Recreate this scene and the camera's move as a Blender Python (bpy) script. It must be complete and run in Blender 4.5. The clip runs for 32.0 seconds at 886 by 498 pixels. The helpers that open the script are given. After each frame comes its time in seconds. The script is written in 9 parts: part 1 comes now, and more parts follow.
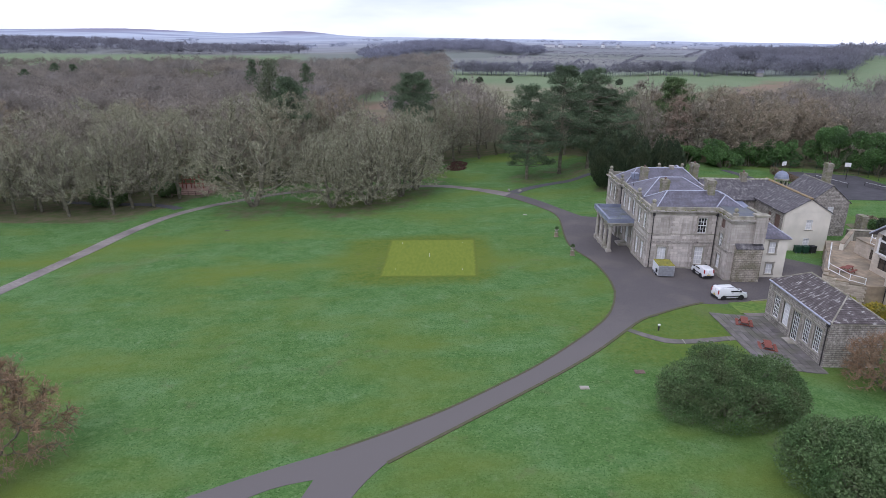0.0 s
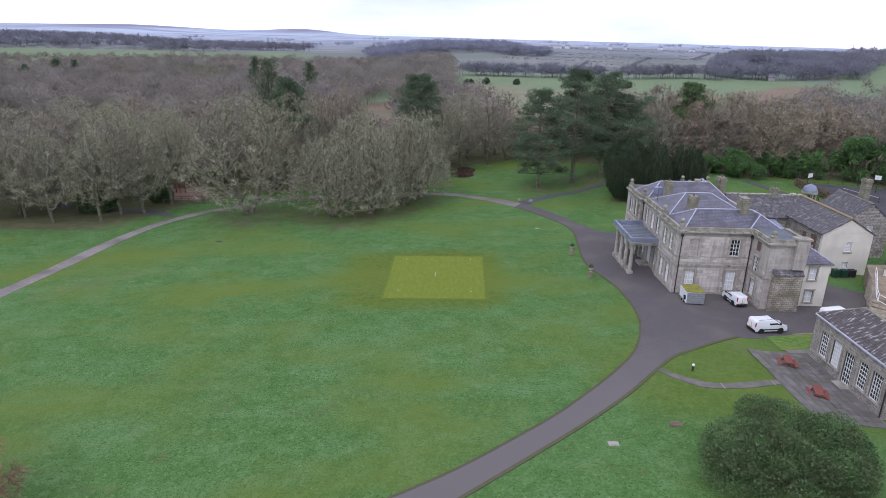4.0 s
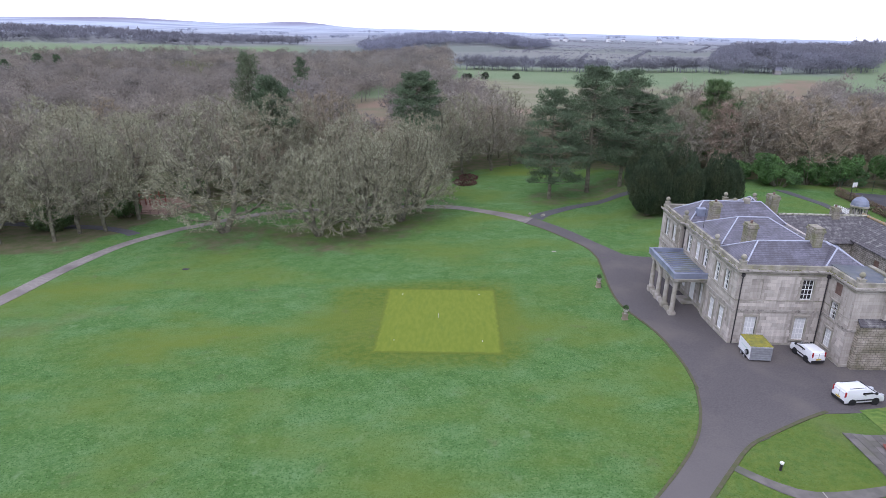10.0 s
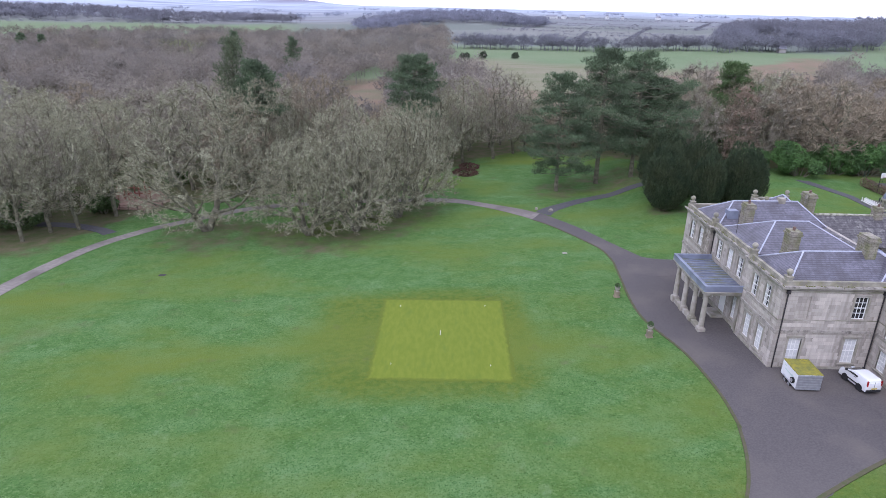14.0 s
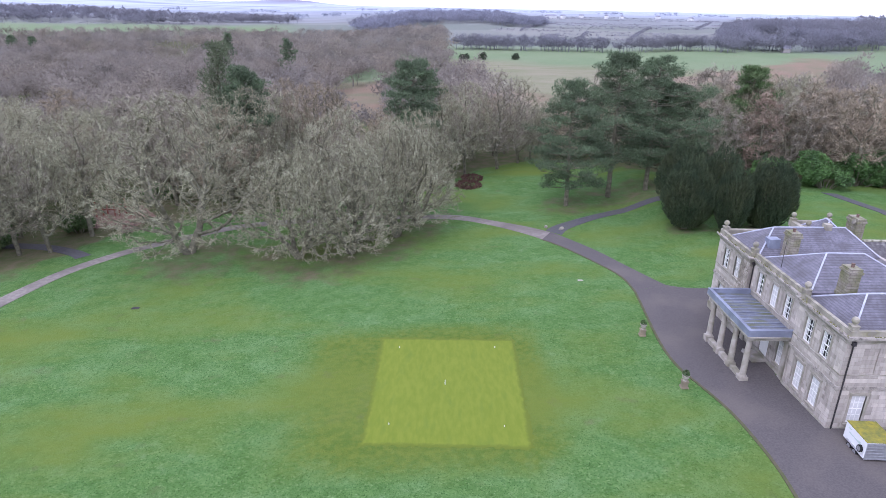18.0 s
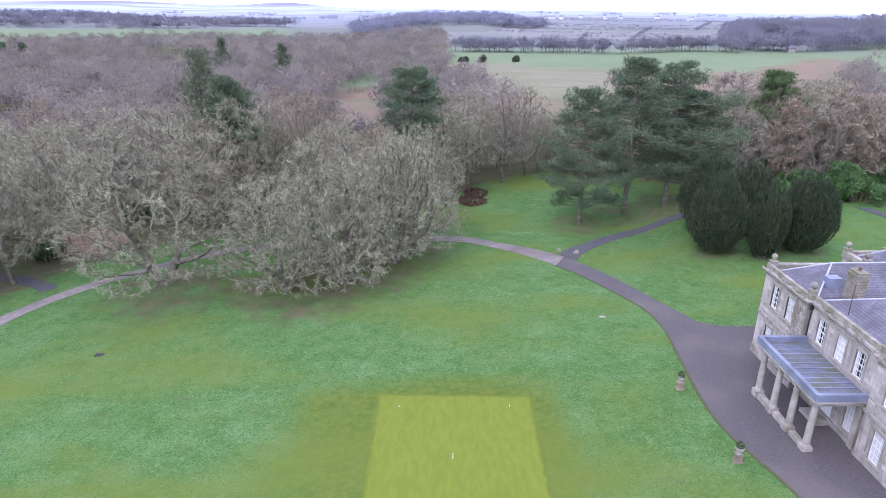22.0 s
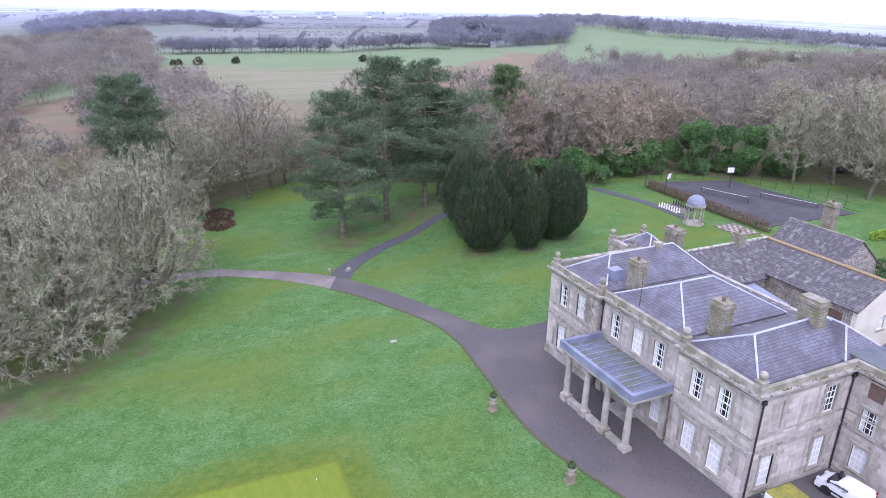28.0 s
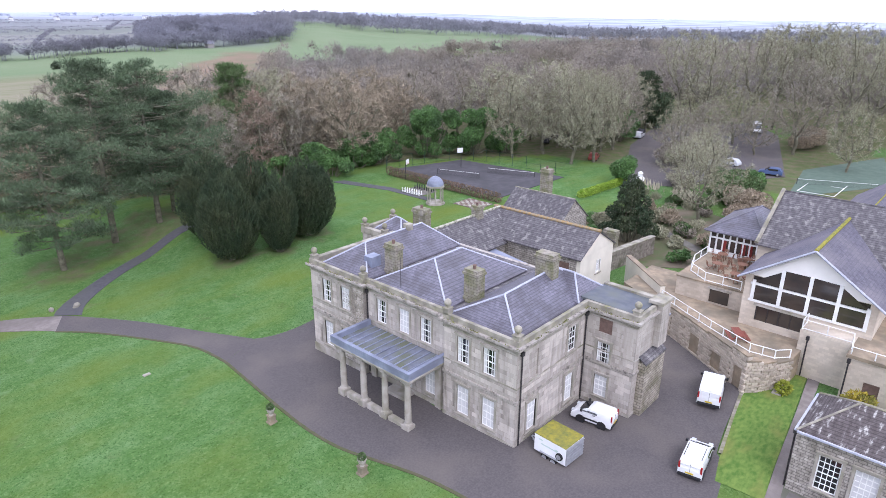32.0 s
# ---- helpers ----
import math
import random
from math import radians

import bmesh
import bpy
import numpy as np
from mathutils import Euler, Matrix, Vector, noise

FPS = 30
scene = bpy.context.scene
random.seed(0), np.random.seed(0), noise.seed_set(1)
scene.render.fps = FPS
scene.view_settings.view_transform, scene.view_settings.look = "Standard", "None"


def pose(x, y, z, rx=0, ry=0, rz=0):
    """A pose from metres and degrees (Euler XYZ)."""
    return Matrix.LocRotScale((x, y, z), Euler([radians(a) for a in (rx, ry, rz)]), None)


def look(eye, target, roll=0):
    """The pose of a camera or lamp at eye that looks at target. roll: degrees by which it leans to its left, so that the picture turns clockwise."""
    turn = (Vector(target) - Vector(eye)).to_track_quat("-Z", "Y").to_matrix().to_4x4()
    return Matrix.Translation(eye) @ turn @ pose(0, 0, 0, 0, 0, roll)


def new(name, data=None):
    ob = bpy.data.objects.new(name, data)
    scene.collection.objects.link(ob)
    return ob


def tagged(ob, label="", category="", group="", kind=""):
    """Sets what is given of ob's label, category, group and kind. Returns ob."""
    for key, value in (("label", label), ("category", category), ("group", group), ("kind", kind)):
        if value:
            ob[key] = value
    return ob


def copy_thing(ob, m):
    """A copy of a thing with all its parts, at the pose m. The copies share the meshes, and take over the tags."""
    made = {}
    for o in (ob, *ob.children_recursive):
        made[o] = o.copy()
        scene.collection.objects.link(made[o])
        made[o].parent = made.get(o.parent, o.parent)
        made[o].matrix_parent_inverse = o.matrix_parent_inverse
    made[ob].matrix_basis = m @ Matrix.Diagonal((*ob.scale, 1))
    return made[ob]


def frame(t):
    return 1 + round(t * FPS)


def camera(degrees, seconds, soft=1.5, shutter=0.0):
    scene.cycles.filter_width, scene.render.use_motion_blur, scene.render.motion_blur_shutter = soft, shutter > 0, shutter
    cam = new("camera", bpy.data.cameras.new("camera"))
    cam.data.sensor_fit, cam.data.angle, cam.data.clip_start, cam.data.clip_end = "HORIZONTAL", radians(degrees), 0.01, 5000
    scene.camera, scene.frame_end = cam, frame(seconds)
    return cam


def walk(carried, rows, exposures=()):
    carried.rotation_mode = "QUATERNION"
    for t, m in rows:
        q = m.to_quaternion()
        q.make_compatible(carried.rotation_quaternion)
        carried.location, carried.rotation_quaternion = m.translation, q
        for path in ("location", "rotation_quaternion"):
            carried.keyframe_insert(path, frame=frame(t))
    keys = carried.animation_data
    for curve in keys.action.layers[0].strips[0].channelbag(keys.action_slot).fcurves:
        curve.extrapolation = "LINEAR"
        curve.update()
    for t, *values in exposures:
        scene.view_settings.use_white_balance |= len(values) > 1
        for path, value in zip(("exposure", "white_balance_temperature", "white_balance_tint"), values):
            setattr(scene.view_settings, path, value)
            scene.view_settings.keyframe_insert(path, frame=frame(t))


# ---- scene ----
cam = camera(69.0, 32.0, 0.6)
PATH = [
    (0, (-28.139, -81.654, 29.842), (-28.12, -79.758, 29.206), 0.9),
    (1, (-28.122, -80.388, 29.809), (-28.112, -78.491, 29.173), 1.1),
    (2, (-28.261, -78.692, 30.0), (-28.256, -76.796, 29.363), 1.1),
    (3, (-28.295, -76.491, 29.95), (-28.291, -74.595, 29.316), 1.0),
    (3.5, (-28.466, -75.266, 29.956), (-28.46, -73.371, 29.319), 1.3),
    (5.5, (-28.95, -69.482, 29.636), (-28.935, -67.585, 29.003), 1.9),
    (6, (-28.959, -68.235, 29.738), (-28.946, -66.337, 29.109), 1.5),
    (7, (-29.124, -65.561, 29.864), (-29.111, -63.662, 29.235), 1.4),
    (8, (-29.317, -63.208, 30.01), (-29.301, -61.309, 29.381), 1.5),
    (9, (-29.471, -60.575, 29.86), (-29.451, -58.675, 29.236), 1.4),
    (9.5, (-29.501, -59.536, 29.911), (-29.481, -57.638, 29.282), 1.5),
    (10, (-29.589, -58.426, 29.864), (-29.568, -56.537, 29.208), 1.5),
    (10.5, (-29.714, -57.367, 29.911), (-29.688, -55.495, 29.209), 1.6),
    (11, (-29.77, -56.193, 29.887), (-29.742, -54.327, 29.17), 1.5),
    (12, (-29.88, -54.114, 29.925), (-29.851, -52.247, 29.209), 1.5),
    (13, (-29.972, -52.085, 30.011), (-29.942, -50.218, 29.296), 1.4),
    (14, (-30.122, -49.938, 30.08), (-30.09, -48.07, 29.365), 1.4),
    (14.5, (-30.194, -48.918, 30.132), (-30.16, -47.05, 29.417), 1.4),
    (16.5, (-30.431, -44.532, 30.329), (-30.398, -42.665, 29.613), 1.2),
    (17, (-30.461, -43.348, 30.355), (-30.427, -41.481, 29.639), 1.2),
    (17.5, (-30.559, -42.369, 30.365), (-30.525, -40.501, 29.65), 1.1),
    (18, (-30.554, -41.196, 30.346), (-30.519, -39.329, 29.631), 1.2),
    (18.5, (-30.656, -40.226, 30.37), (-30.62, -38.358, 29.656), 1.1),
    (19, (-30.634, -38.93, 30.311), (-30.597, -37.062, 29.597), 1.0),
    (19.5, (-30.718, -37.959, 30.43), (-30.682, -36.091, 29.715), 1.0),
    (20, (-30.704, -36.679, 30.445), (-30.667, -34.811, 29.732), 0.9),
    (20.5, (-30.791, -35.536, 30.448), (-30.754, -33.668, 29.734), 0.9),
    (21, (-30.825, -34.248, 30.449), (-30.79, -32.379, 29.737), 0.8),
    (21.5, (-30.885, -32.951, 30.445), (-30.848, -31.082, 29.733), 0.9),
    (22, (-30.871, -31.626, 30.472), (-30.836, -29.757, 29.761), 0.7),
    (22.5, (-30.809, -30.269, 30.469), (-30.777, -28.399, 29.761), 0.5),
    (23, (-30.888, -28.875, 30.425), (-30.855, -27.004, 29.719), 0.6),
    (23.5, (-30.983, -27.601, 30.575), (-30.951, -25.73, 29.868), 0.4),
    (24, (-30.975, -26.281, 30.638), (-30.945, -24.41, 29.932), 0.2),
    (24.5, (-31.117, -25.165, 30.758), (-31.085, -23.294, 30.052), 0.4),
    (26.5, (-31.844, -23.192, 30.164), (-31.495, -21.354, 29.456), 1.5),
    (27, (-31.928, -22.975, 30.174), (-31.411, -21.176, 29.47), 1.3),
    (27.5, (-31.895, -22.668, 30.074), (-31.239, -20.914, 29.37), 1.2),
    (28, (-31.827, -22.385, 29.989), (-31.04, -20.686, 29.287), 1.0),
    (28.5, (-31.894, -22.245, 29.99), (-30.991, -20.605, 29.288), 0.9),
    (29, (-31.81, -22.039, 29.833), (-30.781, -20.472, 29.135), 0.7),
    (29.5, (-31.755, -21.87, 29.819), (-30.623, -20.377, 29.119), 0.6),
    (30, (-31.616, -21.664, 29.716), (-30.391, -20.247, 29.016), 0.4),
    (30.5, (-31.534, -21.618, 29.647), (-30.238, -20.266, 28.946), 0.3),
    (31, (-31.492, -21.596, 29.568), (-30.135, -20.305, 28.867), 0.2),
    (31.5, (-31.454, -21.618, 29.541), (-30.076, -20.351, 28.838), 0.2),
    (32, (-31.456, -21.654, 29.391), (-30.067, -20.397, 28.69), 0.2),
]
EXPOSURES = [(0, 0.2, 5760, 19), (6, 0.35, 5720, 20), (9, 0.52, 5700, 20), (11, 0.50, 5680, 21), (14, 0.60, 5640, 22), (20, 0.95, 5520, 28), (24, 1.09, 5420, 31), (27, 1.11, 5460, 30), (29, 0.95, 5560, 27), (32, 0.97, 5780, 21)]
walk(cam, [(t, look(eye, target, roll)) for t, eye, target, roll in PATH], EXPOSURES)


# ---- world and light: a bright overcast winter day ----
world = bpy.data.worlds.new("world")
scene.world = world
world.use_nodes = True
wn, wl = world.node_tree.nodes, world.node_tree.links
wn.clear()
w_out, w_bg = wn.new("ShaderNodeOutputWorld"), wn.new("ShaderNodeBackground")
sky = wn.new("ShaderNodeTexSky")
sky.sky_type, sky.sun_disc, sky.sun_elevation, sky.sun_rotation = "NISHITA", False, radians(32), radians(200)
w_scale = wn.new("ShaderNodeVectorMath")
w_scale.operation = "SCALE"
w_scale.inputs["Scale"].default_value = 0.10
w_tc, w_map = wn.new("ShaderNodeTexCoord"), wn.new("ShaderNodeMapping")
w_map.inputs["Scale"].default_value = (1.2, 1.2, 6.0)
w_noise, w_ramp, w_mix = wn.new("ShaderNodeTexNoise"), wn.new("ShaderNodeValToRGB"), wn.new("ShaderNodeMix")
w_noise.inputs["Scale"].default_value, w_noise.inputs["Detail"].default_value = 2.2, 5
w_ramp.color_ramp.elements[0].position, w_ramp.color_ramp.elements[0].color = 0.34, (0.74, 0.79, 0.90, 1)
w_ramp.color_ramp.elements[1].position, w_ramp.color_ramp.elements[1].color = 0.62, (1.10, 1.10, 1.13, 1)
w_mix.data_type, w_mix.inputs["Factor"].default_value = "RGBA", 0.93
wl.new(w_tc.outputs["Generated"], w_map.inputs["Vector"])
wl.new(w_map.outputs["Vector"], w_noise.inputs["Vector"])
wl.new(w_noise.outputs["Fac"], w_ramp.inputs["Fac"])
wl.new(sky.outputs["Color"], w_scale.inputs[0])
wl.new(w_scale.outputs["Vector"], w_mix.inputs["A"])
wl.new(w_ramp.outputs["Color"], w_mix.inputs["B"])
wl.new(w_mix.outputs["Result"], w_bg.inputs["Color"])
w_bg.inputs["Strength"].default_value = 1.0
wl.new(w_bg.outputs["Background"], w_out.inputs["Surface"])

sun_data = bpy.data.lights.new("sun", "SUN")
sun_data.energy, sun_data.angle, sun_data.color = 0.9, radians(25), (1.0, 0.96, 0.9)
sun_lamp = new("sun", sun_data)
sun_lamp.matrix_world = look((-40, -60, 80), (0, 0, 0))


# ---- materials ----
def mat(name, c1, c2=None, scale=1.0, c3=None, scale3=0.1, rough=0.85, bump=0.0, bump_scale=None, metal=0.0, coords="Object",
        stretch=(1, 1, 1), lo=0.35, hi=0.65, rand=0.0, spec=0.3, island=0.0, lo3=0.4, hi3=0.65):
    """A surface of two colours mixed by fine noise, a third by broad noise, and a bump."""
    m = bpy.data.materials.new(name)
    m.use_nodes = True
    n, l = m.node_tree.nodes, m.node_tree.links
    b = n["Principled BSDF"]
    b.inputs["Roughness"].default_value, b.inputs["Metallic"].default_value = rough, metal
    b.inputs["Specular IOR Level"].default_value = spec
    tc, mp = n.new("ShaderNodeTexCoord"), n.new("ShaderNodeMapping")
    if coords == "World":
        src = n.new("ShaderNodeNewGeometry").outputs["Position"]
    else:
        src = tc.outputs[coords]
    l.new(src, mp.inputs["Vector"])
    mp.inputs["Scale"].default_value = stretch
    col = None

    def noise_mix(a, cb, sc, lo_, hi_, detail):
        t = n.new("ShaderNodeTexNoise")
        t.inputs["Scale"].default_value, t.inputs["Detail"].default_value = sc, detail
        l.new(mp.outputs["Vector"], t.inputs["Vector"])
        r = n.new("ShaderNodeMapRange")
        r.inputs["From Min"].default_value, r.inputs["From Max"].default_value = lo_, hi_
        l.new(t.outputs["Fac"], r.inputs["Value"])
        x = n.new("ShaderNodeMix")
        x.data_type = "RGBA"
        l.new(r.outputs["Result"], x.inputs["Factor"])
        if isinstance(a, tuple):
            x.inputs["A"].default_value = (*a, 1)
        else:
            l.new(a, x.inputs["A"])
        x.inputs["B"].default_value = (*cb, 1)
        return x.outputs["Result"], t.outputs["Fac"]

    fac = None
    col = c1
    if c2:
        col, fac = noise_mix(c1, c2, scale, lo, hi, 6)
    if c3:
        col, _ = noise_mix(col, c3, scale3, lo3, hi3, 4)
    if rand or island:
        oi = n.new("ShaderNodeObjectInfo").outputs["Random"] if rand else n.new("ShaderNodeNewGeometry").outputs["Random Per Island"]
        r = n.new("ShaderNodeMapRange")
        amt = rand or island
        r.inputs["To Min"].default_value, r.inputs["To Max"].default_value = 1 - amt, 1 + amt
        l.new(oi, r.inputs["Value"])
        h = n.new("ShaderNodeHueSaturation")
        l.new(r.outputs["Result"], h.inputs["Value"])
        if isinstance(col, tuple):
            h.inputs["Color"].default_value = (*col, 1)
        else:
            l.new(col, h.inputs["Color"])
        col = h.outputs["Color"]
    if isinstance(col, tuple):
        b.inputs["Base Color"].default_value = (*col, 1)
    else:
        l.new(col, b.inputs["Base Color"])
    if bump:
        t = n.new("ShaderNodeTexNoise")
        t.inputs["Scale"].default_value, t.inputs["Detail"].default_value = bump_scale or scale * 2, 5
        l.new(mp.outputs["Vector"], t.inputs["Vector"])
        bp = n.new("ShaderNodeBump")
        bp.inputs["Strength"].default_value, bp.inputs["Distance"].default_value = bump, 0.05
        l.new(t.outputs["Fac"], bp.inputs["Height"])
        l.new(bp.outputs["Normal"], b.inputs["Normal"])
    return m


def add_courses(m, row=0.35, width=0.8, mortar=0.012, dark=0.72, scale=1.0, turn=True):
    """Adds coursed joints to a wall or roof material (brick texture over the object's own coordinates)."""
    n, l = m.node_tree.nodes, m.node_tree.links
    b = n["Principled BSDF"]
    tc = n.new("ShaderNodeTexCoord")
    sep, com = n.new("ShaderNodeSeparateXYZ"), n.new("ShaderNodeCombineXYZ")
    l.new(tc.outputs["Object"], sep.inputs[0])
    add = n.new("ShaderNodeMath")
    l.new(sep.outputs["X"], add.inputs[0])
    l.new(sep.outputs["Y"], add.inputs[1])
    l.new(add.outputs[0], com.inputs["X"])
    l.new(sep.outputs["Z"], com.inputs["Y"])
    br = n.new("ShaderNodeTexBrick")
    br.inputs["Scale"].default_value = scale
    br.inputs["Brick Width"].default_value, br.inputs["Row Height"].default_value = width, row
    br.inputs["Mortar Size"].default_value, br.inputs["Mortar Smooth"].default_value = mortar, 0.3
    br.inputs["Color1"].default_value, br.inputs["Color2"].default_value = (1, 1, 1, 1), (0.82, 0.82, 0.82, 1)
    br.inputs["Mortar"].default_value = (dark, dark, dark, 1)
    l.new(com.outputs[0], br.inputs["Vector"])
    x = n.new("ShaderNodeMix")
    x.data_type, x.blend_type, x.inputs["Factor"].default_value = "RGBA", "MULTIPLY", 1.0
    old = b.inputs["Base Color"].links
    if old:
        l.new(old[0].from_socket, x.inputs["A"])
    else:
        x.inputs["A"].default_value = b.inputs["Base Color"].default_value
    l.new(br.outputs["Color"], x.inputs["B"])
    l.new(x.outputs["Result"], b.inputs["Base Color"])
    return m


TARMAC = mat("tarmac", (0.084, 0.075, 0.076), (0.114, 0.102, 0.100), 7.0, (0.150, 0.130, 0.116), 0.16, rough=0.9, bump=0.3, bump_scale=25, coords="World", lo3=0.48, hi3=0.80)
TRACK = mat("worn_track", (0.20, 0.175, 0.16), (0.27, 0.24, 0.22), 2.0, (0.15, 0.13, 0.12), 0.2, rough=0.95, bump=0.3, bump_scale=20, coords="World")


def worn_towards(m, colour, y0, y1):
    """Blends a surface towards a paler, more worn colour along the drive's length (world y)."""
    n, l = m.node_tree.nodes, m.node_tree.links
    b = n["Principled BSDF"]
    sep, r, x, g, t, a = (n.new(k) for k in ("ShaderNodeSeparateXYZ", "ShaderNodeMapRange", "ShaderNodeMix", "ShaderNodeNewGeometry", "ShaderNodeTexNoise", "ShaderNodeMath"))
    l.new(g.outputs["Position"], sep.inputs[0])
    l.new(g.outputs["Position"], t.inputs["Vector"])
    t.inputs["Scale"].default_value, t.inputs["Detail"].default_value = 0.35, 7
    a.operation = "MULTIPLY_ADD"
    a.inputs[1].default_value = 9.0
    l.new(t.outputs["Fac"], a.inputs[0])
    l.new(sep.outputs["Y"], a.inputs[2])
    r.inputs["From Min"].default_value, r.inputs["From Max"].default_value = y0 + 4.5, y1 + 4.5
    l.new(a.outputs[0], r.inputs["Value"])
    x.data_type = "RGBA"
    l.new(r.outputs["Result"], x.inputs["Factor"])
    l.new(b.inputs["Base Color"].links[0].from_socket, x.inputs["A"])
    x.inputs["B"].default_value = (*colour, 1)
    l.new(x.outputs["Result"], b.inputs["Base Color"])
    return m


worn_towards(TARMAC, (0.135, 0.121, 0.115), -12, -24)
PATHGREY = mat("path_tarmac", (0.070, 0.068, 0.078), (0.10, 0.096, 0.105), 2.0, (0.085, 0.085, 0.085), 0.3, coords="World", bump=0.2, bump_scale=20)
PAVING = mat("paving", (0.135, 0.122, 0.112), (0.19, 0.172, 0.155), 1.2, (0.11, 0.112, 0.085), 0.4, rough=0.9, bump=0.2, coords="World", rand=0.14)
EDGE_EARTH = mat("verge_earth", (0.105, 0.090, 0.060), (0.075, 0.090, 0.035), 2.5, coords="World", rough=1.0, bump=0.4)
ASHLAR = mat("grey_limestone", (0.36, 0.325, 0.288), (0.47, 0.43, 0.382), 2.6, (0.215, 0.190, 0.162), 1.5, rough=0.9, bump=0.3, bump_scale=8, stretch=(1, 1, 0.14), lo3=0.56, hi3=0.74)
add_courses(ASHLAR, 0.36, 0.85, 0.012, 0.70)
BLOCK = mat("limestone_block", (0.420, 0.380, 0.338), (0.515, 0.472, 0.425), 3.0, (0.225, 0.198, 0.168), 1.5, rough=0.9, bump=0.4, bump_scale=9, stretch=(1, 1, 0.13), coords="World", rand=0.17, lo3=0.56, hi3=0.74)
STAINED = mat("blackened_stone", (0.35, 0.32, 0.285), (0.14, 0.125, 0.11), 4.5, (0.40, 0.37, 0.33), 1.2, rough=0.95, bump=0.4, lo=0.46, hi=0.66)
CHIMSTONE = mat("chimney_stone", (0.25, 0.225, 0.18), (0.35, 0.32, 0.27), 2.4, (0.20, 0.20, 0.11), 1.1, rough=0.95, bump=0.5)
add_courses(CHIMSTONE, 0.24, 0.5, 0.02, 0.55)
RUBBLE = mat("rubble_stone", (0.26, 0.235, 0.205), (0.50, 0.46, 0.41), 3.2, (0.18, 0.165, 0.135), 0.6, rough=0.95, bump=0.8, bump_scale=6, lo3=0.5, hi3=0.75)
add_courses(RUBBLE, 0.22, 0.46, 0.03, 0.5)
RUBBLEPALE = mat("pale_rubble", (0.47, 0.405, 0.33), (0.60, 0.53, 0.44), 2.0, (0.30, 0.25, 0.195), 0.6, rough=0.95, bump=0.6, bump_scale=6, rand=0.18)
BUTTRESS = mat("coursed_rubble", (0.33, 0.29, 0.235), (0.47, 0.42, 0.35), 2.4, (0.22, 0.20, 0.14), 0.8, rough=0.95, bump=0.7, bump_scale=6)
add_courses(BUTTRESS, 0.24, 0.5, 0.03, 0.5)
TRIMSTONE = mat("dressed_stone", (0.36, 0.33, 0.29), (0.44, 0.41, 0.37), 1.5, (0.22, 0.21, 0.15), 0.7, rough=0.9, bump=0.3)
LICHEN = mat("lichened_stone", (0.215, 0.20, 0.165), (0.200, 0.195, 0.085), 2.2, (0.37, 0.345, 0.29), 1.1, rough=0.95, bump=0.6, lo=0.45, hi=0.7)
SLATE = mat("welsh_slate", (0.120, 0.113, 0.145), (0.185, 0.177, 0.222), 3.5, (0.095, 0.088, 0.104), 0.6, rough=0.42, bump=0.25, spec=0.5)
add_courses(SLATE, 0.13, 0.42, 0.022, 0.6)
OLDSLATE = mat("old_slate", (0.108, 0.100, 0.106), (0.195, 0.184, 0.188), 2.6, (0.29, 0.278, 0.262), 1.3, rough=0.8, bump=0.5, stretch=(1, 1, 0.6), lo=0.42, hi=0.72, lo3=0.57, hi3=0.72)
add_courses(OLDSLATE, 0.14, 0.4, 0.022, 0.62)
LEAD = mat("lead_sheet", (0.205, 0.230, 0.305), (0.28, 0.31, 0.40), 1.6, (0.16, 0.175, 0.235), 0.5, rough=0.45, spec=0.5)
OLDLEAD = mat("dull_lead", (0.125, 0.135, 0.170), (0.180, 0.195, 0.240), 1.8, (0.120, 0.130, 0.085), 0.6, rough=0.6, spec=0.4)
LEADROLL = mat("pale_lead_roll", (0.36, 0.375, 0.45), (0.46, 0.475, 0.56), 2.0, rough=0.5)
WHITEPAINT = mat("white_paint", (0.80, 0.80, 0.78), (0.72, 0.72, 0.70), 1.5, rough=0.5)
RENDERWALL = mat("cream_render", (0.72, 0.68, 0.58), (0.66, 0.62, 0.53), 0.8, (0.58, 0.55, 0.47), 0.35, rough=0.9, bump=0.1)
GLASS = mat("window_glass", (0.02, 0.022, 0.026), rough=0.06, spec=0.9)
BLIND = mat("white_blind", (0.62, 0.62, 0.62), (0.54, 0.54, 0.55), 3.0, rough=0.9)
DARKWOOD = mat("brown_board", (0.13, 0.085, 0.07), (0.18, 0.12, 0.10), 3.0, rough=0.8)
BLACKIRON = mat("black_iron", (0.03, 0.028, 0.03), (0.05, 0.045, 0.045), 4.0, rough=0.6)
BARK = mat("bark", (0.095, 0.086, 0.062), (0.240, 0.234, 0.165), 1.6, (0.14, 0.128, 0.088), 0.5, rough=0.95, bump=0.6, bump_scale=6)
TWIG_G = mat("lichened_twigs", (0.232, 0.228, 0.146), (0.446, 0.442, 0.312), 0.8, (0.278, 0.266, 0.176), 0.2, rough=0.95, island=0.42)
TWIG_B = mat("brown_twigs", (0.225, 0.200, 0.156), (0.360, 0.326, 0.262), 0.7, (0.240, 0.212, 0.168), 0.15, rough=0.95, island=0.42)
TWIG_R = mat("reddish_twigs", (0.252, 0.203, 0.143), (0.388, 0.322, 0.235), 0.7, (0.245, 0.210, 0.147), 0.15, rough=0.95, island=0.42)
TWIG_RUST = mat("russet_twigs", (0.230, 0.142, 0.088), (0.340, 0.222, 0.140), 0.9, (0.22, 0.16, 0.10), 0.3, rough=0.95, island=0.4)
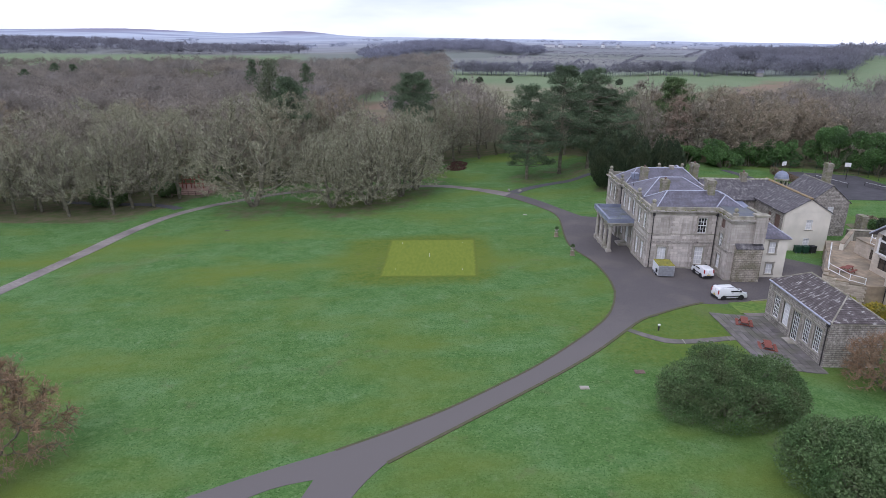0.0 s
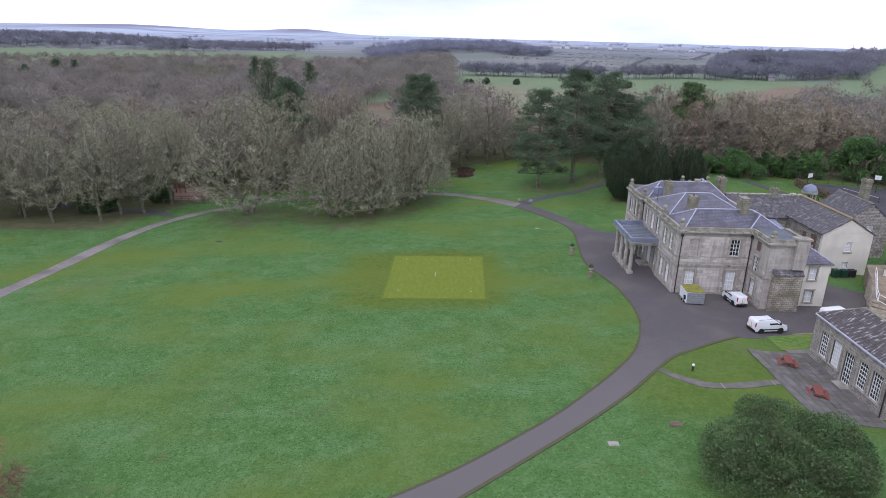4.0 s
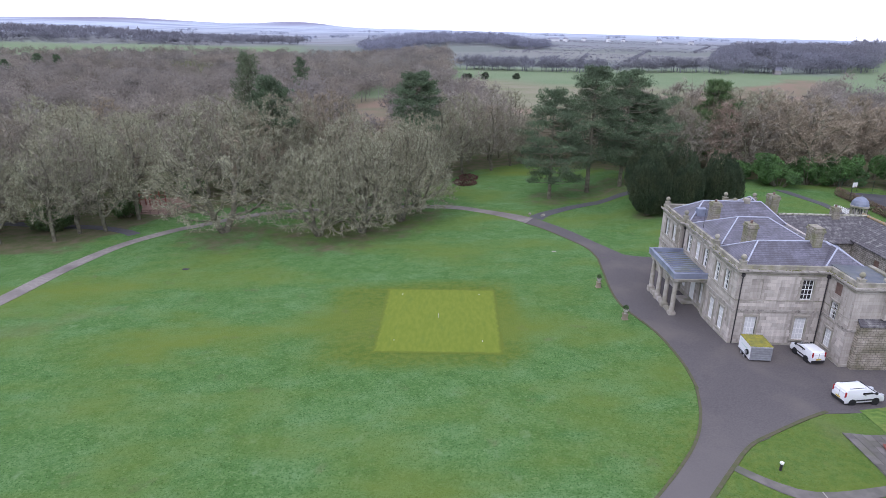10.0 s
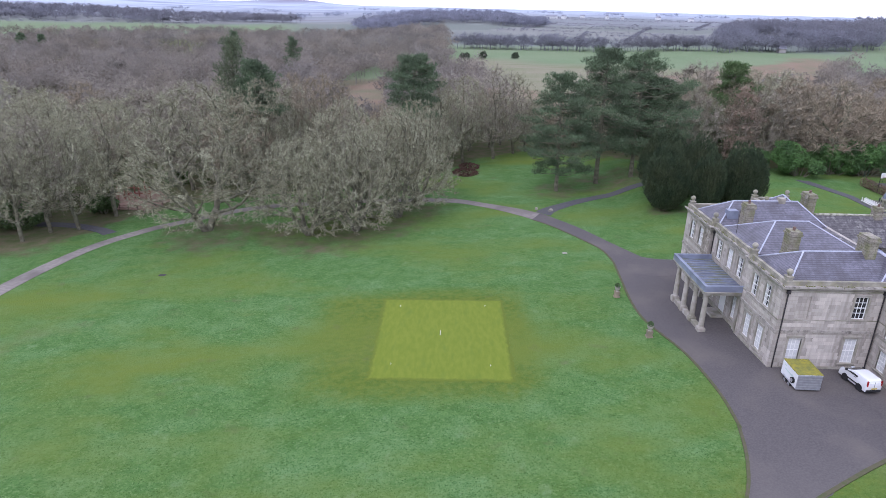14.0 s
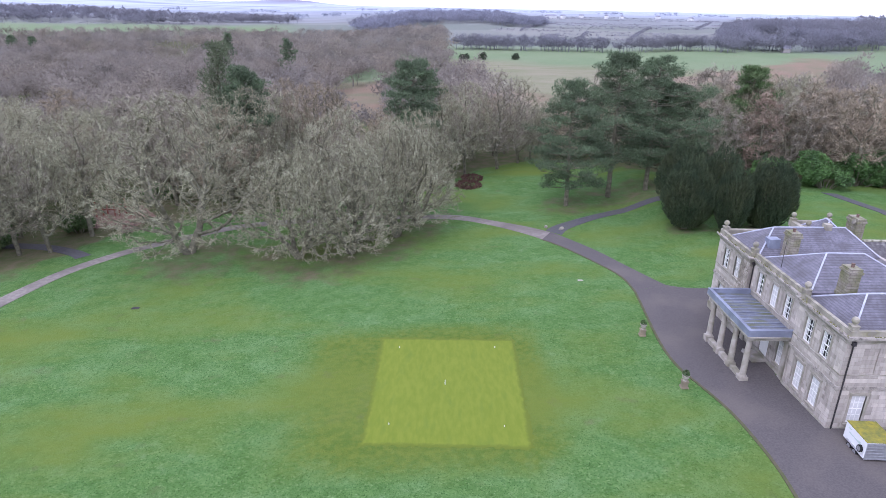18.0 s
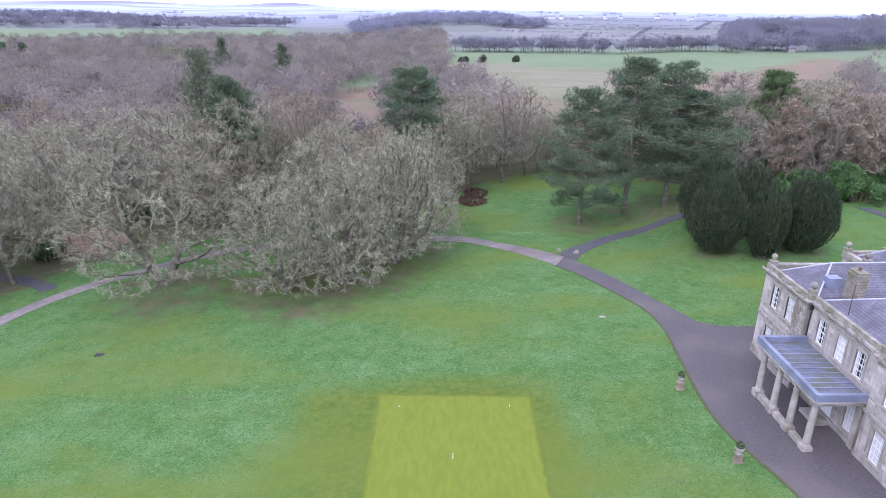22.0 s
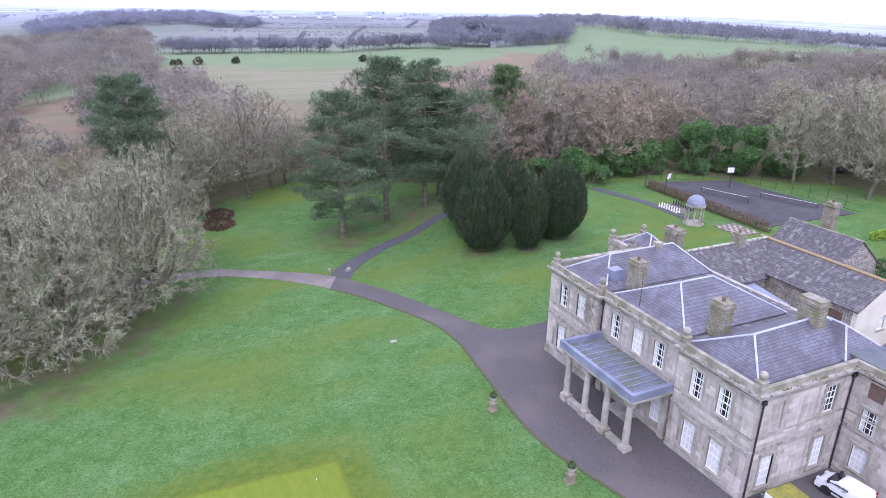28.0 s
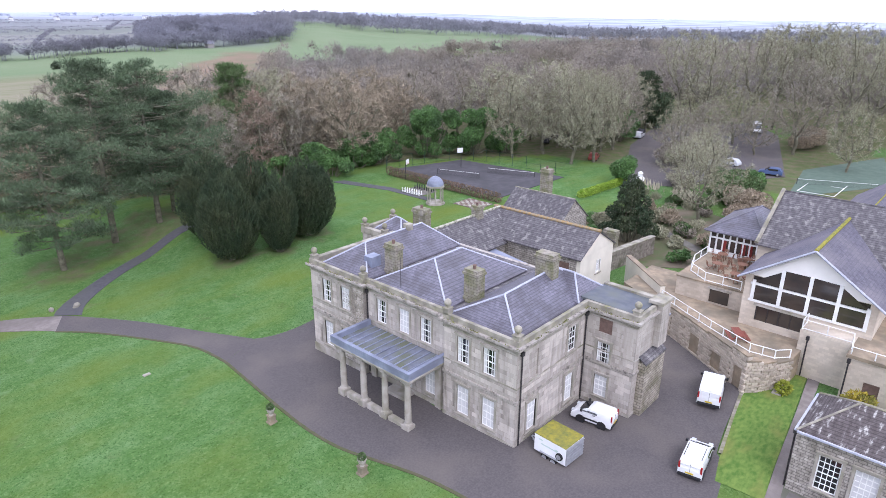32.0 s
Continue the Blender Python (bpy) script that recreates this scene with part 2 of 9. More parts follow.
YEW = mat("yew_needles", (0.030, 0.050, 0.027), (0.062, 0.090, 0.046), 0.8, (0.066, 0.082, 0.040), 0.3, rough=0.9, island=0.45)
PINE = mat("pine_needles", (0.070, 0.110, 0.058), (0.145, 0.198, 0.108), 0.6, (0.085, 0.115, 0.068), 0.2, rough=0.9, island=0.45)
LAUREL = mat("laurel_leaves", (0.075, 0.160, 0.042), (0.14, 0.255, 0.08), 0.7, (0.055, 0.105, 0.038), 0.25, rough=0.6, island=0.4)
RHODO = mat("rhododendron_leaves", (0.058, 0.112, 0.036), (0.118, 0.195, 0.070), 0.9, (0.092, 0.118, 0.050), 0.5, rough=0.75, island=0.34)


def ground_material():
    """Lawn with paler and yellower patches; leaf litter and rough field where the mesh says so."""
    m = bpy.data.materials.new("lawn_and_fields")
    m.use_nodes = True
    n, l = m.node_tree.nodes, m.node_tree.links
    b = n["Principled BSDF"]
    b.inputs["Roughness"].default_value, b.inputs["Specular IOR Level"].default_value = 1.0, 0.1
    pos = n.new("ShaderNodeNewGeometry").outputs["Position"]

    def noise_fac(scale, lo, hi, detail=5, stretch=(1, 1, 1)):
        mp, t, r = n.new("ShaderNodeMapping"), n.new("ShaderNodeTexNoise"), n.new("ShaderNodeMapRange")
        mp.inputs["Scale"].default_value = stretch
        l.new(pos, mp.inputs["Vector"])
        l.new(mp.outputs["Vector"], t.inputs["Vector"])
        t.inputs["Scale"].default_value, t.inputs["Detail"].default_value = scale, detail
        t.inputs["Roughness"].default_value = 0.6
        r.inputs["From Min"].default_value, r.inputs["From Max"].default_value = lo, hi
        l.new(t.outputs["Fac"], r.inputs["Value"])
        return r.outputs["Result"]

    def mix(a, c, fac):
        x = n.new("ShaderNodeMix")
        x.data_type = "RGBA"
        for s, v in (("A", a), ("B", c)):
            if isinstance(v, tuple):
                x.inputs[s].default_value = (*v, 1)
            else:
                l.new(v, x.inputs[s])
        l.new(fac, x.inputs["Factor"])
        return x.outputs["Result"]

    def zone(channel):
        at = n.new("ShaderNodeAttribute")
        at.attribute_name = "zone"
        s = n.new("ShaderNodeSeparateColor")
        l.new(at.outputs["Color"], s.inputs["Color"])
        return s.outputs[channel]

    def ragged(z, scale, width=0.25):
        """The zone's edge made uneven by noise."""
        f, a, r = noise_fac(scale, 0.2, 0.8), n.new("ShaderNodeMath"), n.new("ShaderNodeMapRange")
        l.new(z, a.inputs[0])
        l.new(f, a.inputs[1])
        r.inputs["From Min"].default_value, r.inputs["From Max"].default_value = 0.95 - width, 0.95 + width
        l.new(a.outputs[0], r.inputs["Value"])
        return r.outputs["Result"]

    lawn = mix((0.068, 0.144, 0.036), (0.104, 0.194, 0.058), noise_fac(0.9, 0.35, 0.65, 10))
    lawn = mix(lawn, (0.128, 0.226, 0.088), noise_fac(0.22, 0.46, 0.70, 10, (1, 1.3, 1)))
    lawn = mix(lawn, (0.058, 0.125, 0.028), noise_fac(1.7, 0.58, 0.76, 9))
    lawn = mix(lawn, (0.052, 0.118, 0.026), noise_fac(4.6, 0.52, 0.68, 5))
    lawn = mix(lawn, (0.155, 0.245, 0.095), noise_fac(3.3, 0.54, 0.72, 5))
    lawn = mix(lawn, (0.034, 0.086, 0.018), noise_fac(7.5, 0.55, 0.66, 3, (1.2, 0.9, 1)))
    lawn = mix(lawn, (0.158, 0.252, 0.096), noise_fac(5.2, 0.58, 0.74, 3, (0.8, 1.3, 1)))
    lawn = mix(lawn, (0.160, 0.242, 0.112), noise_fac(0.62, 0.60, 0.80, 8, (1.2, 0.9, 1)))
    lawn = mix(lawn, (0.066, 0.136, 0.036), noise_fac(2.4, 0.53, 0.80, 4, (1.2, 0.9, 1)))
    olive = n.new("ShaderNodeAttribute")
    olive.attribute_name = "olive"
    lawn = mix(lawn, mix((0.085, 0.130, 0.018), (0.130, 0.158, 0.024), noise_fac(1.6, 0.4, 0.6, 7)), olive.outputs["Fac"])
    lawn = mix(lawn, (0.128, 0.168, 0.030), noise_fac(0.05, 0.46, 0.70, 9, (0.8, 1.5, 1)))
    litter = mix((0.090, 0.115, 0.045), (0.150, 0.125, 0.080), noise_fac(0.5, 0.38, 0.66, 8))
    field = mix((0.150, 0.205, 0.110), (0.180, 0.225, 0.130), noise_fac(0.02, 0.35, 0.65))
    stub = n.new("ShaderNodeAttribute")
    stub.attribute_name = "stubble"
    straw = mix((0.180, 0.190, 0.110), (0.235, 0.215, 0.150), noise_fac(0.014, 0.35, 0.62, 8, (1, 3.5, 1)))
    straw = mix(straw, (0.150, 0.175, 0.090), noise_fac(0.16, 0.52, 0.70, 6, (0.25, 2.2, 1)))
    field = mix(field, straw, stub.outputs["Fac"])
    vor, vmap = n.new("ShaderNodeTexVoronoi"), n.new("ShaderNodeMapping")
    vmap.inputs["Scale"].default_value = (0.0042, 0.0075, 0.0)
    l.new(pos, vmap.inputs["Vector"])
    l.new(vmap.outputs["Vector"], vor.inputs["Vector"])
    vor.inputs["Scale"].default_value = 1.0
    vsep = n.new("ShaderNodeSeparateColor")
    l.new(vor.outputs["Color"], vsep.inputs["Color"])
    # distance haze put into the ground colour: fields greyed, then bluer and paler
    haze_at = n.new("ShaderNodeAttribute")
    haze_at.attribute_name = "haze"
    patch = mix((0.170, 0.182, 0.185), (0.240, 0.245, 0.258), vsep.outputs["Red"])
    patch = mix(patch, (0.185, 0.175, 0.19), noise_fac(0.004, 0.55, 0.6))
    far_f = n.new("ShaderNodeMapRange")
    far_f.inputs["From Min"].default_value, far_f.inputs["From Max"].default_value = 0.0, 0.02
    hazed = n.new("ShaderNodeAttribute")
    hazed.attribute_name = "hazed"
    l.new(haze_at.outputs["Fac"], far_f.inputs["Value"])
    field = mix(field, mix((0.148, 0.170, 0.148), (0.225, 0.225, 0.212), vsep.outputs["Green"]), hazed.outputs["Fac"])
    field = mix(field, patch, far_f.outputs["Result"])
    haze_tint = mix((0.28, 0.305, 0.39), (0.42, 0.465, 0.54), noise_fac(0.0025, 0.42, 0.56, 6, (0.6, 3.0, 1)))
    field = mix(field, haze_tint, haze_at.outputs["Fac"])
    top_at = n.new("ShaderNodeAttribute")
    top_at.attribute_name = "heather"
    field = mix(field, (0.235, 0.225, 0.30), top_at.outputs["Fac"])
    rough_field = mix((0.225, 0.165, 0.120), (0.165, 0.16, 0.10), noise_fac(0.05, 0.4, 0.65))
    col = mix(lawn, litter, ragged(zone("Red"), 0.35))
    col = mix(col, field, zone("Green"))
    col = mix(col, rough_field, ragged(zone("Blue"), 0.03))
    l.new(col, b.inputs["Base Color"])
    t, bp = n.new("ShaderNodeTexNoise"), n.new("ShaderNodeBump")
    t.inputs["Scale"].default_value, t.inputs["Detail"].default_value = 9.0, 8
    l.new(pos, t.inputs["Vector"])
    bp.inputs["Strength"].default_value, bp.inputs["Distance"].default_value = 0.7, 0.15
    l.new(t.outputs["Fac"], bp.inputs["Height"])
    l.new(bp.outputs["Normal"], b.inputs["Normal"])
    return m


GROUND = ground_material()


def mown_material():
    """Close-mown turf: lengthwise mowing streaks, worn darker spots, and edges that fade into the longer grass."""
    m = mat("close_mown_grass", (0.132, 0.176, 0.016), (0.158, 0.198, 0.021), 1.6, (0.112, 0.162, 0.018), 0.7, rough=1.0, bump=0.3, bump_scale=14, coords="World", stretch=(1.6, 0.45, 1), lo3=0.55, hi3=0.80)
    n, l = m.node_tree.nodes, m.node_tree.links
    b = n["Principled BSDF"]
    at, t, r, x, add = (n.new(k) for k in ("ShaderNodeAttribute", "ShaderNodeTexNoise", "ShaderNodeMapRange", "ShaderNodeMix", "ShaderNodeMath"))
    at.attribute_name = "edge"
    t.inputs["Scale"].default_value, t.inputs["Detail"].default_value = 1.7, 7
    l.new(n.new("ShaderNodeNewGeometry").outputs["Position"], t.inputs["Vector"])
    l.new(at.outputs["Fac"], add.inputs[0])
    l.new(t.outputs["Fac"], add.inputs[1])
    r.inputs["From Min"].default_value, r.inputs["From Max"].default_value = 0.85, 1.25
    l.new(add.outputs[0], r.inputs["Value"])
    x.data_type = "RGBA"
    l.new(r.outputs["Result"], x.inputs["Factor"])
    l.new(b.inputs["Base Color"].links[0].from_socket, x.inputs["A"])
    x.inputs["B"].default_value = (0.108, 0.142, 0.016, 1)
    l.new(x.outputs["Result"], b.inputs["Base Color"])
    return m


GRASS_MOWN = mown_material()


# ---- building helpers ----
def part(name, bm, material, parent=None, label="", at=None):
    """Links a bmesh (or a ready mesh) as one mesh object under a thing or a part."""
    if isinstance(bm, bpy.types.Mesh):
        me = bm
    else:
        me = bpy.data.meshes.new(name)
        bm.to_mesh(me)
        bm.free()
    if material and not me.materials:
        for one in material if isinstance(material, (list, tuple)) else [material]:
            me.materials.append(one)
    ob = new(name, me)
    ob.parent = parent
    if at is not None:
        ob.matrix_basis = at
    if label:
        tagged(ob, label)
    return ob


def thing(name, label, category, at=None, group="", kind=""):
    ob = new(name)
    ob.empty_display_size = 0.3
    if at is not None:
        ob.matrix_basis = at
    return tagged(ob, label, category, group, kind)


def box(bm, x0, x1, y0, y1, z0, z1, m=None):
    vs = [bm.verts.new((x, y, z) if m is None else m @ Vector((x, y, z))) for z in (z0, z1) for x, y in ((x0, y0), (x1, y0), (x1, y1), (x0, y1))]
    for q in ((3, 2, 1, 0), (4, 5, 6, 7), (0, 1, 5, 4), (1, 2, 6, 5), (2, 3, 7, 6), (3, 0, 4, 7)):
        bm.faces.new([vs[i] for i in q])
    return vs


def box_bm(*dims, bevel=0.0):
    bm = bmesh.new()
    box(bm, *dims)
    if bevel:
        bmesh.ops.bevel(bm, geom=bm.edges[:], offset=bevel, segments=2, affect="EDGES", profile=0.5)
    return bm


def prism(bm, outline, z0, z1):
    """An upright prism on an outline given anticlockwise."""
    lo, hi = [bm.verts.new((x, y, z0)) for x, y in outline], [bm.verts.new((x, y, z1)) for x, y in outline]
    bm.faces.new(lo[::-1])
    bm.faces.new(hi)
    for i in range(len(lo)):
        j = (i + 1) % len(lo)
        bm.faces.new((lo[i], lo[j], hi[j], hi[i]))


def lathe(bm, profile, x=0.0, y=0.0, n=12, z=0.0):
    """A turned shape from (radius, height) pairs, bottom to top."""
    rings = [[bm.verts.new((x + r * math.cos(2 * math.pi * k / n), y + r * math.sin(2 * math.pi * k / n), z + h)) for k in range(n)] for r, h in profile]
    for a, b in zip(rings, rings[1:]):
        for k in range(n):
            bm.faces.new((a[k], a[(k + 1) % n], b[(k + 1) % n], b[k]))
    bm.faces.new(rings[0][::-1])
    bm.faces.new(rings[-1])


def tube(bm, p, q, r0, r1=None, n=6, caps=True):
    """A straight round bar from p to q."""
    p, q = Vector(p), Vector(q)
    d = (q - p).normalized()
    u = d.orthogonal().normalized()
    v = d.cross(u)
    r1 = r0 if r1 is None else r1
    rings = [[bm.verts.new(c + (u * math.cos(2 * math.pi * k / n) + v * math.sin(2 * math.pi * k / n)) * r) for k in range(n)] for c, r in ((p, r0), (q, r1))]
    for k in range(n):
        bm.faces.new((rings[0][k], rings[0][(k + 1) % n], rings[1][(k + 1) % n], rings[1][k]))
    if caps:
        bm.faces.new(rings[0][::-1])
        bm.faces.new(rings[1])


def faces_bm(verts, faces):
    bm = bmesh.new()
    vs = [bm.verts.new(v) for v in verts]
    for f in faces:
        bm.faces.new([vs[i] for i in f])
    return bm


def slab_bm(poly, thick):
    """A plate of the given thickness under a planar polygon."""
    bm = bmesh.new()
    top = [bm.verts.new(p) for p in poly]
    low = [bm.verts.new((p[0], p[1], p[2] - thick)) for p in poly]
    bm.faces.new(top)
    bm.faces.new(low[::-1])
    for i in range(len(poly)):
        j = (i + 1) % len(poly)
        bm.faces.new((top[i], low[i], low[j], top[j]))
    bmesh.ops.recalc_face_normals(bm, faces=bm.faces[:])
    return bm


def wall_bm(length, z0, z1, thick, holes=()):
    """A wall along +x, its outer face at y = 0 and its inner at y = thick, with rectangular holes (x0, x1, z0, z1)."""
    xs = sorted({0.0, length, *(h[0] for h in holes), *(h[1] for h in holes)})
    zs = sorted({z0, z1, *(h[2] for h in holes), *(h[3] for h in holes)})
    solid = lambda i, k: 0 <= i < len(xs) - 1 and 0 <= k < len(zs) - 1 and not any(
        h[0] < (xs[i] + xs[i + 1]) / 2 < h[1] and h[2] < (zs[k] + zs[k + 1]) / 2 < h[3] for h in holes)
    bm, made = bmesh.new(), {}

    def v(x, y, z):
        key = (x, y, z)
        if key not in made:
            made[key] = bm.verts.new(key)
        return made[key]

    for i in range(len(xs) - 1):
        for k in range(len(zs) - 1):
            if not solid(i, k):
                continue
            a, b, c, d = xs[i], xs[i + 1], zs[k], zs[k + 1]
            bm.faces.new((v(a, 0, c), v(b, 0, c), v(b, 0, d), v(a, 0, d)))
            bm.faces.new((v(b, thick, c), v(a, thick, c), v(a, thick, d), v(b, thick, d)))
            if not solid(i - 1, k):
                bm.faces.new((v(a, thick, c), v(a, 0, c), v(a, 0, d), v(a, thick, d)))
            if not solid(i + 1, k):
                bm.faces.new((v(b, 0, c), v(b, thick, c), v(b, thick, d), v(b, 0, d)))
            if not solid(i, k - 1):
                bm.faces.new((v(a, thick, c), v(b, thick, c), v(b, 0, c), v(a, 0, c)))
            if not solid(i, k + 1):
                bm.faces.new((v(a, 0, d), v(b, 0, d), v(b, thick, d), v(a, thick, d)))
    return bm


def along(x, y, z, deg):
    """The place of a wall whose outer face is seen from its right-hand side when going along it."""
    return pose(x, y, z, 0, 0, deg)


# ---- the lie of the land ----
def smooth(a, b, v):
    s = min(1.0, max(0.0, (v - a) / (b - a)))
    return s * s * (3 - 2 * s)


def near_height(x, y):
    xx, yy = min(max(x, -95.0), 0.0), min(max(y, -50.0), 60.0)
    west = 0.21 + 0.048 * xx - 0.030 * yy
    return west if x < 0 else west * (1 - smooth(0, 9, x)) + (0.05 + 0.004 * max(0, x - 30)) * smooth(0, 9, x)


def bump_at(az, d, az0, half, d0, d1, d2, d3):
    """A smooth rise over a range of bearings and distances."""
    return smooth(az0 - half * 1.4, az0 - half * 0.6, az) * (1 - smooth(az0 + half * 0.6, az0 + half * 1.4, az)) * smooth(d0, d1, d) * (1 - smooth(d2, d3, d))


FAR_KEYS = ((130, -4), (250, -5), (380, -5), (520, -4), (700, -3), (1000, 1), (1400, 4), (1900, 1), (2600, -2), (3600, -3), (4700, -4))
WEST_KEYS = ((130, -4), (250, -6), (500, -10), (750, -13), (820, -10), (960, -4), (1300, -12), (2000, -15), (3000, -12), (4000, -7), (4700, -6))


def along_keys(keys, d):
    for (d0, h0), (d1, h1) in zip(keys, keys[1:]):
        if d <= d1:
            return h0 + (h1 - h0) * max(0.0, d - d0) / (d1 - d0)
    return keys[-1][1]


def height(x, y):
    """Ground height everywhere: the park, the wooded valley behind it and the rising country beyond."""
    d = math.hypot(x + 28, y + 40)
    az = math.degrees(math.atan2(x + 28, y + 40))
    base = near_height(x, y)
    if d < 130:
        return base
    west = smooth(1, -12, az)
    far = along_keys(FAR_KEYS, d) * (1 - west) + along_keys(WEST_KEYS, d) * west
    # the wooded ridge in the west, higher towards the south-west
    far += smooth(960, 1120, d) * (1 - smooth(1180, 1500, d)) * west * (12 * smooth(-14, -34, az) + 2)
    # the wooded knoll in the north and the wooded hill in the north-east
    far += 3 * bump_at(az, d, 1.5, 5.0, 820, 1100, 1250, 1600) + 9 * bump_at(az, d, 31.5, 8.0, 560, 800, 1000, 1500)
    far += 3.5 * bump_at(az, d, 27, 9.0, 380, 520, 600, 900)
    # moorland on the skyline
    far += smooth(3400, 4300, d) * (30 * math.exp(-((az + 25) / 7.0) ** 2) + 31 * math.exp(-((az + 12) / 3.4) ** 2) + 9 * math.exp(-((az + 38) / 9) ** 2))
    east = smooth(42, 62, az)
    far = far * (1 - east) + east * (2 - 3 * smooth(180, 480, d) - 25 * smooth(500, 1500, d) - 15 * smooth(1500, 4000, d))
    far += 2.0 * noise.noise((x / 160, y / 160, 0.3)) * smooth(200, 600, d)
    t = smooth(130, 260, d)
    return base * (1 - t) + far * t


# ---- ground ----
def axis_steps(lo, hi, step, limit):
    out = [lo + step * i for i in range(int((hi - lo) / step) + 1)]
    s, grow = step, 1.10
    a, b = out[0], out[-1]
    while a > -limit:
        s *= grow
        a -= s
        out.insert(0, max(a, -limit))
    s = step
    while b < limit:
        s *= grow
        b += s
        out.append(min(b, limit))
    return out


def in_poly(x, y, poly):
    hit = False
    for (x0, y0), (x1, y1) in zip(poly, poly[1:] + poly[:1]):
        if (y0 > y) != (y1 > y) and x < x0 + (y - y0) / (y1 - y0) * (x1 - x0):
            hit = not hit
    return hit


WOOD_WEST = [(-170, 20), (-112, 36), (-96, 36), (-86, 44), (-80, 58), (-66, 66), (-50, 70), (-30, 78), (-22, 92), (-8, 100), (-10, 280), (-170, 330), (-330, 180)]
WOOD_NORTH = [(-8, 100), (10, 84), (22, 80), (34, 80), (46, 74), (60, 72), (85, 52), (100, 48), (150, 60), (190, 110), (110, 270), (40, 280), (-10, 280)]
WOOD_EAST = [(112, 40), (130, 20), (128, -10), (112, -18), (100, -30), (120, -90), (320, -160), (420, 60), (300, 200), (190, 110), (150, 60)]


def zone_at(x, y):
    d = math.hypot(x + 28, y + 40)
    az = math.degrees(math.atan2(x + 28, y + 40))
    litter = 1.0 if any(in_poly(x, y, p) for p in (WOOD_WEST, WOOD_NORTH, WOOD_EAST)) else 0.0
    for cx, cy, r in ((-64, 44, 10), (-47, 42, 11), (-41, 47, 10), (-36, 54, 9), (-7, 65, 6), (1, 70, 7), (8, 70, 8), (6.9, 48.6, 3.6), (12, 46, 2.9), (18.0, 48.4, 3.9)):
        litter = max(litter, 0.5 * (1 - smooth(r * 0.6, r * 1.15, math.hypot(x - cx, y - cy))))
    if 84 < x < 160 and -25 < y < 62:
        litter = max(litter, 0.75)
    if x < -86 and 36 < y < 60:
        litter = max(litter, 0.5)
    wob = 14 * noise.noise((x / 70, y / 70, 5.0))
    open_az = smooth(-15, -12, az) * (1 - smooth(42, 47, az))
    fieldz = max(smooth(300, 340, d) * (1 - smooth(44, 50, az)), open_az * smooth(196, 212, d + wob))
    rough_z = smooth(-15, -12, az) * (1 - smooth(34, 38, az)) * smooth(198, 210, d + wob) * (1 - smooth(275, 295, d + wob))
    rough_z = max(rough_z, smooth(17, 21, az) * (1 - smooth(31, 33, az)) * smooth(280, 300, d) * (1 - smooth(340 + 12 * (az - 18), 365 + 12 * (az - 18), d + wob)))
    rough_z = max(rough_z, smooth(-15, -12, az) * (1 - smooth(-2, 0, az)) * smooth(200, 212, d) * (1 - smooth(310, 325, d)))
    if any(in_poly(x, y, p) for p in (WOOD_EAST,)) and noise.noise((x / 38, y / 38, 4.0)) < -0.2:
        litter = 0.0
    fieldz = max(fieldz, smooth(480, 620, d))
    if az < -11 and d > 240:
        under = 1 - smooth(750, 780, d)
        litter, fieldz = max(litter, under), fieldz * (1 - under)
    if az > 44 and d > 200:
        fieldz *= smooth(540, 600, d)
        litter = max(litter, 0.9 * (1 - smooth(540, 600, d)) * (noise.noise((x / 55, y / 55, 1.0)) > -0.25))
    return litter * (1 - fieldz), fieldz, min(1.0, rough_z)


gx, gy = axis_steps(-115, 105, 2.0, 4650), axis_steps(-95, 115, 2.0, 4650)
gverts = [(x, y, height(x, y)) for y in gy for x in gx]
nx = len(gx)
gfaces = [(j * nx + i, j * nx + i + 1, (j + 1) * nx + i + 1, (j + 1) * nx + i) for j in range(len(gy) - 1) for i in range(nx - 1)]
gme = bpy.data.meshes.new("ground")
gme.from_pydata(gverts, [], gfaces)
# share of haze painted into the ground colour, growing with distance
gfar = gme.attributes.new("haze", "FLOAT", "POINT")
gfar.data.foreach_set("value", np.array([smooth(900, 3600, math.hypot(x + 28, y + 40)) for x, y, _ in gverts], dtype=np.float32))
def olive_at(x, y):
    """The rougher olive grass round the cricket square, widest on its western side."""
    u, v = max((-36.0 - x) * 0.55, (x + 22.3) * 1.5, 0), max((-1.2 - y) * 1.5, (y - 17.0) * 1.5, 0)
    ring = 0.85 * (1 - smooth(1.2, 5.2, math.hypot(u, v) + 1.1 * noise.noise((x / 2.5, y / 2.5, 1.0))))
    bank = 0.6 * (1 - smooth(6, 11, math.hypot((x + 3.5) * 0.8, y + 20.5)))
    return max(ring, bank)


def stubble_at(x, y):
    """The pale stubble of the lower field, below its upper hedge."""
    d, az = math.hypot(x + 28, y + 40), math.degrees(math.atan2(x + 28, y + 40))
    return smooth(-4, 0, az) * (1 - smooth(33, 36, az)) * (1 - smooth(424 - 0.5 * az, 432 - 0.5 * az, d))


def hazed_at(x, y):
    """Winter fields beyond the tree belt, greyer than the park's grass, with haze put into their colour."""
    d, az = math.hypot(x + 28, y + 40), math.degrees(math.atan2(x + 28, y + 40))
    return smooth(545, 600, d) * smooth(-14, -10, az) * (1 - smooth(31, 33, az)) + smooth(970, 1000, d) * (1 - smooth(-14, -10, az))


def heather_at(x, y):
    """Heather on the moorland tops."""
    d, az = math.hypot(x + 28, y + 40), math.degrees(math.atan2(x + 28, y + 40))
    return smooth(9, 16, height(x, y)) if d > 3300 and az < 0 else 0.0


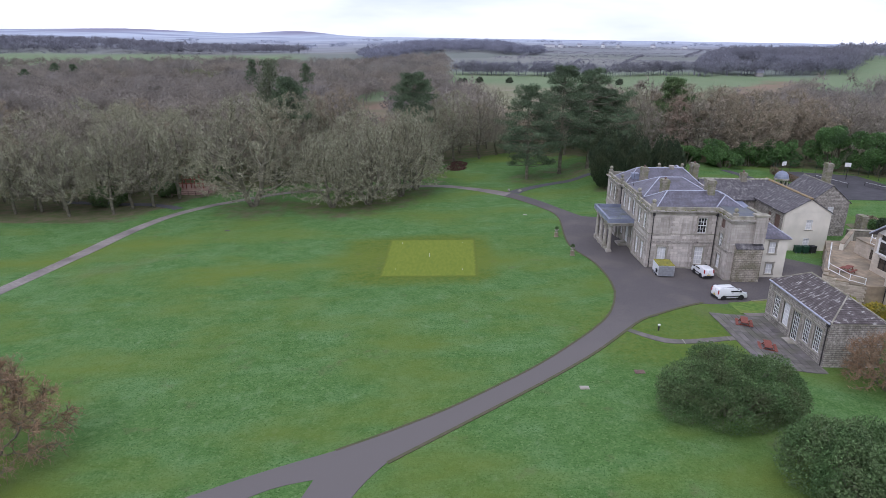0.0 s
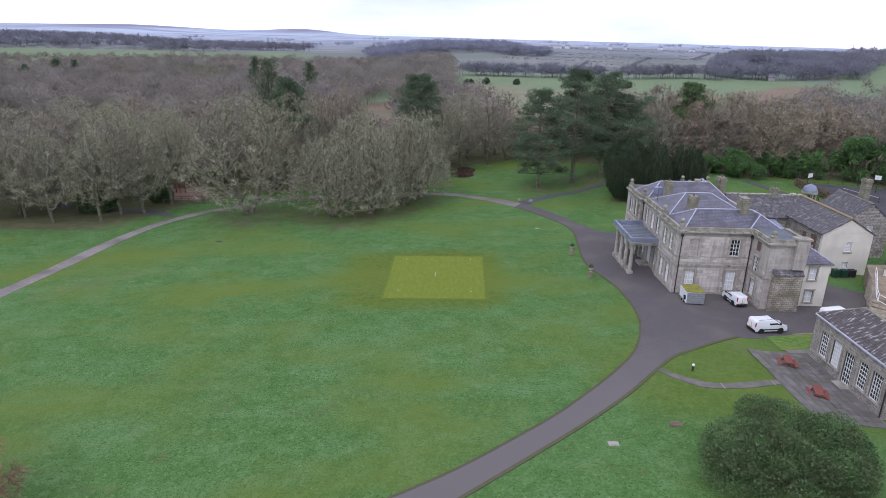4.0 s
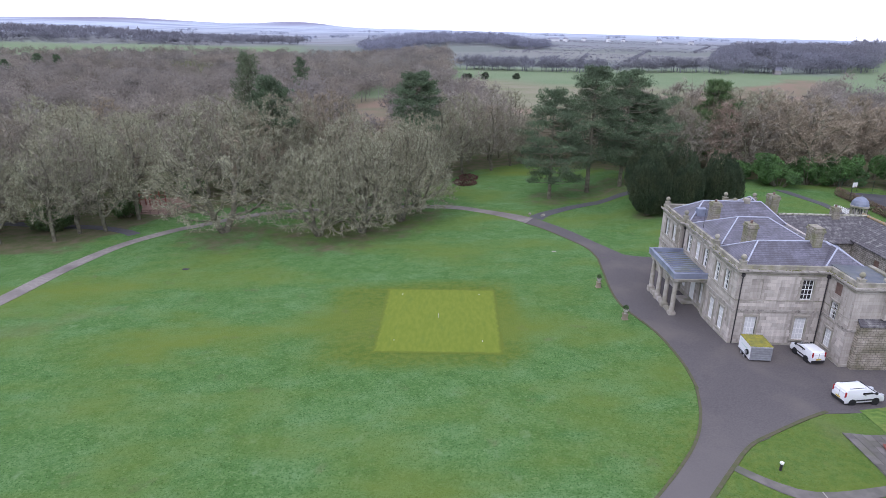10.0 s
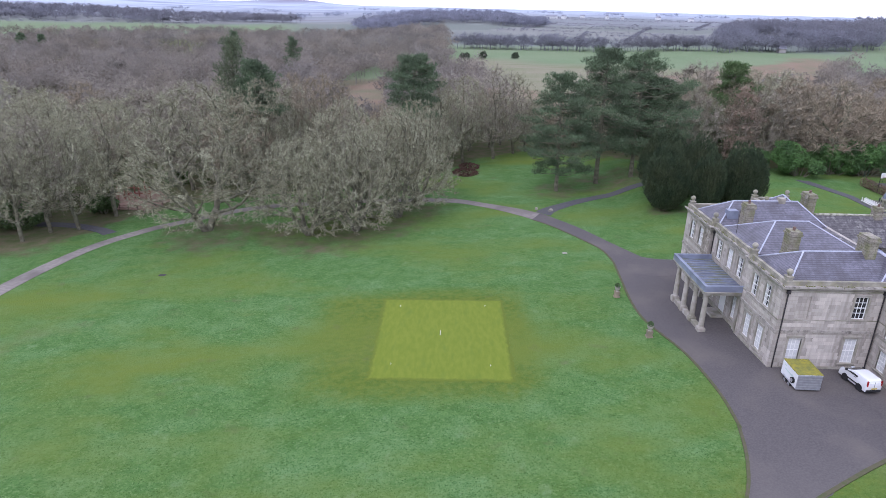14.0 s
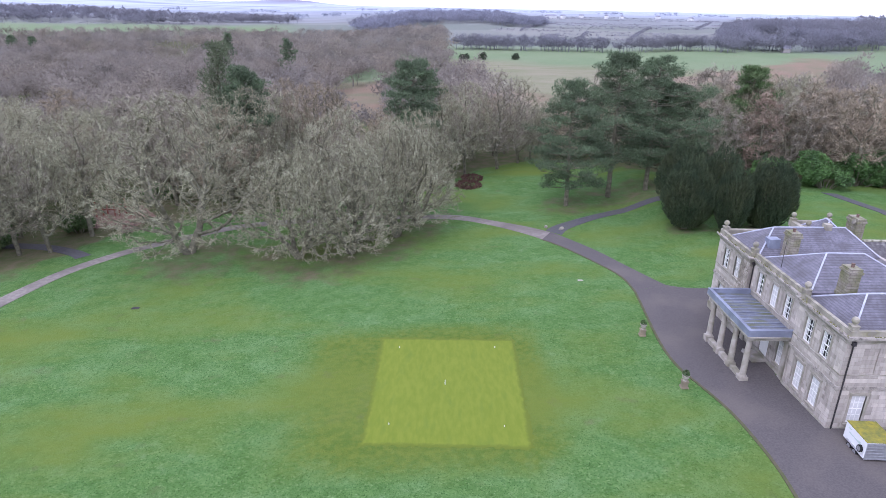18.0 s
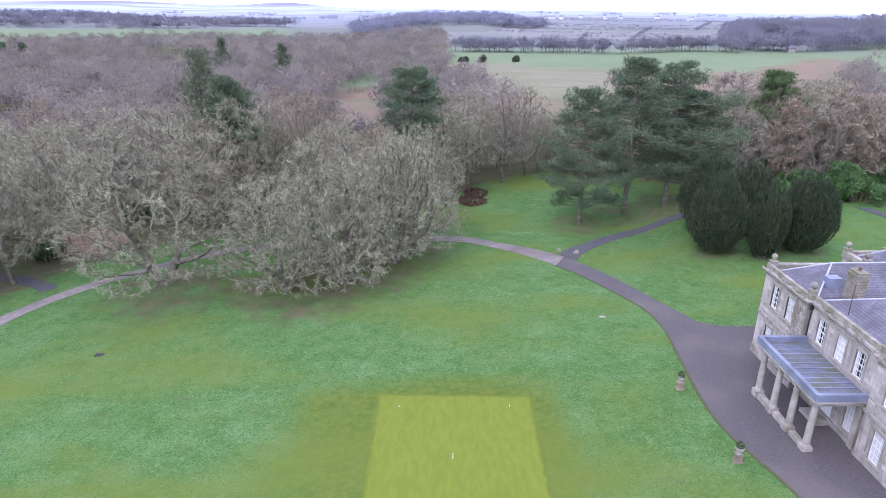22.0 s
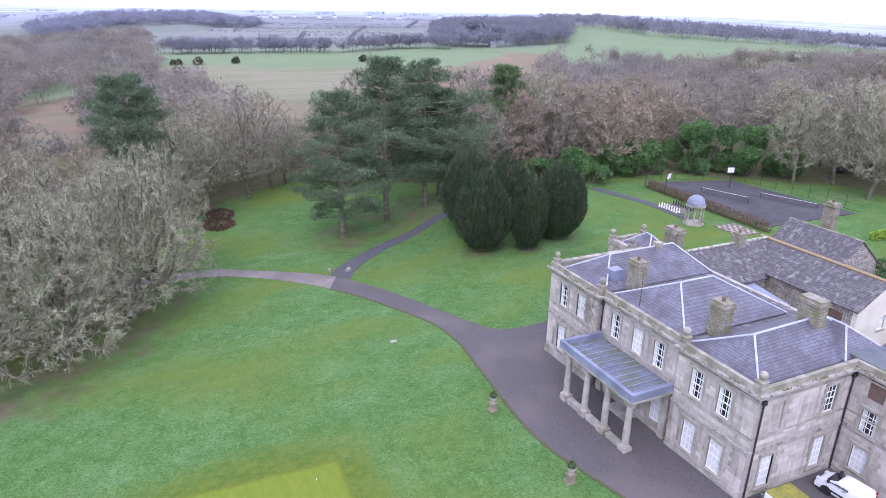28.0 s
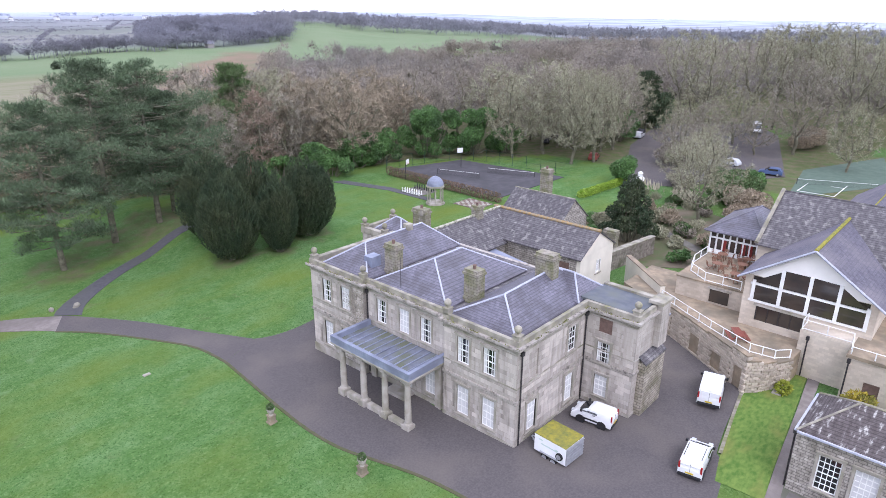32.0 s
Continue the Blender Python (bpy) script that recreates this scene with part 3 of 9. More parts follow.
for field_name, rule in (("hazed", hazed_at), ("heather", heather_at)):
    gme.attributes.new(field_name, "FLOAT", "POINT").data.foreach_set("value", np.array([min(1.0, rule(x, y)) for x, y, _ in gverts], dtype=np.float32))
gst = gme.attributes.new("stubble", "FLOAT", "POINT")
gst.data.foreach_set("value", np.array([stubble_at(x, y) for x, y, _ in gverts], dtype=np.float32))
gol = gme.attributes.new("olive", "FLOAT", "POINT")
gol.data.foreach_set("value", np.array([olive_at(x, y) if -50 < x < 10 and -32 < y < 30 else 0.0 for x, y, _ in gverts], dtype=np.float32))
gcol = gme.attributes.new("zone", "FLOAT_COLOR", "POINT")
gcol.data.foreach_set("color", np.array([(*zone_at(x, y), 1.0) for x, y, _ in gverts], dtype=np.float32).ravel())
gme.polygons.foreach_set("use_smooth", [True] * len(gfaces))
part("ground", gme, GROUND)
tagged(bpy.data.objects["ground"], "mown green lawn and fields with leaf litter under trees", "ground", kind="structure")


def spline(points, step=1.0):
    """A smooth line through the points (Catmull-Rom), at about even steps."""
    out, p = [], [points[0], *points, points[-1]]
    for a, b, c, d in zip(p, p[1:], p[2:], p[3:]):
        n = max(2, int(math.dist(b, c) / step))
        for k in range(n):
            t = k / n
            out.append(tuple(0.5 * (2 * b[i] + (c[i] - a[i]) * t + (2 * a[i] - 5 * b[i] + 4 * c[i] - d[i]) * t * t + (3 * b[i] - a[i] - 3 * c[i] + d[i]) * t**3) for i in (0, 1)))
    return out + [tuple(points[-1])]


def resample(line, n):
    d = np.r_[0, np.cumsum(np.hypot(*np.diff(np.array(line), axis=0).T))]
    s = np.linspace(0, d[-1], n)
    a = np.array(line)
    return list(zip(np.interp(s, d, a[:, 0]), np.interp(s, d, a[:, 1])))


def ribbon_bm(left, right, lift, across=6, step=1.0, skirt=0.12):
    """A paved strip between two edge lines that follows the ground."""
    l, r = spline(left, step), spline(right, step)
    n = max(len(l), len(r))
    l, r = resample(l, n), resample(r, n)
    bm = bmesh.new()
    rows = []
    for (lx, ly), (rx, ry) in zip(l, r):
        row = []
        for k in range(across + 1):
            f = k / across
            x, y = lx + (rx - lx) * f, ly + (ry - ly) * f
            row.append(bm.verts.new((x, y, height(x, y) + lift)))
        rows.append(row)
    for a, b in zip(rows, rows[1:]):
        for k in range(across):
            bm.faces.new((a[k], a[k + 1], b[k + 1], b[k]))
    for side in (0, across):
        low = [bm.verts.new((r_[side].co.x, r_[side].co.y, r_[side].co.z - skirt)) for r_ in rows]
        for i in range(len(rows) - 1):
            bm.faces.new((rows[i][side], rows[i + 1][side], low[i + 1], low[i]))
    bmesh.ops.recalc_face_normals(bm, faces=bm.faces[:])
    return bm


def offset_line(points, w):
    """A line kept w metres to the left of another."""
    out = []
    for i, p in enumerate(points):
        a, b = points[max(0, i - 1)], points[min(len(points) - 1, i + 1)]
        d = math.dist(a, b) or 1
        out.append((p[0] - (b[1] - a[1]) / d * w, p[1] + (b[0] - a[0]) / d * w))
    return out


INNER = [(-35.6, -40.2), (-31.2, -37.5), (-26.8, -34.5), (-22.2, -30.7), (-19.0, -27.9), (-15.6, -24.4), (-11.6, -19.8), (-9.0, -16.1), (-7.3, -12.2), (-6.3, -8.6)]
FRONT = [(-7.4, -12.4), (-6.3, -9.0), (-5.85, -4.0), (-6.1, 2), (-6.9, 6), (-7.75, 9.5), (-7.95, 13), (-7.7, 17), (-7.1, 22.7), (-6.6, 27.5)]
drive = tagged(part("drive", ribbon_bm(INNER, [(-33.7, -44.4), (-31.6, -41.9), (-26.9, -37.9), (-22.1, -33.8), (-16.3, -28.7), (-12.0, -24.5), (-8.3, -20.3), (-5.6, -17.4), (-3.0, -15.8), (-1.0, -8.3)], 0.03, 6), TARMAC),
               "grey tarmac drive with worn edges", "drive", kind="structure")
tagged(part("forecourt", ribbon_bm(FRONT, [(1.4, -13.2), (9.4, -10.9), (9.4, -5), (9.4, 0.3), (0.6, 6), (0.6, 9.5), (0.6, 13), (0.6, 17), (0.6, 22.7), (-2.6, 29.2)], 0.034, 16), TARMAC), "grey tarmac forecourt in front of the house", "forecourt", kind="structure")
tagged(part("yard", ribbon_bm([(-5.6, -17.4), (-3.0, -15.8), (0.1, -14.1), (3.0, -12.5), (9.4, -10.8), (14.5, -9.9), (18.8, -9.2), (22.2, -3.4), (25.2, 1.5)],
                              [(-6, -9), (-3, -7.5), (1, -6), (6, -4), (10, -3), (12, -1), (14, 0.5), (15.5, 3), (18, 8)], 0.040, 10), TARMAC), "grey tarmac yard between house and terrace wall", "yard", kind="structure")
tagged(part("side_apron", ribbon_bm([(-4.5, 30.8), (-1.3, 28.3), (2.1, 27.7), (9, 27.6)], [(-4, 22), (-0.3, 22), (3.5, 22), (9, 22)], 0.038, 6), TARMAC), "tarmac strip beside the house", "forecourt", kind="structure")
tagged(part("ring_drive", ribbon_bm([(-6.6, 27.5), (-7.0, 32.3), (-9.0, 37.5), (-12.1, 44), (-14.4, 47.4)], [(-2.6, 29.2), (-5.1, 35.2), (-7.8, 42), (-11.4, 48.9), (-12.6, 50.8)], 0.046, 5), TARMAC), "grey tarmac drive round the lawn", "drive", kind="structure")
tagged(part("ring_track", ribbon_bm([(-14.2, 47.2), (-16.2, 50), (-21.2, 55.2), (-27.4, 59.1), (-37.4, 60.3), (-48, 60.0), (-61.1, 57.6), (-71.6, 49.6), (-75.3, 45.6), (-79.3, 38.8), (-81.7, 28.2), (-82.8, 17.8), (-83.6, 12.2), (-84.7, 4), (-85.7, -2.6), (-90, -30)],
                                    [(-12.5, 50.6), (-15.6, 53.8), (-20.6, 57.6), (-26.7, 61.4), (-37.5, 62.4), (-48, 62.2), (-62.0, 59.9), (-72.8, 51.4), (-76.9, 47.2), (-81.3, 39.6), (-84.2, 28.5), (-85.4, 18.1), (-86.0, 12), (-87.2, 4), (-88.2, -2.6), (-92.6, -30)], 0.042, 5), TRACK),
       "narrow worn tarmac drive round the lawn", "drive", kind="structure")
tagged(part("fork_drive", ribbon_bm([(-33.4, -38.9), (-35.6, -40.2), (-39.2, -41.9), (-42.8, -43.8), (-46, -45.6), (-58, -51.5), (-90, -66), (-150, -84)], [(-33.6, -43.0), (-36.5, -43.6), (-39.4, -44.5), (-42, -46.2), (-46, -48.4), (-59, -55), (-91, -69.5), (-151, -87.5)], 0.036, 5), TARMAC), "grey tarmac drive branching across the lawn", "drive", kind="structure")
tagged(part("fork_drive_south", ribbon_bm([(-36.4, -42.6), (-37.1, -45.5), (-38.6, -50), (-41.5, -60), (-50, -90), (-62, -150)], [(-31.3, -41.4), (-33.4, -45.0), (-35.0, -50), (-38, -60), (-46.5, -90), (-58.5, -150)], 0.042, 5), TARMAC), "grey tarmac drive leading off the lawn", "drive", kind="structure")
tagged(part("garden_path", ribbon_bm([(-13.2, 51.6), (-11.4, 54.0), (-4.6, 59.0), (3.0, 62.9), (9, 65), (16, 67)], [(-11.2, 49.2), (-9.3, 52.4), (-3.6, 57.2), (3.4, 60.9), (9.4, 63), (16.4, 65)], 0.05, 3), PATHGREY), "narrow dark tarmac path to the trees", "path", kind="structure")

# bare, worn verges where the lawn meets the drive
VERGES = (INNER, FRONT[1:], [(-6.6, 27.5), (-7.0, 32.3), (-9.0, 37.5), (-12.1, 44), (-14.4, 47.4)],
          [(-31.6, -41.9), (-26.9, -37.9), (-22.1, -33.8), (-16.3, -28.7), (-12.0, -24.5), (-8.3, -20.3), (-5.6, -17.4), (-3.0, -15.8), (0.1, -14.1), (3.0, -12.5)])
for k, line in enumerate(VERGES):
    line = spline(line, 1.0)
    w0, w1 = ((0.14, -0.10), (0.14, -0.10), (0.14, -0.10), (0.10, -0.22))[k]
    tagged(part("drive_verge", ribbon_bm(offset_line(line, w0), offset_line(line, w1), 0.052, 1), EDGE_EARTH), "narrow worn earth verge along the drive", "verge", kind="structure")

# the close-mown cricket square on the lawn
SQ = [(-35.9, -0.4), (-22.6, -1.5), (-22.1, 16.2), (-35.6, 17.5)]
sq = bmesh.new()
edge_lay = sq.verts.layers.float.new("edge")
r_sq = random.Random(4)
rows = []
for j in range(73):
    row = []
    for k in range(57):
        fj, fk = j / 72, k / 56
        a = [SQ[0][i] + (SQ[3][i] - SQ[0][i]) * fj for i in (0, 1)]
        b = [SQ[1][i] + (SQ[2][i] - SQ[1][i]) * fj for i in (0, 1)]
        rim = min(j, 72 - j, k, 56 - k)
        x, y = a[0] + (b[0] - a[0]) * fk, a[1] + (b[1] - a[1]) * fk
        if rim == 0:
            x, y = x + r_sq.uniform(-0.16, 0.16), y + r_sq.uniform(-0.16, 0.16)
        v = sq.verts.new((x, y, height(x, y) + (0.012 if rim == 0 else 0.035)))
        v[edge_lay] = max(0.0, 1 - rim / 3.0)
        row.append(v)
    rows.append(row)
for a, b in zip(rows, rows[1:]):
    for k in range(56):
        sq.faces.new((a[k], a[k + 1], b[k + 1], b[k]))
tagged(part("cricket_square", sq, GRASS_MOWN), "close-mown yellow-green cricket square on the lawn", "cricket square", kind="structure")


# ---- trees ----
def tri_mesh(name, a, b, c, material):
    """A mesh of loose thin triangles from three arrays of corners."""
    n = len(a)
    me = bpy.data.meshes.new(name)
    me.vertices.add(3 * n)
    me.vertices.foreach_set("co", np.stack([a, b, c], 1).astype(np.float32).ravel())
    me.loops.add(3 * n)
    me.loops.foreach_set("vertex_index", np.arange(3 * n, dtype=np.int32))
    me.polygons.add(n)
    me.polygons.foreach_set("loop_start", np.arange(0, 3 * n, 3, dtype=np.int32))
    me.polygons.foreach_set("loop_total", np.full(n, 3, dtype=np.int32))
    me.update(calc_edges=True)
    me.materials.append(material)
    return me


def shards(rng, base, way, length, width):
    """Thin pointed triangles from base points along directions."""
    way = way / np.maximum(np.linalg.norm(way, axis=1, keepdims=True), 1e-6)
    side = np.cross(way, rng.normal(size=way.shape))
    side /= np.maximum(np.linalg.norm(side, axis=1, keepdims=True), 1e-6)
    w = np.asarray(width)[:, None] / 2
    return base - side * w, base + side * w, base + way * np.asarray(length)[:, None]


def tube_mesh(name, P, Q, r0, r1, material):
    """One mesh of tapered pieces from P to Q: six-sided where thick, three-sided where thin."""
    verts, faces, count = [], [], 0
    d = Q - P
    d = d / np.maximum(np.linalg.norm(d, axis=1, keepdims=True), 1e-6)
    u = np.cross(d, np.where(np.abs(d[:, 2:3]) > 0.9, [[1.0, 0, 0]], [[0, 0, 1.0]]))
    u /= np.maximum(np.linalg.norm(u, axis=1, keepdims=True), 1e-6)
    v = np.cross(d, u)
    for n, pick in ((6, r0 > 0.11), (3, r0 <= 0.11)):
        k = int(pick.sum())
        if not k:
            continue
        a = np.arange(n) * 2 * math.pi / n
        ring = u[pick][:, None] * np.cos(a)[None, :, None] + v[pick][:, None] * np.sin(a)[None, :, None]
        lo_, hi_ = P[pick][:, None] + ring * r0[pick][:, None, None], Q[pick][:, None] + ring * r1[pick][:, None, None]
        verts.append(np.concatenate([lo_, hi_], 1).reshape(-1, 3))
        i = np.arange(n)
        j = (i + 1) % n
        quad = np.stack([i, j, j + n, i + n], 1)
        faces.append((count + quad[None] + (np.arange(k) * 2 * n)[:, None, None]).reshape(-1, 4))
        count += k * 2 * n
    me = bpy.data.meshes.new(name)
    me.from_pydata(np.concatenate(verts).tolist(), [], np.concatenate(faces).tolist())
    me.polygons.foreach_set("use_smooth", [True] * len(me.polygons))
    me.materials.append(material)
    return me


DOME = ((0.0, 0.35), (0.10, 0.70), (0.30, 1.0), (0.55, 0.97), (0.78, 0.74), (0.92, 0.42), (1.0, 0.10))
SKIRT = ((0.0, 0.80), (0.10, 0.98), (0.30, 1.0), (0.55, 0.92), (0.78, 0.70), (0.92, 0.40), (1.0, 0.10))
VASE = ((0.0, 0.10), (0.15, 0.38), (0.40, 0.72), (0.65, 1.0), (0.85, 0.80), (0.95, 0.45), (1.0, 0.15))


def bare_tree_meshes(seed, height_m=18.0, spread=7.5, trunk=0.45, stems=1, twigs=9000, twig_mat=None, low=0.25, shape=DOME, droop=0.0, step=0.65, aims=900, twig_w=0.045, twig_l=0.8, bole=0.3):
    """The limbs and the twigs of a leafless tree: limbs fork and reach towards points spread through the crown's outline, twigs grow on the thin ones."""
    rng = np.random.default_rng(seed)
    z0 = height_m * low
    # points to reach, denser towards the crown's skin, in an uneven outline
    f = rng.uniform(0, 1, aims)
    a = rng.uniform(0, 2 * math.pi, aims)
    p1, p2, p3 = rng.uniform(0, 6.28, 3)
    lobes = 1 + 0.13 * np.sin(3 * a + p1 + 2 * f) + 0.10 * np.sin(5 * a + p2 - 4 * f) + 0.07 * np.sin(9 * f * 2 + p3 + a)
    rad = np.interp(f, [q[0] for q in shape], [q[1] for q in shape]) * spread * lobes * rng.uniform(0.05, 1.0, aims) ** 0.42
    aim = np.c_[rad * np.cos(a), rad * np.sin(a), z0 + f * (height_m - z0) * (0.94 + 0.06 * lobes) - droop * rad * 0.22]
    aim = aim[aim[:, 2] > 0.9]
    # stems up to the first fork
    nodes, parent = [], []
    for s in range(stems):
        t = 6.283 * s / stems + rng.uniform(0, 1)
        foot = np.array([math.cos(t), math.sin(t), 0]) * (0.0 if stems == 1 else 0.06)
        way = np.array([math.cos(t) * (0.04 if stems == 1 else 0.42), math.sin(t) * (0.04 if stems == 1 else 0.42), 1.0])
        p = foot + [0, 0, -0.4]
        up = -1
        for k in range(max(3, int(height_m * bole / step))):
            nodes.append(p)
            parent.append(up)
            up = len(nodes) - 1
            p = p + way / np.linalg.norm(way) * step
            way = way + rng.normal(0, 0.09, 3) * [1, 1, 0.3]
    nodes = np.array(nodes)
    near, dist = np.zeros(len(aim), int), np.full(len(aim), 1e9)
    alive, fresh = np.ones(len(aim), bool), np.arange(len(nodes))
    for _ in range(90):
        dd = np.linalg.norm(aim[:, None] - nodes[fresh][None], axis=2)
        best = dd.argmin(1)
        better = dd[np.arange(len(aim)), best] < dist
        near, dist = np.where(better, fresh[best], near), np.where(better, dd[np.arange(len(aim)), best], dist)
        alive &= dist > step * 1.15
        if not alive.any():
            break
        grow = np.zeros_like(nodes)
        way = aim[alive] - nodes[near[alive]]
        np.add.at(grow, near[alive], way / np.linalg.norm(way, axis=1, keepdims=True))
        tips = np.unique(near[alive])
        g = grow[tips] / np.maximum(np.linalg.norm(grow[tips], axis=1, keepdims=True), 1e-6) + rng.normal(0, 0.22, (len(tips), 3))
        g /= np.linalg.norm(g, axis=1, keepdims=True)
        fresh = np.arange(len(nodes), len(nodes) + len(tips))
        nodes = np.concatenate([nodes, nodes[tips] + g * step])
        parent += tips.tolist()
    parent = np.array(parent)
    # thickness, from the tips down
    load = np.zeros(len(nodes))
    kids = np.bincount(parent[parent >= 0], minlength=len(nodes))
    load[kids == 0] = 1.0
    for i in range(len(nodes) - 1, -1, -1):
        if parent[i] >= 0:
            load[parent[i]] += load[i]
    rad = trunk * (load / load.max()) ** 0.46
    rad = np.maximum(rad, 0.026 if aims > 700 else 0.035)
    seg = np.flatnonzero(parent >= 0)
    P, Q = nodes[parent[seg]], nodes[seg]
    rp = np.minimum(rad[parent[seg]], rad[seg] * 1.35)
    trunk_me = tube_mesh("trunk", P, Q, rp, rad[seg], BARK)
    # branchlets on the thin limbs, then twigs on those
    unit = lambda v: v / np.maximum(np.linalg.norm(v, axis=1, keepdims=True), 1e-6)
    thin = np.flatnonzero(load[seg] < 14)
    nb = twigs // 5
    pick = thin[rng.integers(0, len(thin), nb)]
    base = P[pick] + (Q - P)[pick] * rng.uniform(0, 1, (nb, 1))
    out = unit(base - np.array([0, 0, height_m * 0.35]))
    way = unit(unit((Q - P)[pick]) * 0.7 + out * 0.4 + rng.normal(0, 0.55, (nb, 3)) + np.array([0, 0, 0.12 - 0.35 * droop]))
    length = rng.uniform(0.6, 1.3, nb) * twig_l
    b1 = shards(rng, base, way, length, np.full(nb, twig_w * 1.25))
    nt = twigs - nb
    pick = rng.integers(0, nb, nt)
    base = base[pick] + way[pick] * rng.uniform(0.15, 0.95, (nt, 1)) * length[pick][:, None]
    way3 = way[pick] * 0.6 + rng.normal(0, 0.75, (nt, 3)) + np.array([0, 0, 0.1 - 0.25 * droop])
    b3 = shards(rng, base, way3, rng.uniform(0.3, 0.8, nt) * twig_l, rng.uniform(0.7, 1.2, nt) * twig_w * 0.8)
    a, b, c = (np.concatenate(z) for z in zip(b1, b3))
    return trunk_me, tri_mesh("crown", a, b, c, twig_mat or TWIG_G)


def leaf_cloud(rng, centres, radii, count, size, up=0.0, broad=(0.45, 0.8)):
    """Small leaf triangles over and inside ellipsoidal clumps, denser towards their skins."""
    centres, radii = np.array(centres, float), np.array(radii, float)
    weight = (radii[:, 0] * radii[:, 2]) ** 1.0
    pick = rng.choice(len(centres), count, p=weight / weight.sum())
    v = rng.normal(size=(count, 3))
    v /= np.linalg.norm(v, axis=1, keepdims=True)
    base = centres[pick] + v * radii[pick] * (rng.uniform(0.55, 1.05, count) ** 0.5)[:, None]
    way = v * 0.6 + rng.normal(0, 0.7, (count, 3)) + np.array([0, 0, up])
    s = rng.uniform(0.6, 1.4, count) * size
    return shards(rng, base, way, s, s * rng.uniform(*broad, count))


def plant(meshes, label, category, x, y, turn, scale=(1, 1, 1), group="", name="tree", z=None):
    t = thing(name, label, category, Matrix.Translation((x, y, height(x, y) if z is None else z)) @ Matrix.Rotation(turn, 4, "Z") @ Matrix.Diagonal((*scale, 1)), group)
    part("trunk", meshes[0], None, t)
    part("crown", meshes[1], None, t)
    return t


rng_w = random.Random(5)
OAKS = [bare_tree_meshes(11 + k, 23.0, 10.0, 0.48, (2, 1)[k], 40000, TWIG_G, 0.16, SKIRT, 0.42, 0.6, 1900, 0.042, 0.66, 0.20) for k in range(2)]
THICKET = [bare_tree_meshes(31 + k, 16.5, 7.4, 0.34, 4, 32000, TWIG_G, 0.15, SKIRT, 0.42, 0.55, 1650, 0.042, 0.62, 0.18) for k in range(3)]
WOODTREES = [bare_tree_meshes(51 + k, 16, 6.6, 0.30, 1, 6000, (TWIG_B, TWIG_G, TWIG_R, TWIG_B)[k], 0.24, DOME, 0.0, 1.0, 320, 0.085, 1.25, 0.26) for k in range(4)]
PARKTREES = [bare_tree_meshes(71 + k, 18, 6.9, 0.34, 1, 13000, (TWIG_G, TWIG_B, TWIG_G)[k], 0.20, DOME, 0.1, 0.7, 850, 0.054, 0.85, 0.22) for k in range(3)]
TALLTREES = [bare_tree_meshes(81 + k, 25, 8.0, 0.40, 1, 9000, TWIG_G, 0.30, VASE, 0.0, 0.9, 600, 0.06, 1.1, 0.34) for k in range(2)]

plant(OAKS[0], "bare spreading oak with lichened grey-green twigs beside the lawn", "tree", -65.5, 46.0, 0.4, (1.28, 1.28, 1.0), name="oak_tree")
plant(OAKS[1], "bare spreading oak with lichened twigs behind the drive", "tree", -62, 68, 2.0, (1, 1, 0.92), name="oak_tree")
plant(bare_tree_meshes(95, 21.0, 6.5, 0.36, 2, 14000, TWIG_R, 0.22, VASE, 0.0, 0.7, 800, 0.05, 0.9, 0.25), "reddish-brown leafless tree behind the oaks", "tree", -52, 76, 0.7)
for k, (x, y, s, hs) in enumerate(((-49.0, 42.5, 1.05, 0.92), (-42.0, 44.0, 1.1, 1.0), (-36.0, 51, 1.1, 1.1), (-33.0, 58, 1.0, 1.1), (-45, 55, 1.15, 1.15))):
    plant(THICKET[(0, 1, 2, 0, 2)[k]], "bare many-stemmed tree with drooping twigs at the edge of the lawn", "tree", x, y, 1.3 * k, (s, s, hs), name="thicket_tree", group="thicket beside the lawn")
for k, (x, y, s) in enumerate(((-112, 42.5, 0.85), (-104, 46, 1.0), (-100.5, 41, 0.9), (-92.8, 43, 0.9), (-91, 47.5, 0.95), (-87.0, 48.5, 0.95), (-84.6, 56, 1.05), (-77, 72, 1.1), (-71, 80, 1.1), (-96, 56, 1.1), (-106, 54, 1.1), (-98, 64, 1.1))):
    plant(PARKTREES[k % 3], "bare tree with slim trunk at the wood's edge", "tree", x, y, 2.1 * k, (s, s, s * 1.05), group="trees at the wood's edge")
for k, (x, y, s) in enumerate(((-24, 88, 1.0), (-17, 92, 1.05), (-12, 97, 0.95), (-30, 82, 1.05), (14, 88, 0.9), (22, 84, 0.9), (36, 86, 1.0), (44, 80, 0.8),
                               (59.8, 10.8, 0.75), (94, 46, 0.85), (90, 27, 0.6), (102, 52, 0.9), (110, 49, 0.9),
                               (118, 14, 1.0), (108, 2, 0.7))):
    plant(PARKTREES[k % 3], "bare branching tree behind the house grounds", "tree", x, y, 1.7 * k, (s, s, s * 1.05), group="bare trees round the grounds")


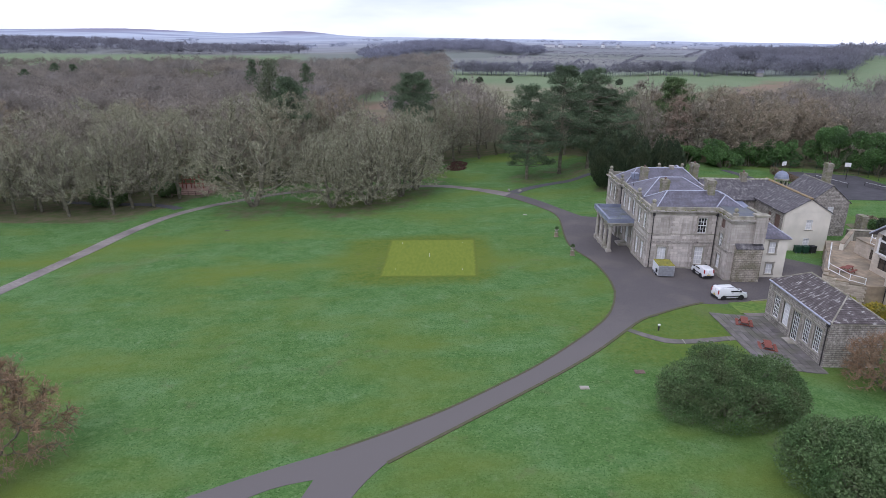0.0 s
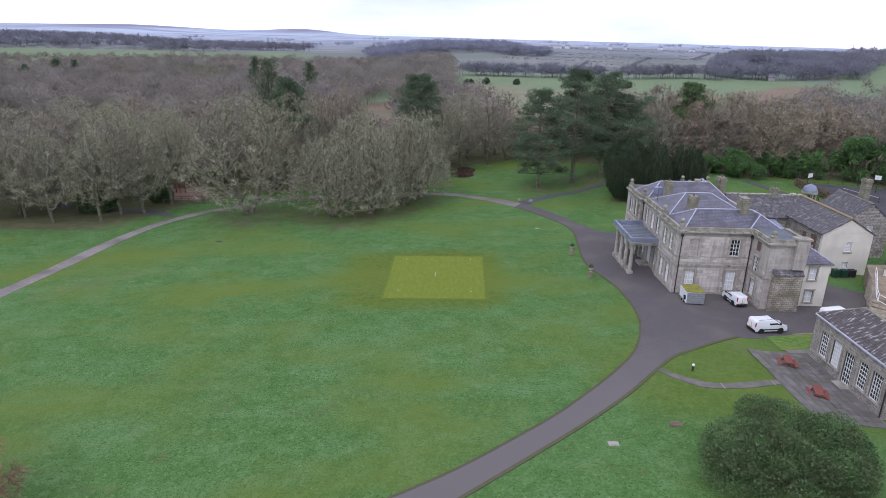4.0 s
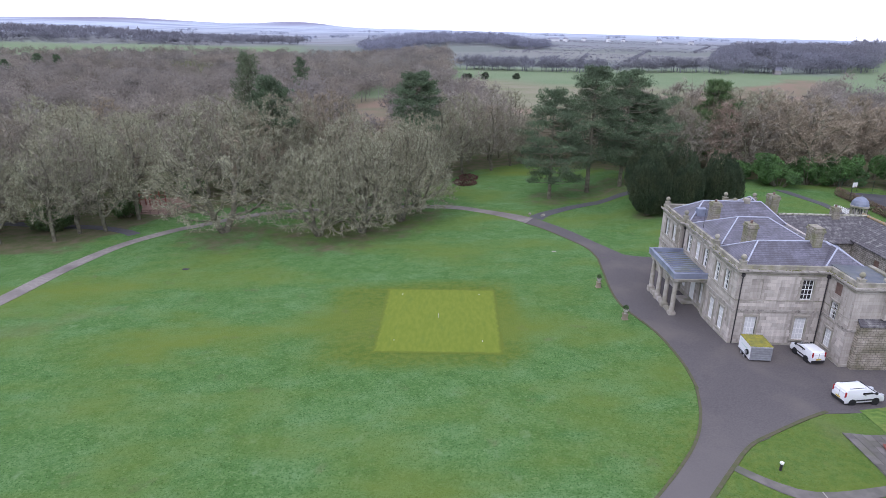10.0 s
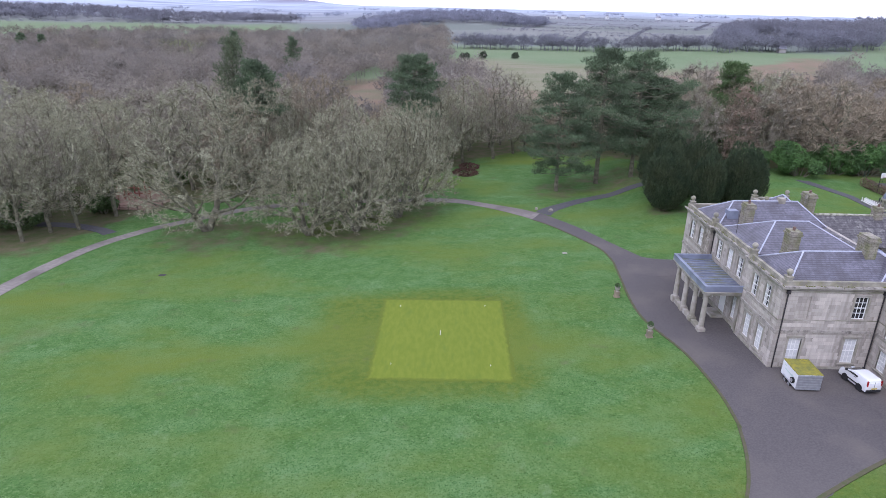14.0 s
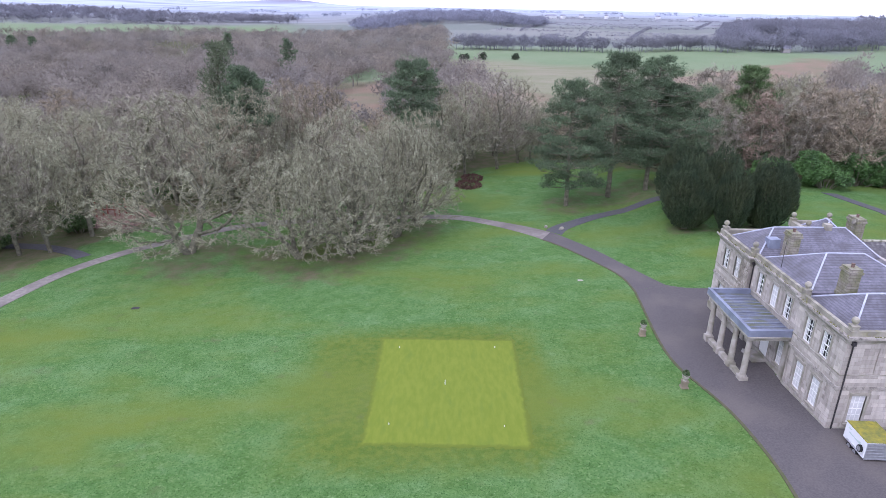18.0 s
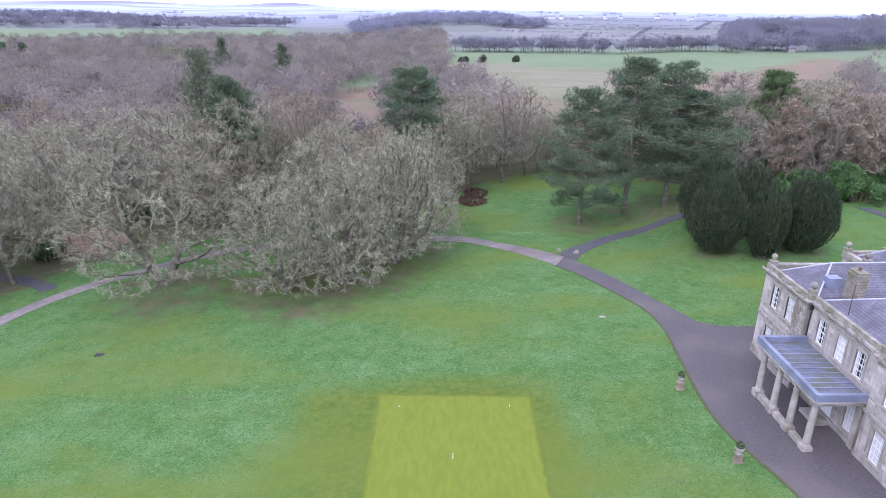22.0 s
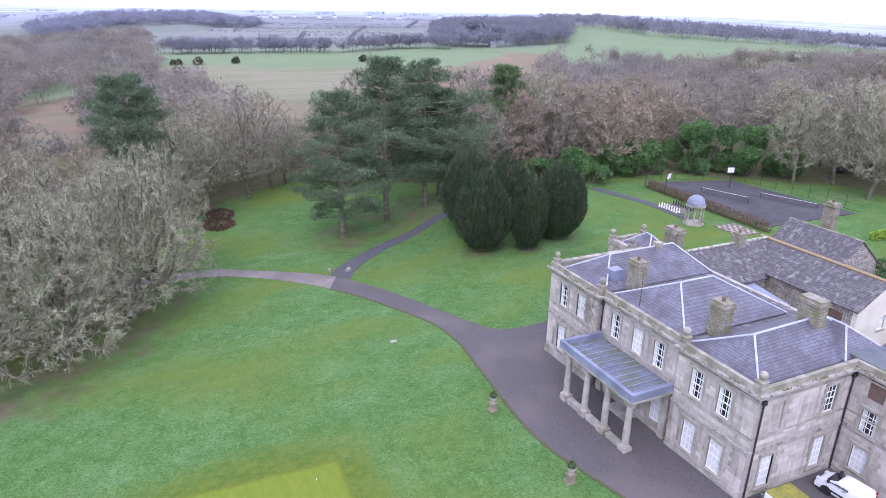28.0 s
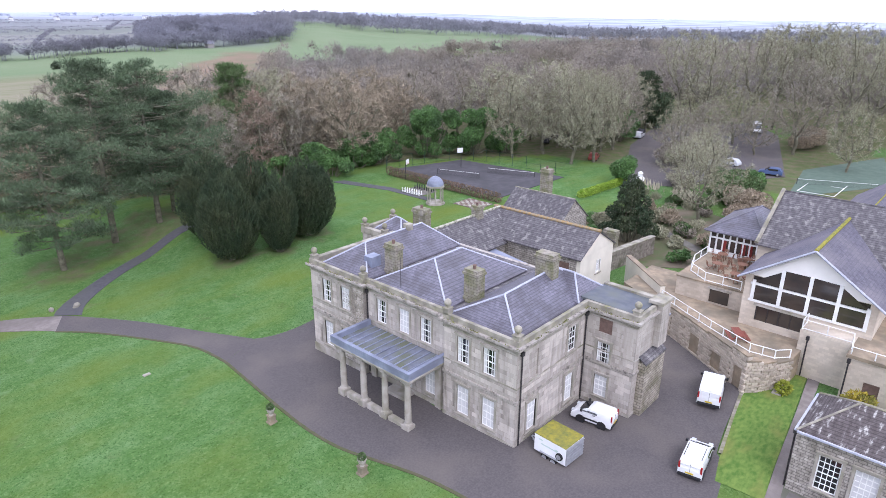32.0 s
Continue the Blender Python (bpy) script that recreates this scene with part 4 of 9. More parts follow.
for k, (x, y, s) in enumerate(((-22, 101, 0.62), (-14, 107, 0.66), (-5, 112, 0.6), (1, 103, 0.62), (8, 109, 0.6), (14, 99, 0.66), (-9, 99, 0.6), (19, 107, 0.6), (4, 96, 0.55), (-27, 95, 0.66))):
    plant(PARKTREES[(k + 1) % 3], "small bare tree beyond the lawn", "tree", x, y, 1.3 * k, (s * 1.15, s * 1.15, s), group="small trees beyond the lawn")
for k, (x, y) in enumerate(((121.9, 34.8), (132.9, 27.4), (142.5, 20.5), (125.5, 7.3), (132.4, 2.6), (129.7, 44.0), (143.6, 26.0), (140.5, 15.0))):
    plant(TALLTREES[k % 2], "tall bare tree with a long pale trunk behind the car park", "tree", x, y, 1.9 * k, (1, 1, 0.92 + 0.04 * (k % 4)), group="tall trees behind the car park")
for k, (x, y) in enumerate(((76.5, 56.7), (83.8, 53.9), (79.5, 44.4), (84.0, 41.9), (97.2, 44.8), (92.1, 55.8), (94.7, 50.2))):
    plant(PARKTREES[k % 3], "bare grey-brown tree between court and car park", "tree", x, y, 2.3 * k, (0.95, 0.95, 0.95 + 0.04 * (k % 3)), group="bare trees beside the court")


# woods: single trees out to where they run together
def scatter(poly, spacing, seed, keep):
    r = random.Random(seed)
    x0, x1 = min(p[0] for p in poly), max(p[0] for p in poly)
    y0, y1 = min(p[1] for p in poly), max(p[1] for p in poly)
    out = []
    y = y0
    while y < y1:
        x = x0
        while x < x1:
            px, py = x + r.uniform(-0.42, 0.42) * spacing, y + r.uniform(-0.42, 0.42) * spacing
            if in_poly(px, py, poly) and keep(px, py):
                out.append((px, py))
            x += spacing
        y += spacing
    return out


PLAY = (-84, 66)
dist0 = lambda x, y: math.hypot(x + 28, y + 40)
bearing = lambda x, y: math.degrees(math.atan2(x + 28, y + 40))


def in_west(x, y):
    """The western wood, less the playground, the oak's clearing and the gap towards the rough meadow."""
    az, d = bearing(x, y), dist0(x, y)
    if math.hypot(x - PLAY[0], y - PLAY[1]) < 10 or (-100 < x < -58 and y < 62):
        return False
    return not (-9.0 < az < -5.0 and d > 172)


def in_north(x, y):
    az, d = bearing(x, y), dist0(x, y)
    if 56 < x < 86 and y < 76:
        return False
    return d < (168 if az < 14 else 190 if az < 28 else 235 if az < 46 else 260)


def in_east(x, y):
    """The eastern wood, with its grassy clearings."""
    return noise.noise((x / 38, y / 38, 4.0)) > -0.22


spots = scatter(WOOD_WEST, 9.0, 1, in_west) + scatter(WOOD_NORTH, 8.0, 2, in_north) + scatter(WOOD_EAST, 9.5, 3, in_east)
spots.sort(key=lambda p: dist0(*p))
for x, y in spots[:175]:
    s = rng_w.uniform(0.88, 1.25) * (0.68 if -13 < bearing(x, y) < 14 else 1.0)
    plant(WOODTREES[rng_w.randrange(4)], "bare brown woodland tree", "tree", x, y, rng_w.uniform(0, 6.28), (s, s, s * rng_w.uniform(0.85, 1.0)), group="woodland trees")


def far_wood(name, spots, material, seed, tall=13.0, wide=5.0, per=70, size=1.0, label="distant leafless brown woods"):
    """Trees too far off to tell apart, one mesh: rounded crowns of fine upswept twigs on slim trunks, each tree in its own tone."""
    rng = np.random.default_rng(seed)
    xy = np.array(spots)
    z = np.array([height(x, y) for x, y in spots])
    n = len(xy)
    hs, ws = rng.uniform(0.6, 1.25, n) * tall, rng.uniform(0.65, 1.3, n) * wide
    # each crown is a handful of rounded boughs; twigs stand out all over them, with coarse boughs inside
    lobes = 6
    la, lf = rng.uniform(0, 6.283, (n, lobes)), rng.uniform(0.35, 1.0, (n, lobes))
    lx = np.c_[xy, z + hs * 0.62][:, None] + np.stack([np.cos(la) * ws[:, None] * 0.58 * np.sqrt(1.2 - lf), np.sin(la) * ws[:, None] * 0.58 * np.sqrt(1.2 - lf), (lf - 0.75) * hs[:, None] * 0.5], 2)
    lr = np.stack([ws[:, None] * rng.uniform(0.42, 0.62, (n, lobes))] * 2 + [hs[:, None] * rng.uniform(0.20, 0.27, (n, lobes))], 2)
    idx = np.repeat(np.arange(n), per)
    lob = rng.integers(0, lobes, n * per)
    v = rng.normal(size=(n * per, 3))
    v[:, 2] = np.abs(v[:, 2]) - 0.45
    v /= np.linalg.norm(v, axis=1, keepdims=True)
    inner = rng.random(n * per) < 0.16
    depth = np.where(inner, rng.uniform(0.2, 0.7, n * per), rng.uniform(0.82, 1.04, n * per))
    base = lx[idx, lob] + v * lr[idx, lob] * depth[:, None]
    way = v * 0.7 + rng.normal(0, 0.65, v.shape) + [0, 0, 0.15]
    big = np.where(inner, 2.4, 1.0)
    a, b, c = shards(rng, base, way, rng.uniform(0.5, 1.1, n * per) * size * big, rng.uniform(0.30, 0.48, n * per) * size * big)
    low, top = np.c_[xy, z - 0.3], np.c_[xy, z + hs * 0.6]
    side = np.c_[rng.normal(size=(n, 2)), np.zeros(n)] * 0.16
    me = tri_mesh(name, np.r_[a, low - side], np.r_[b, low + side], np.r_[c, top], material)
    tone = rng.uniform(0, 1, n)
    me.attributes.new("tone", "FLOAT", "POINT").data.foreach_set("value", np.repeat(np.r_[tone[idx], tone], 3).astype(np.float32))
    return tagged(part(name, me, None), label, "woods", kind="stuff")


def by_tree(m, low, high):
    """Lets every tree of a wood have its own tone."""
    n, l = m.node_tree.nodes, m.node_tree.links
    b = n["Principled BSDF"]
    at, r, h = n.new("ShaderNodeAttribute"), n.new("ShaderNodeMapRange"), n.new("ShaderNodeHueSaturation")
    at.attribute_name = "tone"
    r.inputs["To Min"].default_value, r.inputs["To Max"].default_value = low, high
    l.new(at.outputs["Fac"], r.inputs["Value"])
    l.new(r.outputs["Result"], h.inputs["Value"])
    l.new(b.inputs["Base Color"].links[0].from_socket, h.inputs["Color"])
    l.new(h.outputs["Color"], b.inputs["Base Color"])
    # thin twigs are lit from all sides
    thin, both = n.new("ShaderNodeBsdfTranslucent"), n.new("ShaderNodeMixShader")
    l.new(h.outputs["Color"], thin.inputs["Color"])
    l.new(b.outputs["BSDF"], both.inputs[1])
    l.new(thin.outputs["BSDF"], both.inputs[2])
    l.new(both.outputs["Shader"], n["Material Output"].inputs["Surface"])
    return m


FARTWIG = by_tree(mat("far_twigs", (0.264, 0.230, 0.188), (0.304, 0.270, 0.224), 0.05, (0.258, 0.238, 0.216), 0.02, rough=1.0, island=0.03, coords="World"), 0.66, 1.20)
# these three have distance haze put into their colour, bluer and then paler
FARTWIG2 = by_tree(mat("far_hazed_twigs", (0.214, 0.212, 0.238), (0.256, 0.252, 0.278), 0.05, (0.234, 0.236, 0.272), 0.006, rough=1.0, island=0.03, coords="World"), 0.74, 1.16)
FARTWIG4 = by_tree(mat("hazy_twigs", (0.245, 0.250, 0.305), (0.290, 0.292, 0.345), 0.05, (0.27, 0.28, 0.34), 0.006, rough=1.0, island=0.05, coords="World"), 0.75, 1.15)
FARTWIG3 = mat("farthest_hazed_twigs", (0.29, 0.315, 0.385), (0.33, 0.355, 0.425), 0.02, rough=1.0, island=0.08, coords="World")
far_wood("mid_wood", [p for p in spots[175:] if dist0(*p) < 300], FARTWIG, 3, 15, 6.4, 430, 0.8)


def ring_spots(d0, d1, az0, az1, n, seed, keep=lambda x, y: True):
    r = random.Random(seed)
    out = []
    while len(out) < n:
        d, az = math.sqrt(r.uniform(d0 * d0, d1 * d1)), r.uniform(az0, az1)
        if noise.noise((d / 90, az / 6, seed)) < -0.25 and d > 330:
            continue
        a = radians(az + 1.2 * noise.noise((d / 40, 0, seed)))
        x, y = -28 + d * math.sin(a), -40 + d * math.cos(a)
        if keep(x, y):
            out.append((x, y))
    return out


west_keep = lambda x, y: bearing(x, y) < -11 or dist0(x, y) > 262 + 9 * (bearing(x, y) + 10.8) + 12 * noise.noise((x / 60, y / 60, 2.0))
far_wood("far_wood_west", ring_spots(255, 480, -56, 0.8, 1150, 1, west_keep), FARTWIG, 4, 12.5, 6.8, 330, 0.8)
far_wood("far_wood_valley", ring_spots(470, 790, -56, 0.6, 2100, 2, west_keep), FARTWIG, 14, 12.0, 7.2, 190, 1.0)
# woods to the east, open towards the pasture on the far slope
PASTURE = lambda x, y: 32.5 < bearing(x, y) < 45 and 370 < dist0(x, y) < 570 + 9 * (bearing(x, y) - 33)
far_wood("far_wood_east", ring_spots(240, 520, 46, 104, 1500, 3, lambda x, y: not PASTURE(x, y) and noise.noise((x / 55, y / 55, 1.0)) > -0.25), FARTWIG, 6, 12, 6.4, 170, 1.0)
far_wood("near_wood_slope", ring_spots(236, 420, 31, 46, 330, 21), FARTWIG, 22, 14, 6.0, 240, 0.85)
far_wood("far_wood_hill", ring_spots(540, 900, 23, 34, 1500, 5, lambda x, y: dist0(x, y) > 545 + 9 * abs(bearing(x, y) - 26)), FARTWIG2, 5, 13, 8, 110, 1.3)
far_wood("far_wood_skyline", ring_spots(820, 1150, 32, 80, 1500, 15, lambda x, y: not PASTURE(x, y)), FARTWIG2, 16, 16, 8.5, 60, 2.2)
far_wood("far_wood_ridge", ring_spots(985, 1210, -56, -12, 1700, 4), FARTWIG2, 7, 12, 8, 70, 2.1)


def blob_spots(blobs, n, seed):
    """Spots inside rounded patches: (distance, bearing, depth, half angle)."""
    r = random.Random(seed)
    out = []
    while len(out) < n:
        d, az, dd, da = r.choice(blobs)
        u, v = r.uniform(-1, 1), r.uniform(-1, 1)
        if u * u + v * v < 1:
            q = radians(az + da * v)
            out.append((-28 + (d + dd * u) * math.sin(q), -40 + (d + dd * u) * math.cos(q)))
    return out


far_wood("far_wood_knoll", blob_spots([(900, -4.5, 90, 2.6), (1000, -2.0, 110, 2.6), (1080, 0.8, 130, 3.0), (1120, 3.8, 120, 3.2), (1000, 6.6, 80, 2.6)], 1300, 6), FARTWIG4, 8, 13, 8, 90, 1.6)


def hedge_spots(lines, step, seed):
    r = random.Random(seed)
    out = []
    for d0, az0, d1, az1 in lines:
        n = int(max(abs(d1 - d0), radians(abs(az1 - az0)) * max(d0, d1)) / step)
        for k in range(n):
            if r.random() < 0.15:
                continue
            f = k / n
            d, a = d0 + (d1 - d0) * f + r.uniform(-2, 2), radians(az0 + (az1 - az0) * f)
            out.append((-28 + d * math.sin(a), -40 + d * math.cos(a)))
    return out


HEDGES = [(690, 2, 705, 23), (745, 9, 800, 24), (830, 5, 815, 20), (905, 9, 980, 26), (1000, 10, 960, 22), (1120, 8, 1100, 27), (1280, 4, 1330, 28), (1450, -3, 1420, 32), (705, 16, 1000, 17.5), (830, 7, 1120, 10),
          (700, 12, 820, 12.5), (980, 21, 1300, 22), (790, -34, 815, -20), (968, -36, 965, -18)]
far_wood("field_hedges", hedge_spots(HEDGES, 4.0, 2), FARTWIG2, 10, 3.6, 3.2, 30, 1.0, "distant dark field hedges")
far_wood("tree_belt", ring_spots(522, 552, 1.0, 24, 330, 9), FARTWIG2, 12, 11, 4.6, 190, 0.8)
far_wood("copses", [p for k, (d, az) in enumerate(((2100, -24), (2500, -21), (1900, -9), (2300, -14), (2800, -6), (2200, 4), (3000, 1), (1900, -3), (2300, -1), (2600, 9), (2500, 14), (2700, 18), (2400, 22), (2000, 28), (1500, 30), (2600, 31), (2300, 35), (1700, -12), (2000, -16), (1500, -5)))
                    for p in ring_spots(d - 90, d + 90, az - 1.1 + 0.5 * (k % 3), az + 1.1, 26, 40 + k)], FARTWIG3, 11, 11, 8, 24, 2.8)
FARGREEN = mat("field_bushes", (0.06, 0.085, 0.05), (0.09, 0.11, 0.07), 0.1, rough=1.0, island=0.3)
for k, (d, az, s) in enumerate(((440, 3.8, 0.8), (442, 2.4, 0.55), (440, 2.0, 0.5), (446, 6.6, 0.7), (452, 16.6, 0.75), (330, 26, 0.8))):
    a = radians(az)
    x, y = -28 + d * math.sin(a), -40 + d * math.cos(a)
    t = thing("field_tree", "lone dark round bush in the field", "tree", Matrix.Translation((x, y, height(x, y))), "lone field bushes")
    rg = np.random.default_rng(k)
    part("crown", tri_mesh("crown", *leaf_cloud(rg, [(0, 0, 2.6 * s), (1.2 * s, 0.8 * s, 2.2 * s), (-1.4 * s, 0.3 * s, 1.9 * s), (0.2 * s, -1.2 * s, 3.6 * s)], [(2.2 * s, 2.2 * s, 2.2 * s)] * 4, 600, 0.9), FARGREEN), None, t)


# far farmhouses and villas, pale specks among the fields
FARROOF = mat("far_slate", (0.24, 0.24, 0.28), (0.28, 0.28, 0.32), 0.3, rough=0.9)
FARWALL = mat("far_whitewash", (0.70, 0.70, 0.70), (0.62, 0.62, 0.63), 0.3, rough=0.9)
FARSTONE = mat("far_stone", (0.26, 0.245, 0.24), (0.32, 0.30, 0.29), 0.3, rough=0.9)
for k, (d, az, w, h, wall_m) in enumerate(((1480, -1.5, 16, 6, FARWALL), (1500, -1.0, 9, 5, FARWALL), (1380, 9.5, 26, 5, FARWALL), (1400, 10.5, 12, 5, FARWALL), (1500, 14, 14, 6, FARWALL), (1530, 15.2, 9, 5, FARWALL),
                                          (1600, 18, 12, 6, FARWALL), (1580, 20.5, 10, 5, FARWALL), (1700, -19.5, 30, 6, FARWALL), (1650, 12, 10, 5, FARWALL), (562, 27.5, 5, 3.2, FARSTONE), (1900, 24, 14, 6, FARWALL))):
    q = radians(az)
    x, y = -28 + d * math.sin(q), -40 + d * math.cos(q)
    t = thing("distant_house", "distant " + ("grey stone" if wall_m is FARSTONE else "white") + " house among the fields", "house", pose(x, y, height(x, y), 0, 0, 17 * k), "distant houses")
    part("wall", box_bm(-w / 2, w / 2, -3.5, 3.5, -3.0, h), wall_m, t)
    part("roof", faces_bm([(-w / 2 - 0.4, -4, h), (w / 2 + 0.4, -4, h), (w / 2 + 0.4, 4, h), (-w / 2 - 0.4, 4, h), (-w / 2, 0, h + 3), (w / 2, 0, h + 3)], [(0, 1, 5, 4), (2, 3, 4, 5), (3, 0, 4), (1, 2, 5), (3, 2, 1, 0)]), FARROOF, t)


# ---- windows, roofs and other parts of buildings ----
window_meshes = {}


def window(parent, wall, cx, z0, z1, w, look_="blind", cols=3, rows=4, surround=True, sill=True):
    """A sash window set in a hole of a wall (wall: the wall's pose, outer face at y = 0)."""
    h = z1 - z0
    key = (round(w, 2), round(h, 2), look_, cols, rows, surround)
    if key not in window_meshes:
        s = bmesh.new()
        e, t = (0.17, 0.05) if surround else (0.06, 0.02)
        for dims in ((-w / 2 - e, -w / 2, -t, 0.16, -0.02, h + e), (w / 2, w / 2 + e, -t, 0.16, -0.02, h + e), (-w / 2, w / 2, -t, 0.16, h, h + e)):
            box(s, *dims)
        if surround:
            box(s, -w / 2 - e - 0.05, w / 2 + e + 0.05, -t - 0.07, 0.02, h + e, h + e + 0.10)
        f = bmesh.new()
        o = 0.07
        for dims in ((-w / 2, -w / 2 + o, 0.10, 0.18, 0, h), (w / 2 - o, w / 2, 0.10, 0.18, 0, h), (-w / 2 + o, w / 2 - o, 0.10, 0.18, 0, o), (-w / 2 + o, w / 2 - o, 0.10, 0.18, h - o, h),
                     (-w / 2 + o, w / 2 - o, 0.095, 0.17, h / 2 - 0.035, h / 2 + 0.035)):
            box(f, *dims)
        for k in range(1, cols):
            x = -w / 2 + o + (w - 2 * o) * k / cols
            box(f, x - 0.024, x + 0.024, 0.105, 0.15, o, h - o)
        for k in range(1, rows):
            if k * 2 != rows:
                z = o + (h - 2 * o) * k / rows
                box(f, -w / 2 + o, w / 2 - o, 0.105, 0.148, z - 0.024, z + 0.024)
        pane = box_bm(-w / 2 + o, w / 2 - o, 0.135, 0.143, o, h - o)
        sill_bm = box_bm(-w / 2 - 0.22, w / 2 + 0.22, -0.12, 0.16, -0.14, -0.02, bevel=0.012)
        meshes = []
        for b in (s, f, pane, sill_bm):
            me = bpy.data.meshes.new("window_part")
            b.to_mesh(me)
            b.free()
            meshes.append(me)
        window_meshes[key] = meshes
    s, f, pane, sill_me = window_meshes[key]
    at = wall @ Matrix.Translation((cx, 0, z0))
    win = part("window", s, TRIMSTONE if surround else WHITEPAINT, parent, at=at)
    part("sash_frame", f, WHITEPAINT, win, "white painted glazing bars")
    p = part("pane", pane, GLASS, win)
    if sill:
        part("sill", sill_me, TRIMSTONE, win)
    if look_ != "dark":
        if look_ == "half":
            b = bmesh.new()
            box(b, -w / 2 + 0.03, -w * 0.24, 0.124, 0.131, 0.05, h - 0.05)
            box(b, w * 0.26, w / 2 - 0.03, 0.124, 0.131, 0.05, h - 0.05)
        else:
            b = box_bm(-w / 2 + 0.02, w / 2 - 0.02, 0.125, 0.132, 0.05, h - 0.05)
        part("blind", b, BLIND, win, "pale shutters or blind behind the panes")
    return win


def walls(parent, material, runs, z0, z1, thick=0.5, name="wall"):
    """Outer walls from runs (x, y, degrees, length, holes), with windows where a hole names one."""
    for x, y, deg, length, holes in runs:
        at = along(x, y, 0, deg)
        part(name, wall_bm(length, z0, z1, thick, [(h[0] - h[3] / 2, h[0] + h[3] / 2, h[1], h[2]) for h in holes]), material, parent, at=at)
        for cx, h0, h1, w, kind, *grid in holes:
            if kind in ("blind", "dark", "half"):
                window(parent, at, cx, h0, h1, w, kind, *(grid or (3, 4)))
            elif kind == "stone":
                part("blind_panel", box_bm(-w / 2, w / 2, 0.12, 0.3, 0, h1 - h0), material, parent, "blind window of stone", at=at @ Matrix.Translation((cx, 0, h0)))
            elif kind == "board":
                part("shutter_board", box_bm(-w / 2, w / 2, 0.10, 0.2, 0, h1 - h0), DARKWOOD, parent, "brown boarded opening", at=at @ Matrix.Translation((cx, 0, h0)))
            elif kind == "door":
                d = part("door", box_bm(-w / 2, w / 2, 0.15, 0.22, 0, h1 - h0, bevel=0.01), WHITEPAINT, parent, at=at @ Matrix.Translation((cx, 0, h0)))
                part("door_knob", box_bm(w / 2 - 0.18, w / 2 - 0.10, 0.09, 0.15, 1.0, 1.08, bevel=0.02), BLACKIRON, d)


def roll(parent, p, q, r=0.09, name="lead_roll", material=None):
    bm = bmesh.new()
    tube(bm, p, q, r, r, 6)
    part(name, bm, material or LEADROLL, parent)


def hip_roof(parent, x0, x1, y0, y1, z, ridge, material, rolls=True, thick=0.12, roll_mat=None, ridge_r=0.085):
    """A roof on a rectangle with a ridge line ((x, y), (x, y), z): hipped or gabled as the ridge's ends stand."""
    (ax, ay), (bx, by), zr = ridge
    A, B = (ax, ay, zr), (bx, by, zr)
    c = [(x0, y0, z), (x1, y0, z), (x1, y1, z), (x0, y1, z)]
    if abs(ax - bx) >= abs(ay - by):  # ridge along x
        polys = [(c[0], c[1], B, A), (c[2], c[3], A, B)]
        ends = [(c[3], c[0], A), (c[1], c[2], B)]
        flat = [abs(ax - x0) < 0.05, abs(bx - x1) < 0.05]
    else:  # ridge along y
        polys = [(c[3], c[0], A, B), (c[1], c[2], B, A)]
        ends = [(c[0], c[1], A), (c[2], c[3], B)]
        flat = [abs(ay - y0) < 0.05, abs(by - y1) < 0.05]
    for pl in polys:
        part("roof_slope", slab_bm(pl, thick), material, parent)
    for e, is_flat in zip(ends, flat):
        if not is_flat:
            part("roof_slope", slab_bm(e, thick), material, parent)
            if rolls:
                roll(parent, e[0], e[2], 0.075, "hip_roll", roll_mat)
                roll(parent, e[1], e[2], 0.075, "hip_roll", roll_mat)
    roll(parent, A, B, ridge_r, "ridge_roll", roll_mat)


def chimney(parent, x, y, z0, z1, w=0.95, d=0.95, pots=2, material=None):
    bm = bmesh.new()
    box(bm, x - w / 2, x + w / 2, y - d / 2, y + d / 2, z0, z1 - 0.55)
    box(bm, x - w / 2 - 0.05, x + w / 2 + 0.05, y - d / 2 - 0.05, y + d / 2 + 0.05, z0 + 0.001, z0 + 0.45)
    box(bm, x - w / 2 - 0.10, x + w / 2 + 0.10, y - d / 2 - 0.10, y + d / 2 + 0.10, z1 - 0.55, z1 - 0.36)
    box(bm, x - w / 2 - 0.02, x + w / 2 + 0.02, y - d / 2 - 0.02, y + d / 2 + 0.02, z1 - 0.36, z1 - 0.12)
    st = part("chimney", bm, material or CHIMSTONE, parent, "lichened stone chimney stack")
    for k in range(pots):
        b = bmesh.new()
        lathe(b, [(0.14, 0), (0.13, 0.25), (0.16, 0.28), (0.16, 0.34)], x, y + (k - (pots - 1) / 2) * 0.4, 8, z1 - 0.14)
        part("chimney_pot", b, DARKWOOD, st)
    return st


def finial(parent, x, y, z):
    bm = bmesh.new()
    box(bm, x - 0.26, x + 0.26, y - 0.26, y + 0.26, z, z + 0.42)
    box(bm, x - 0.31, x + 0.31, y - 0.31, y + 0.31, z + 0.42, z + 0.49)
    lathe(bm, [(0.11, 0), (0.09, 0.10), (0.17, 0.15), (0.25, 0.25), (0.28, 0.38), (0.25, 0.51), (0.15, 0.62), (0.04, 0.66)], x, y, 12, z + 0.49)
    part("ball_finial", bm, LICHEN, parent, "lichened stone ball finial")


def pipe(parent, x, y, z0, z1, nx_=0, ny_=-1):
    bm = bmesh.new()
    tube(bm, (x, y, z0), (x, y, z1), 0.06, 0.06, 8)
    box(bm, x - 0.14, x + 0.14, y - 0.12, y + 0.12, z1 - 0.3, z1)
    part("downpipe", bm, BLACKIRON, parent, "dark iron rainwater pipe")


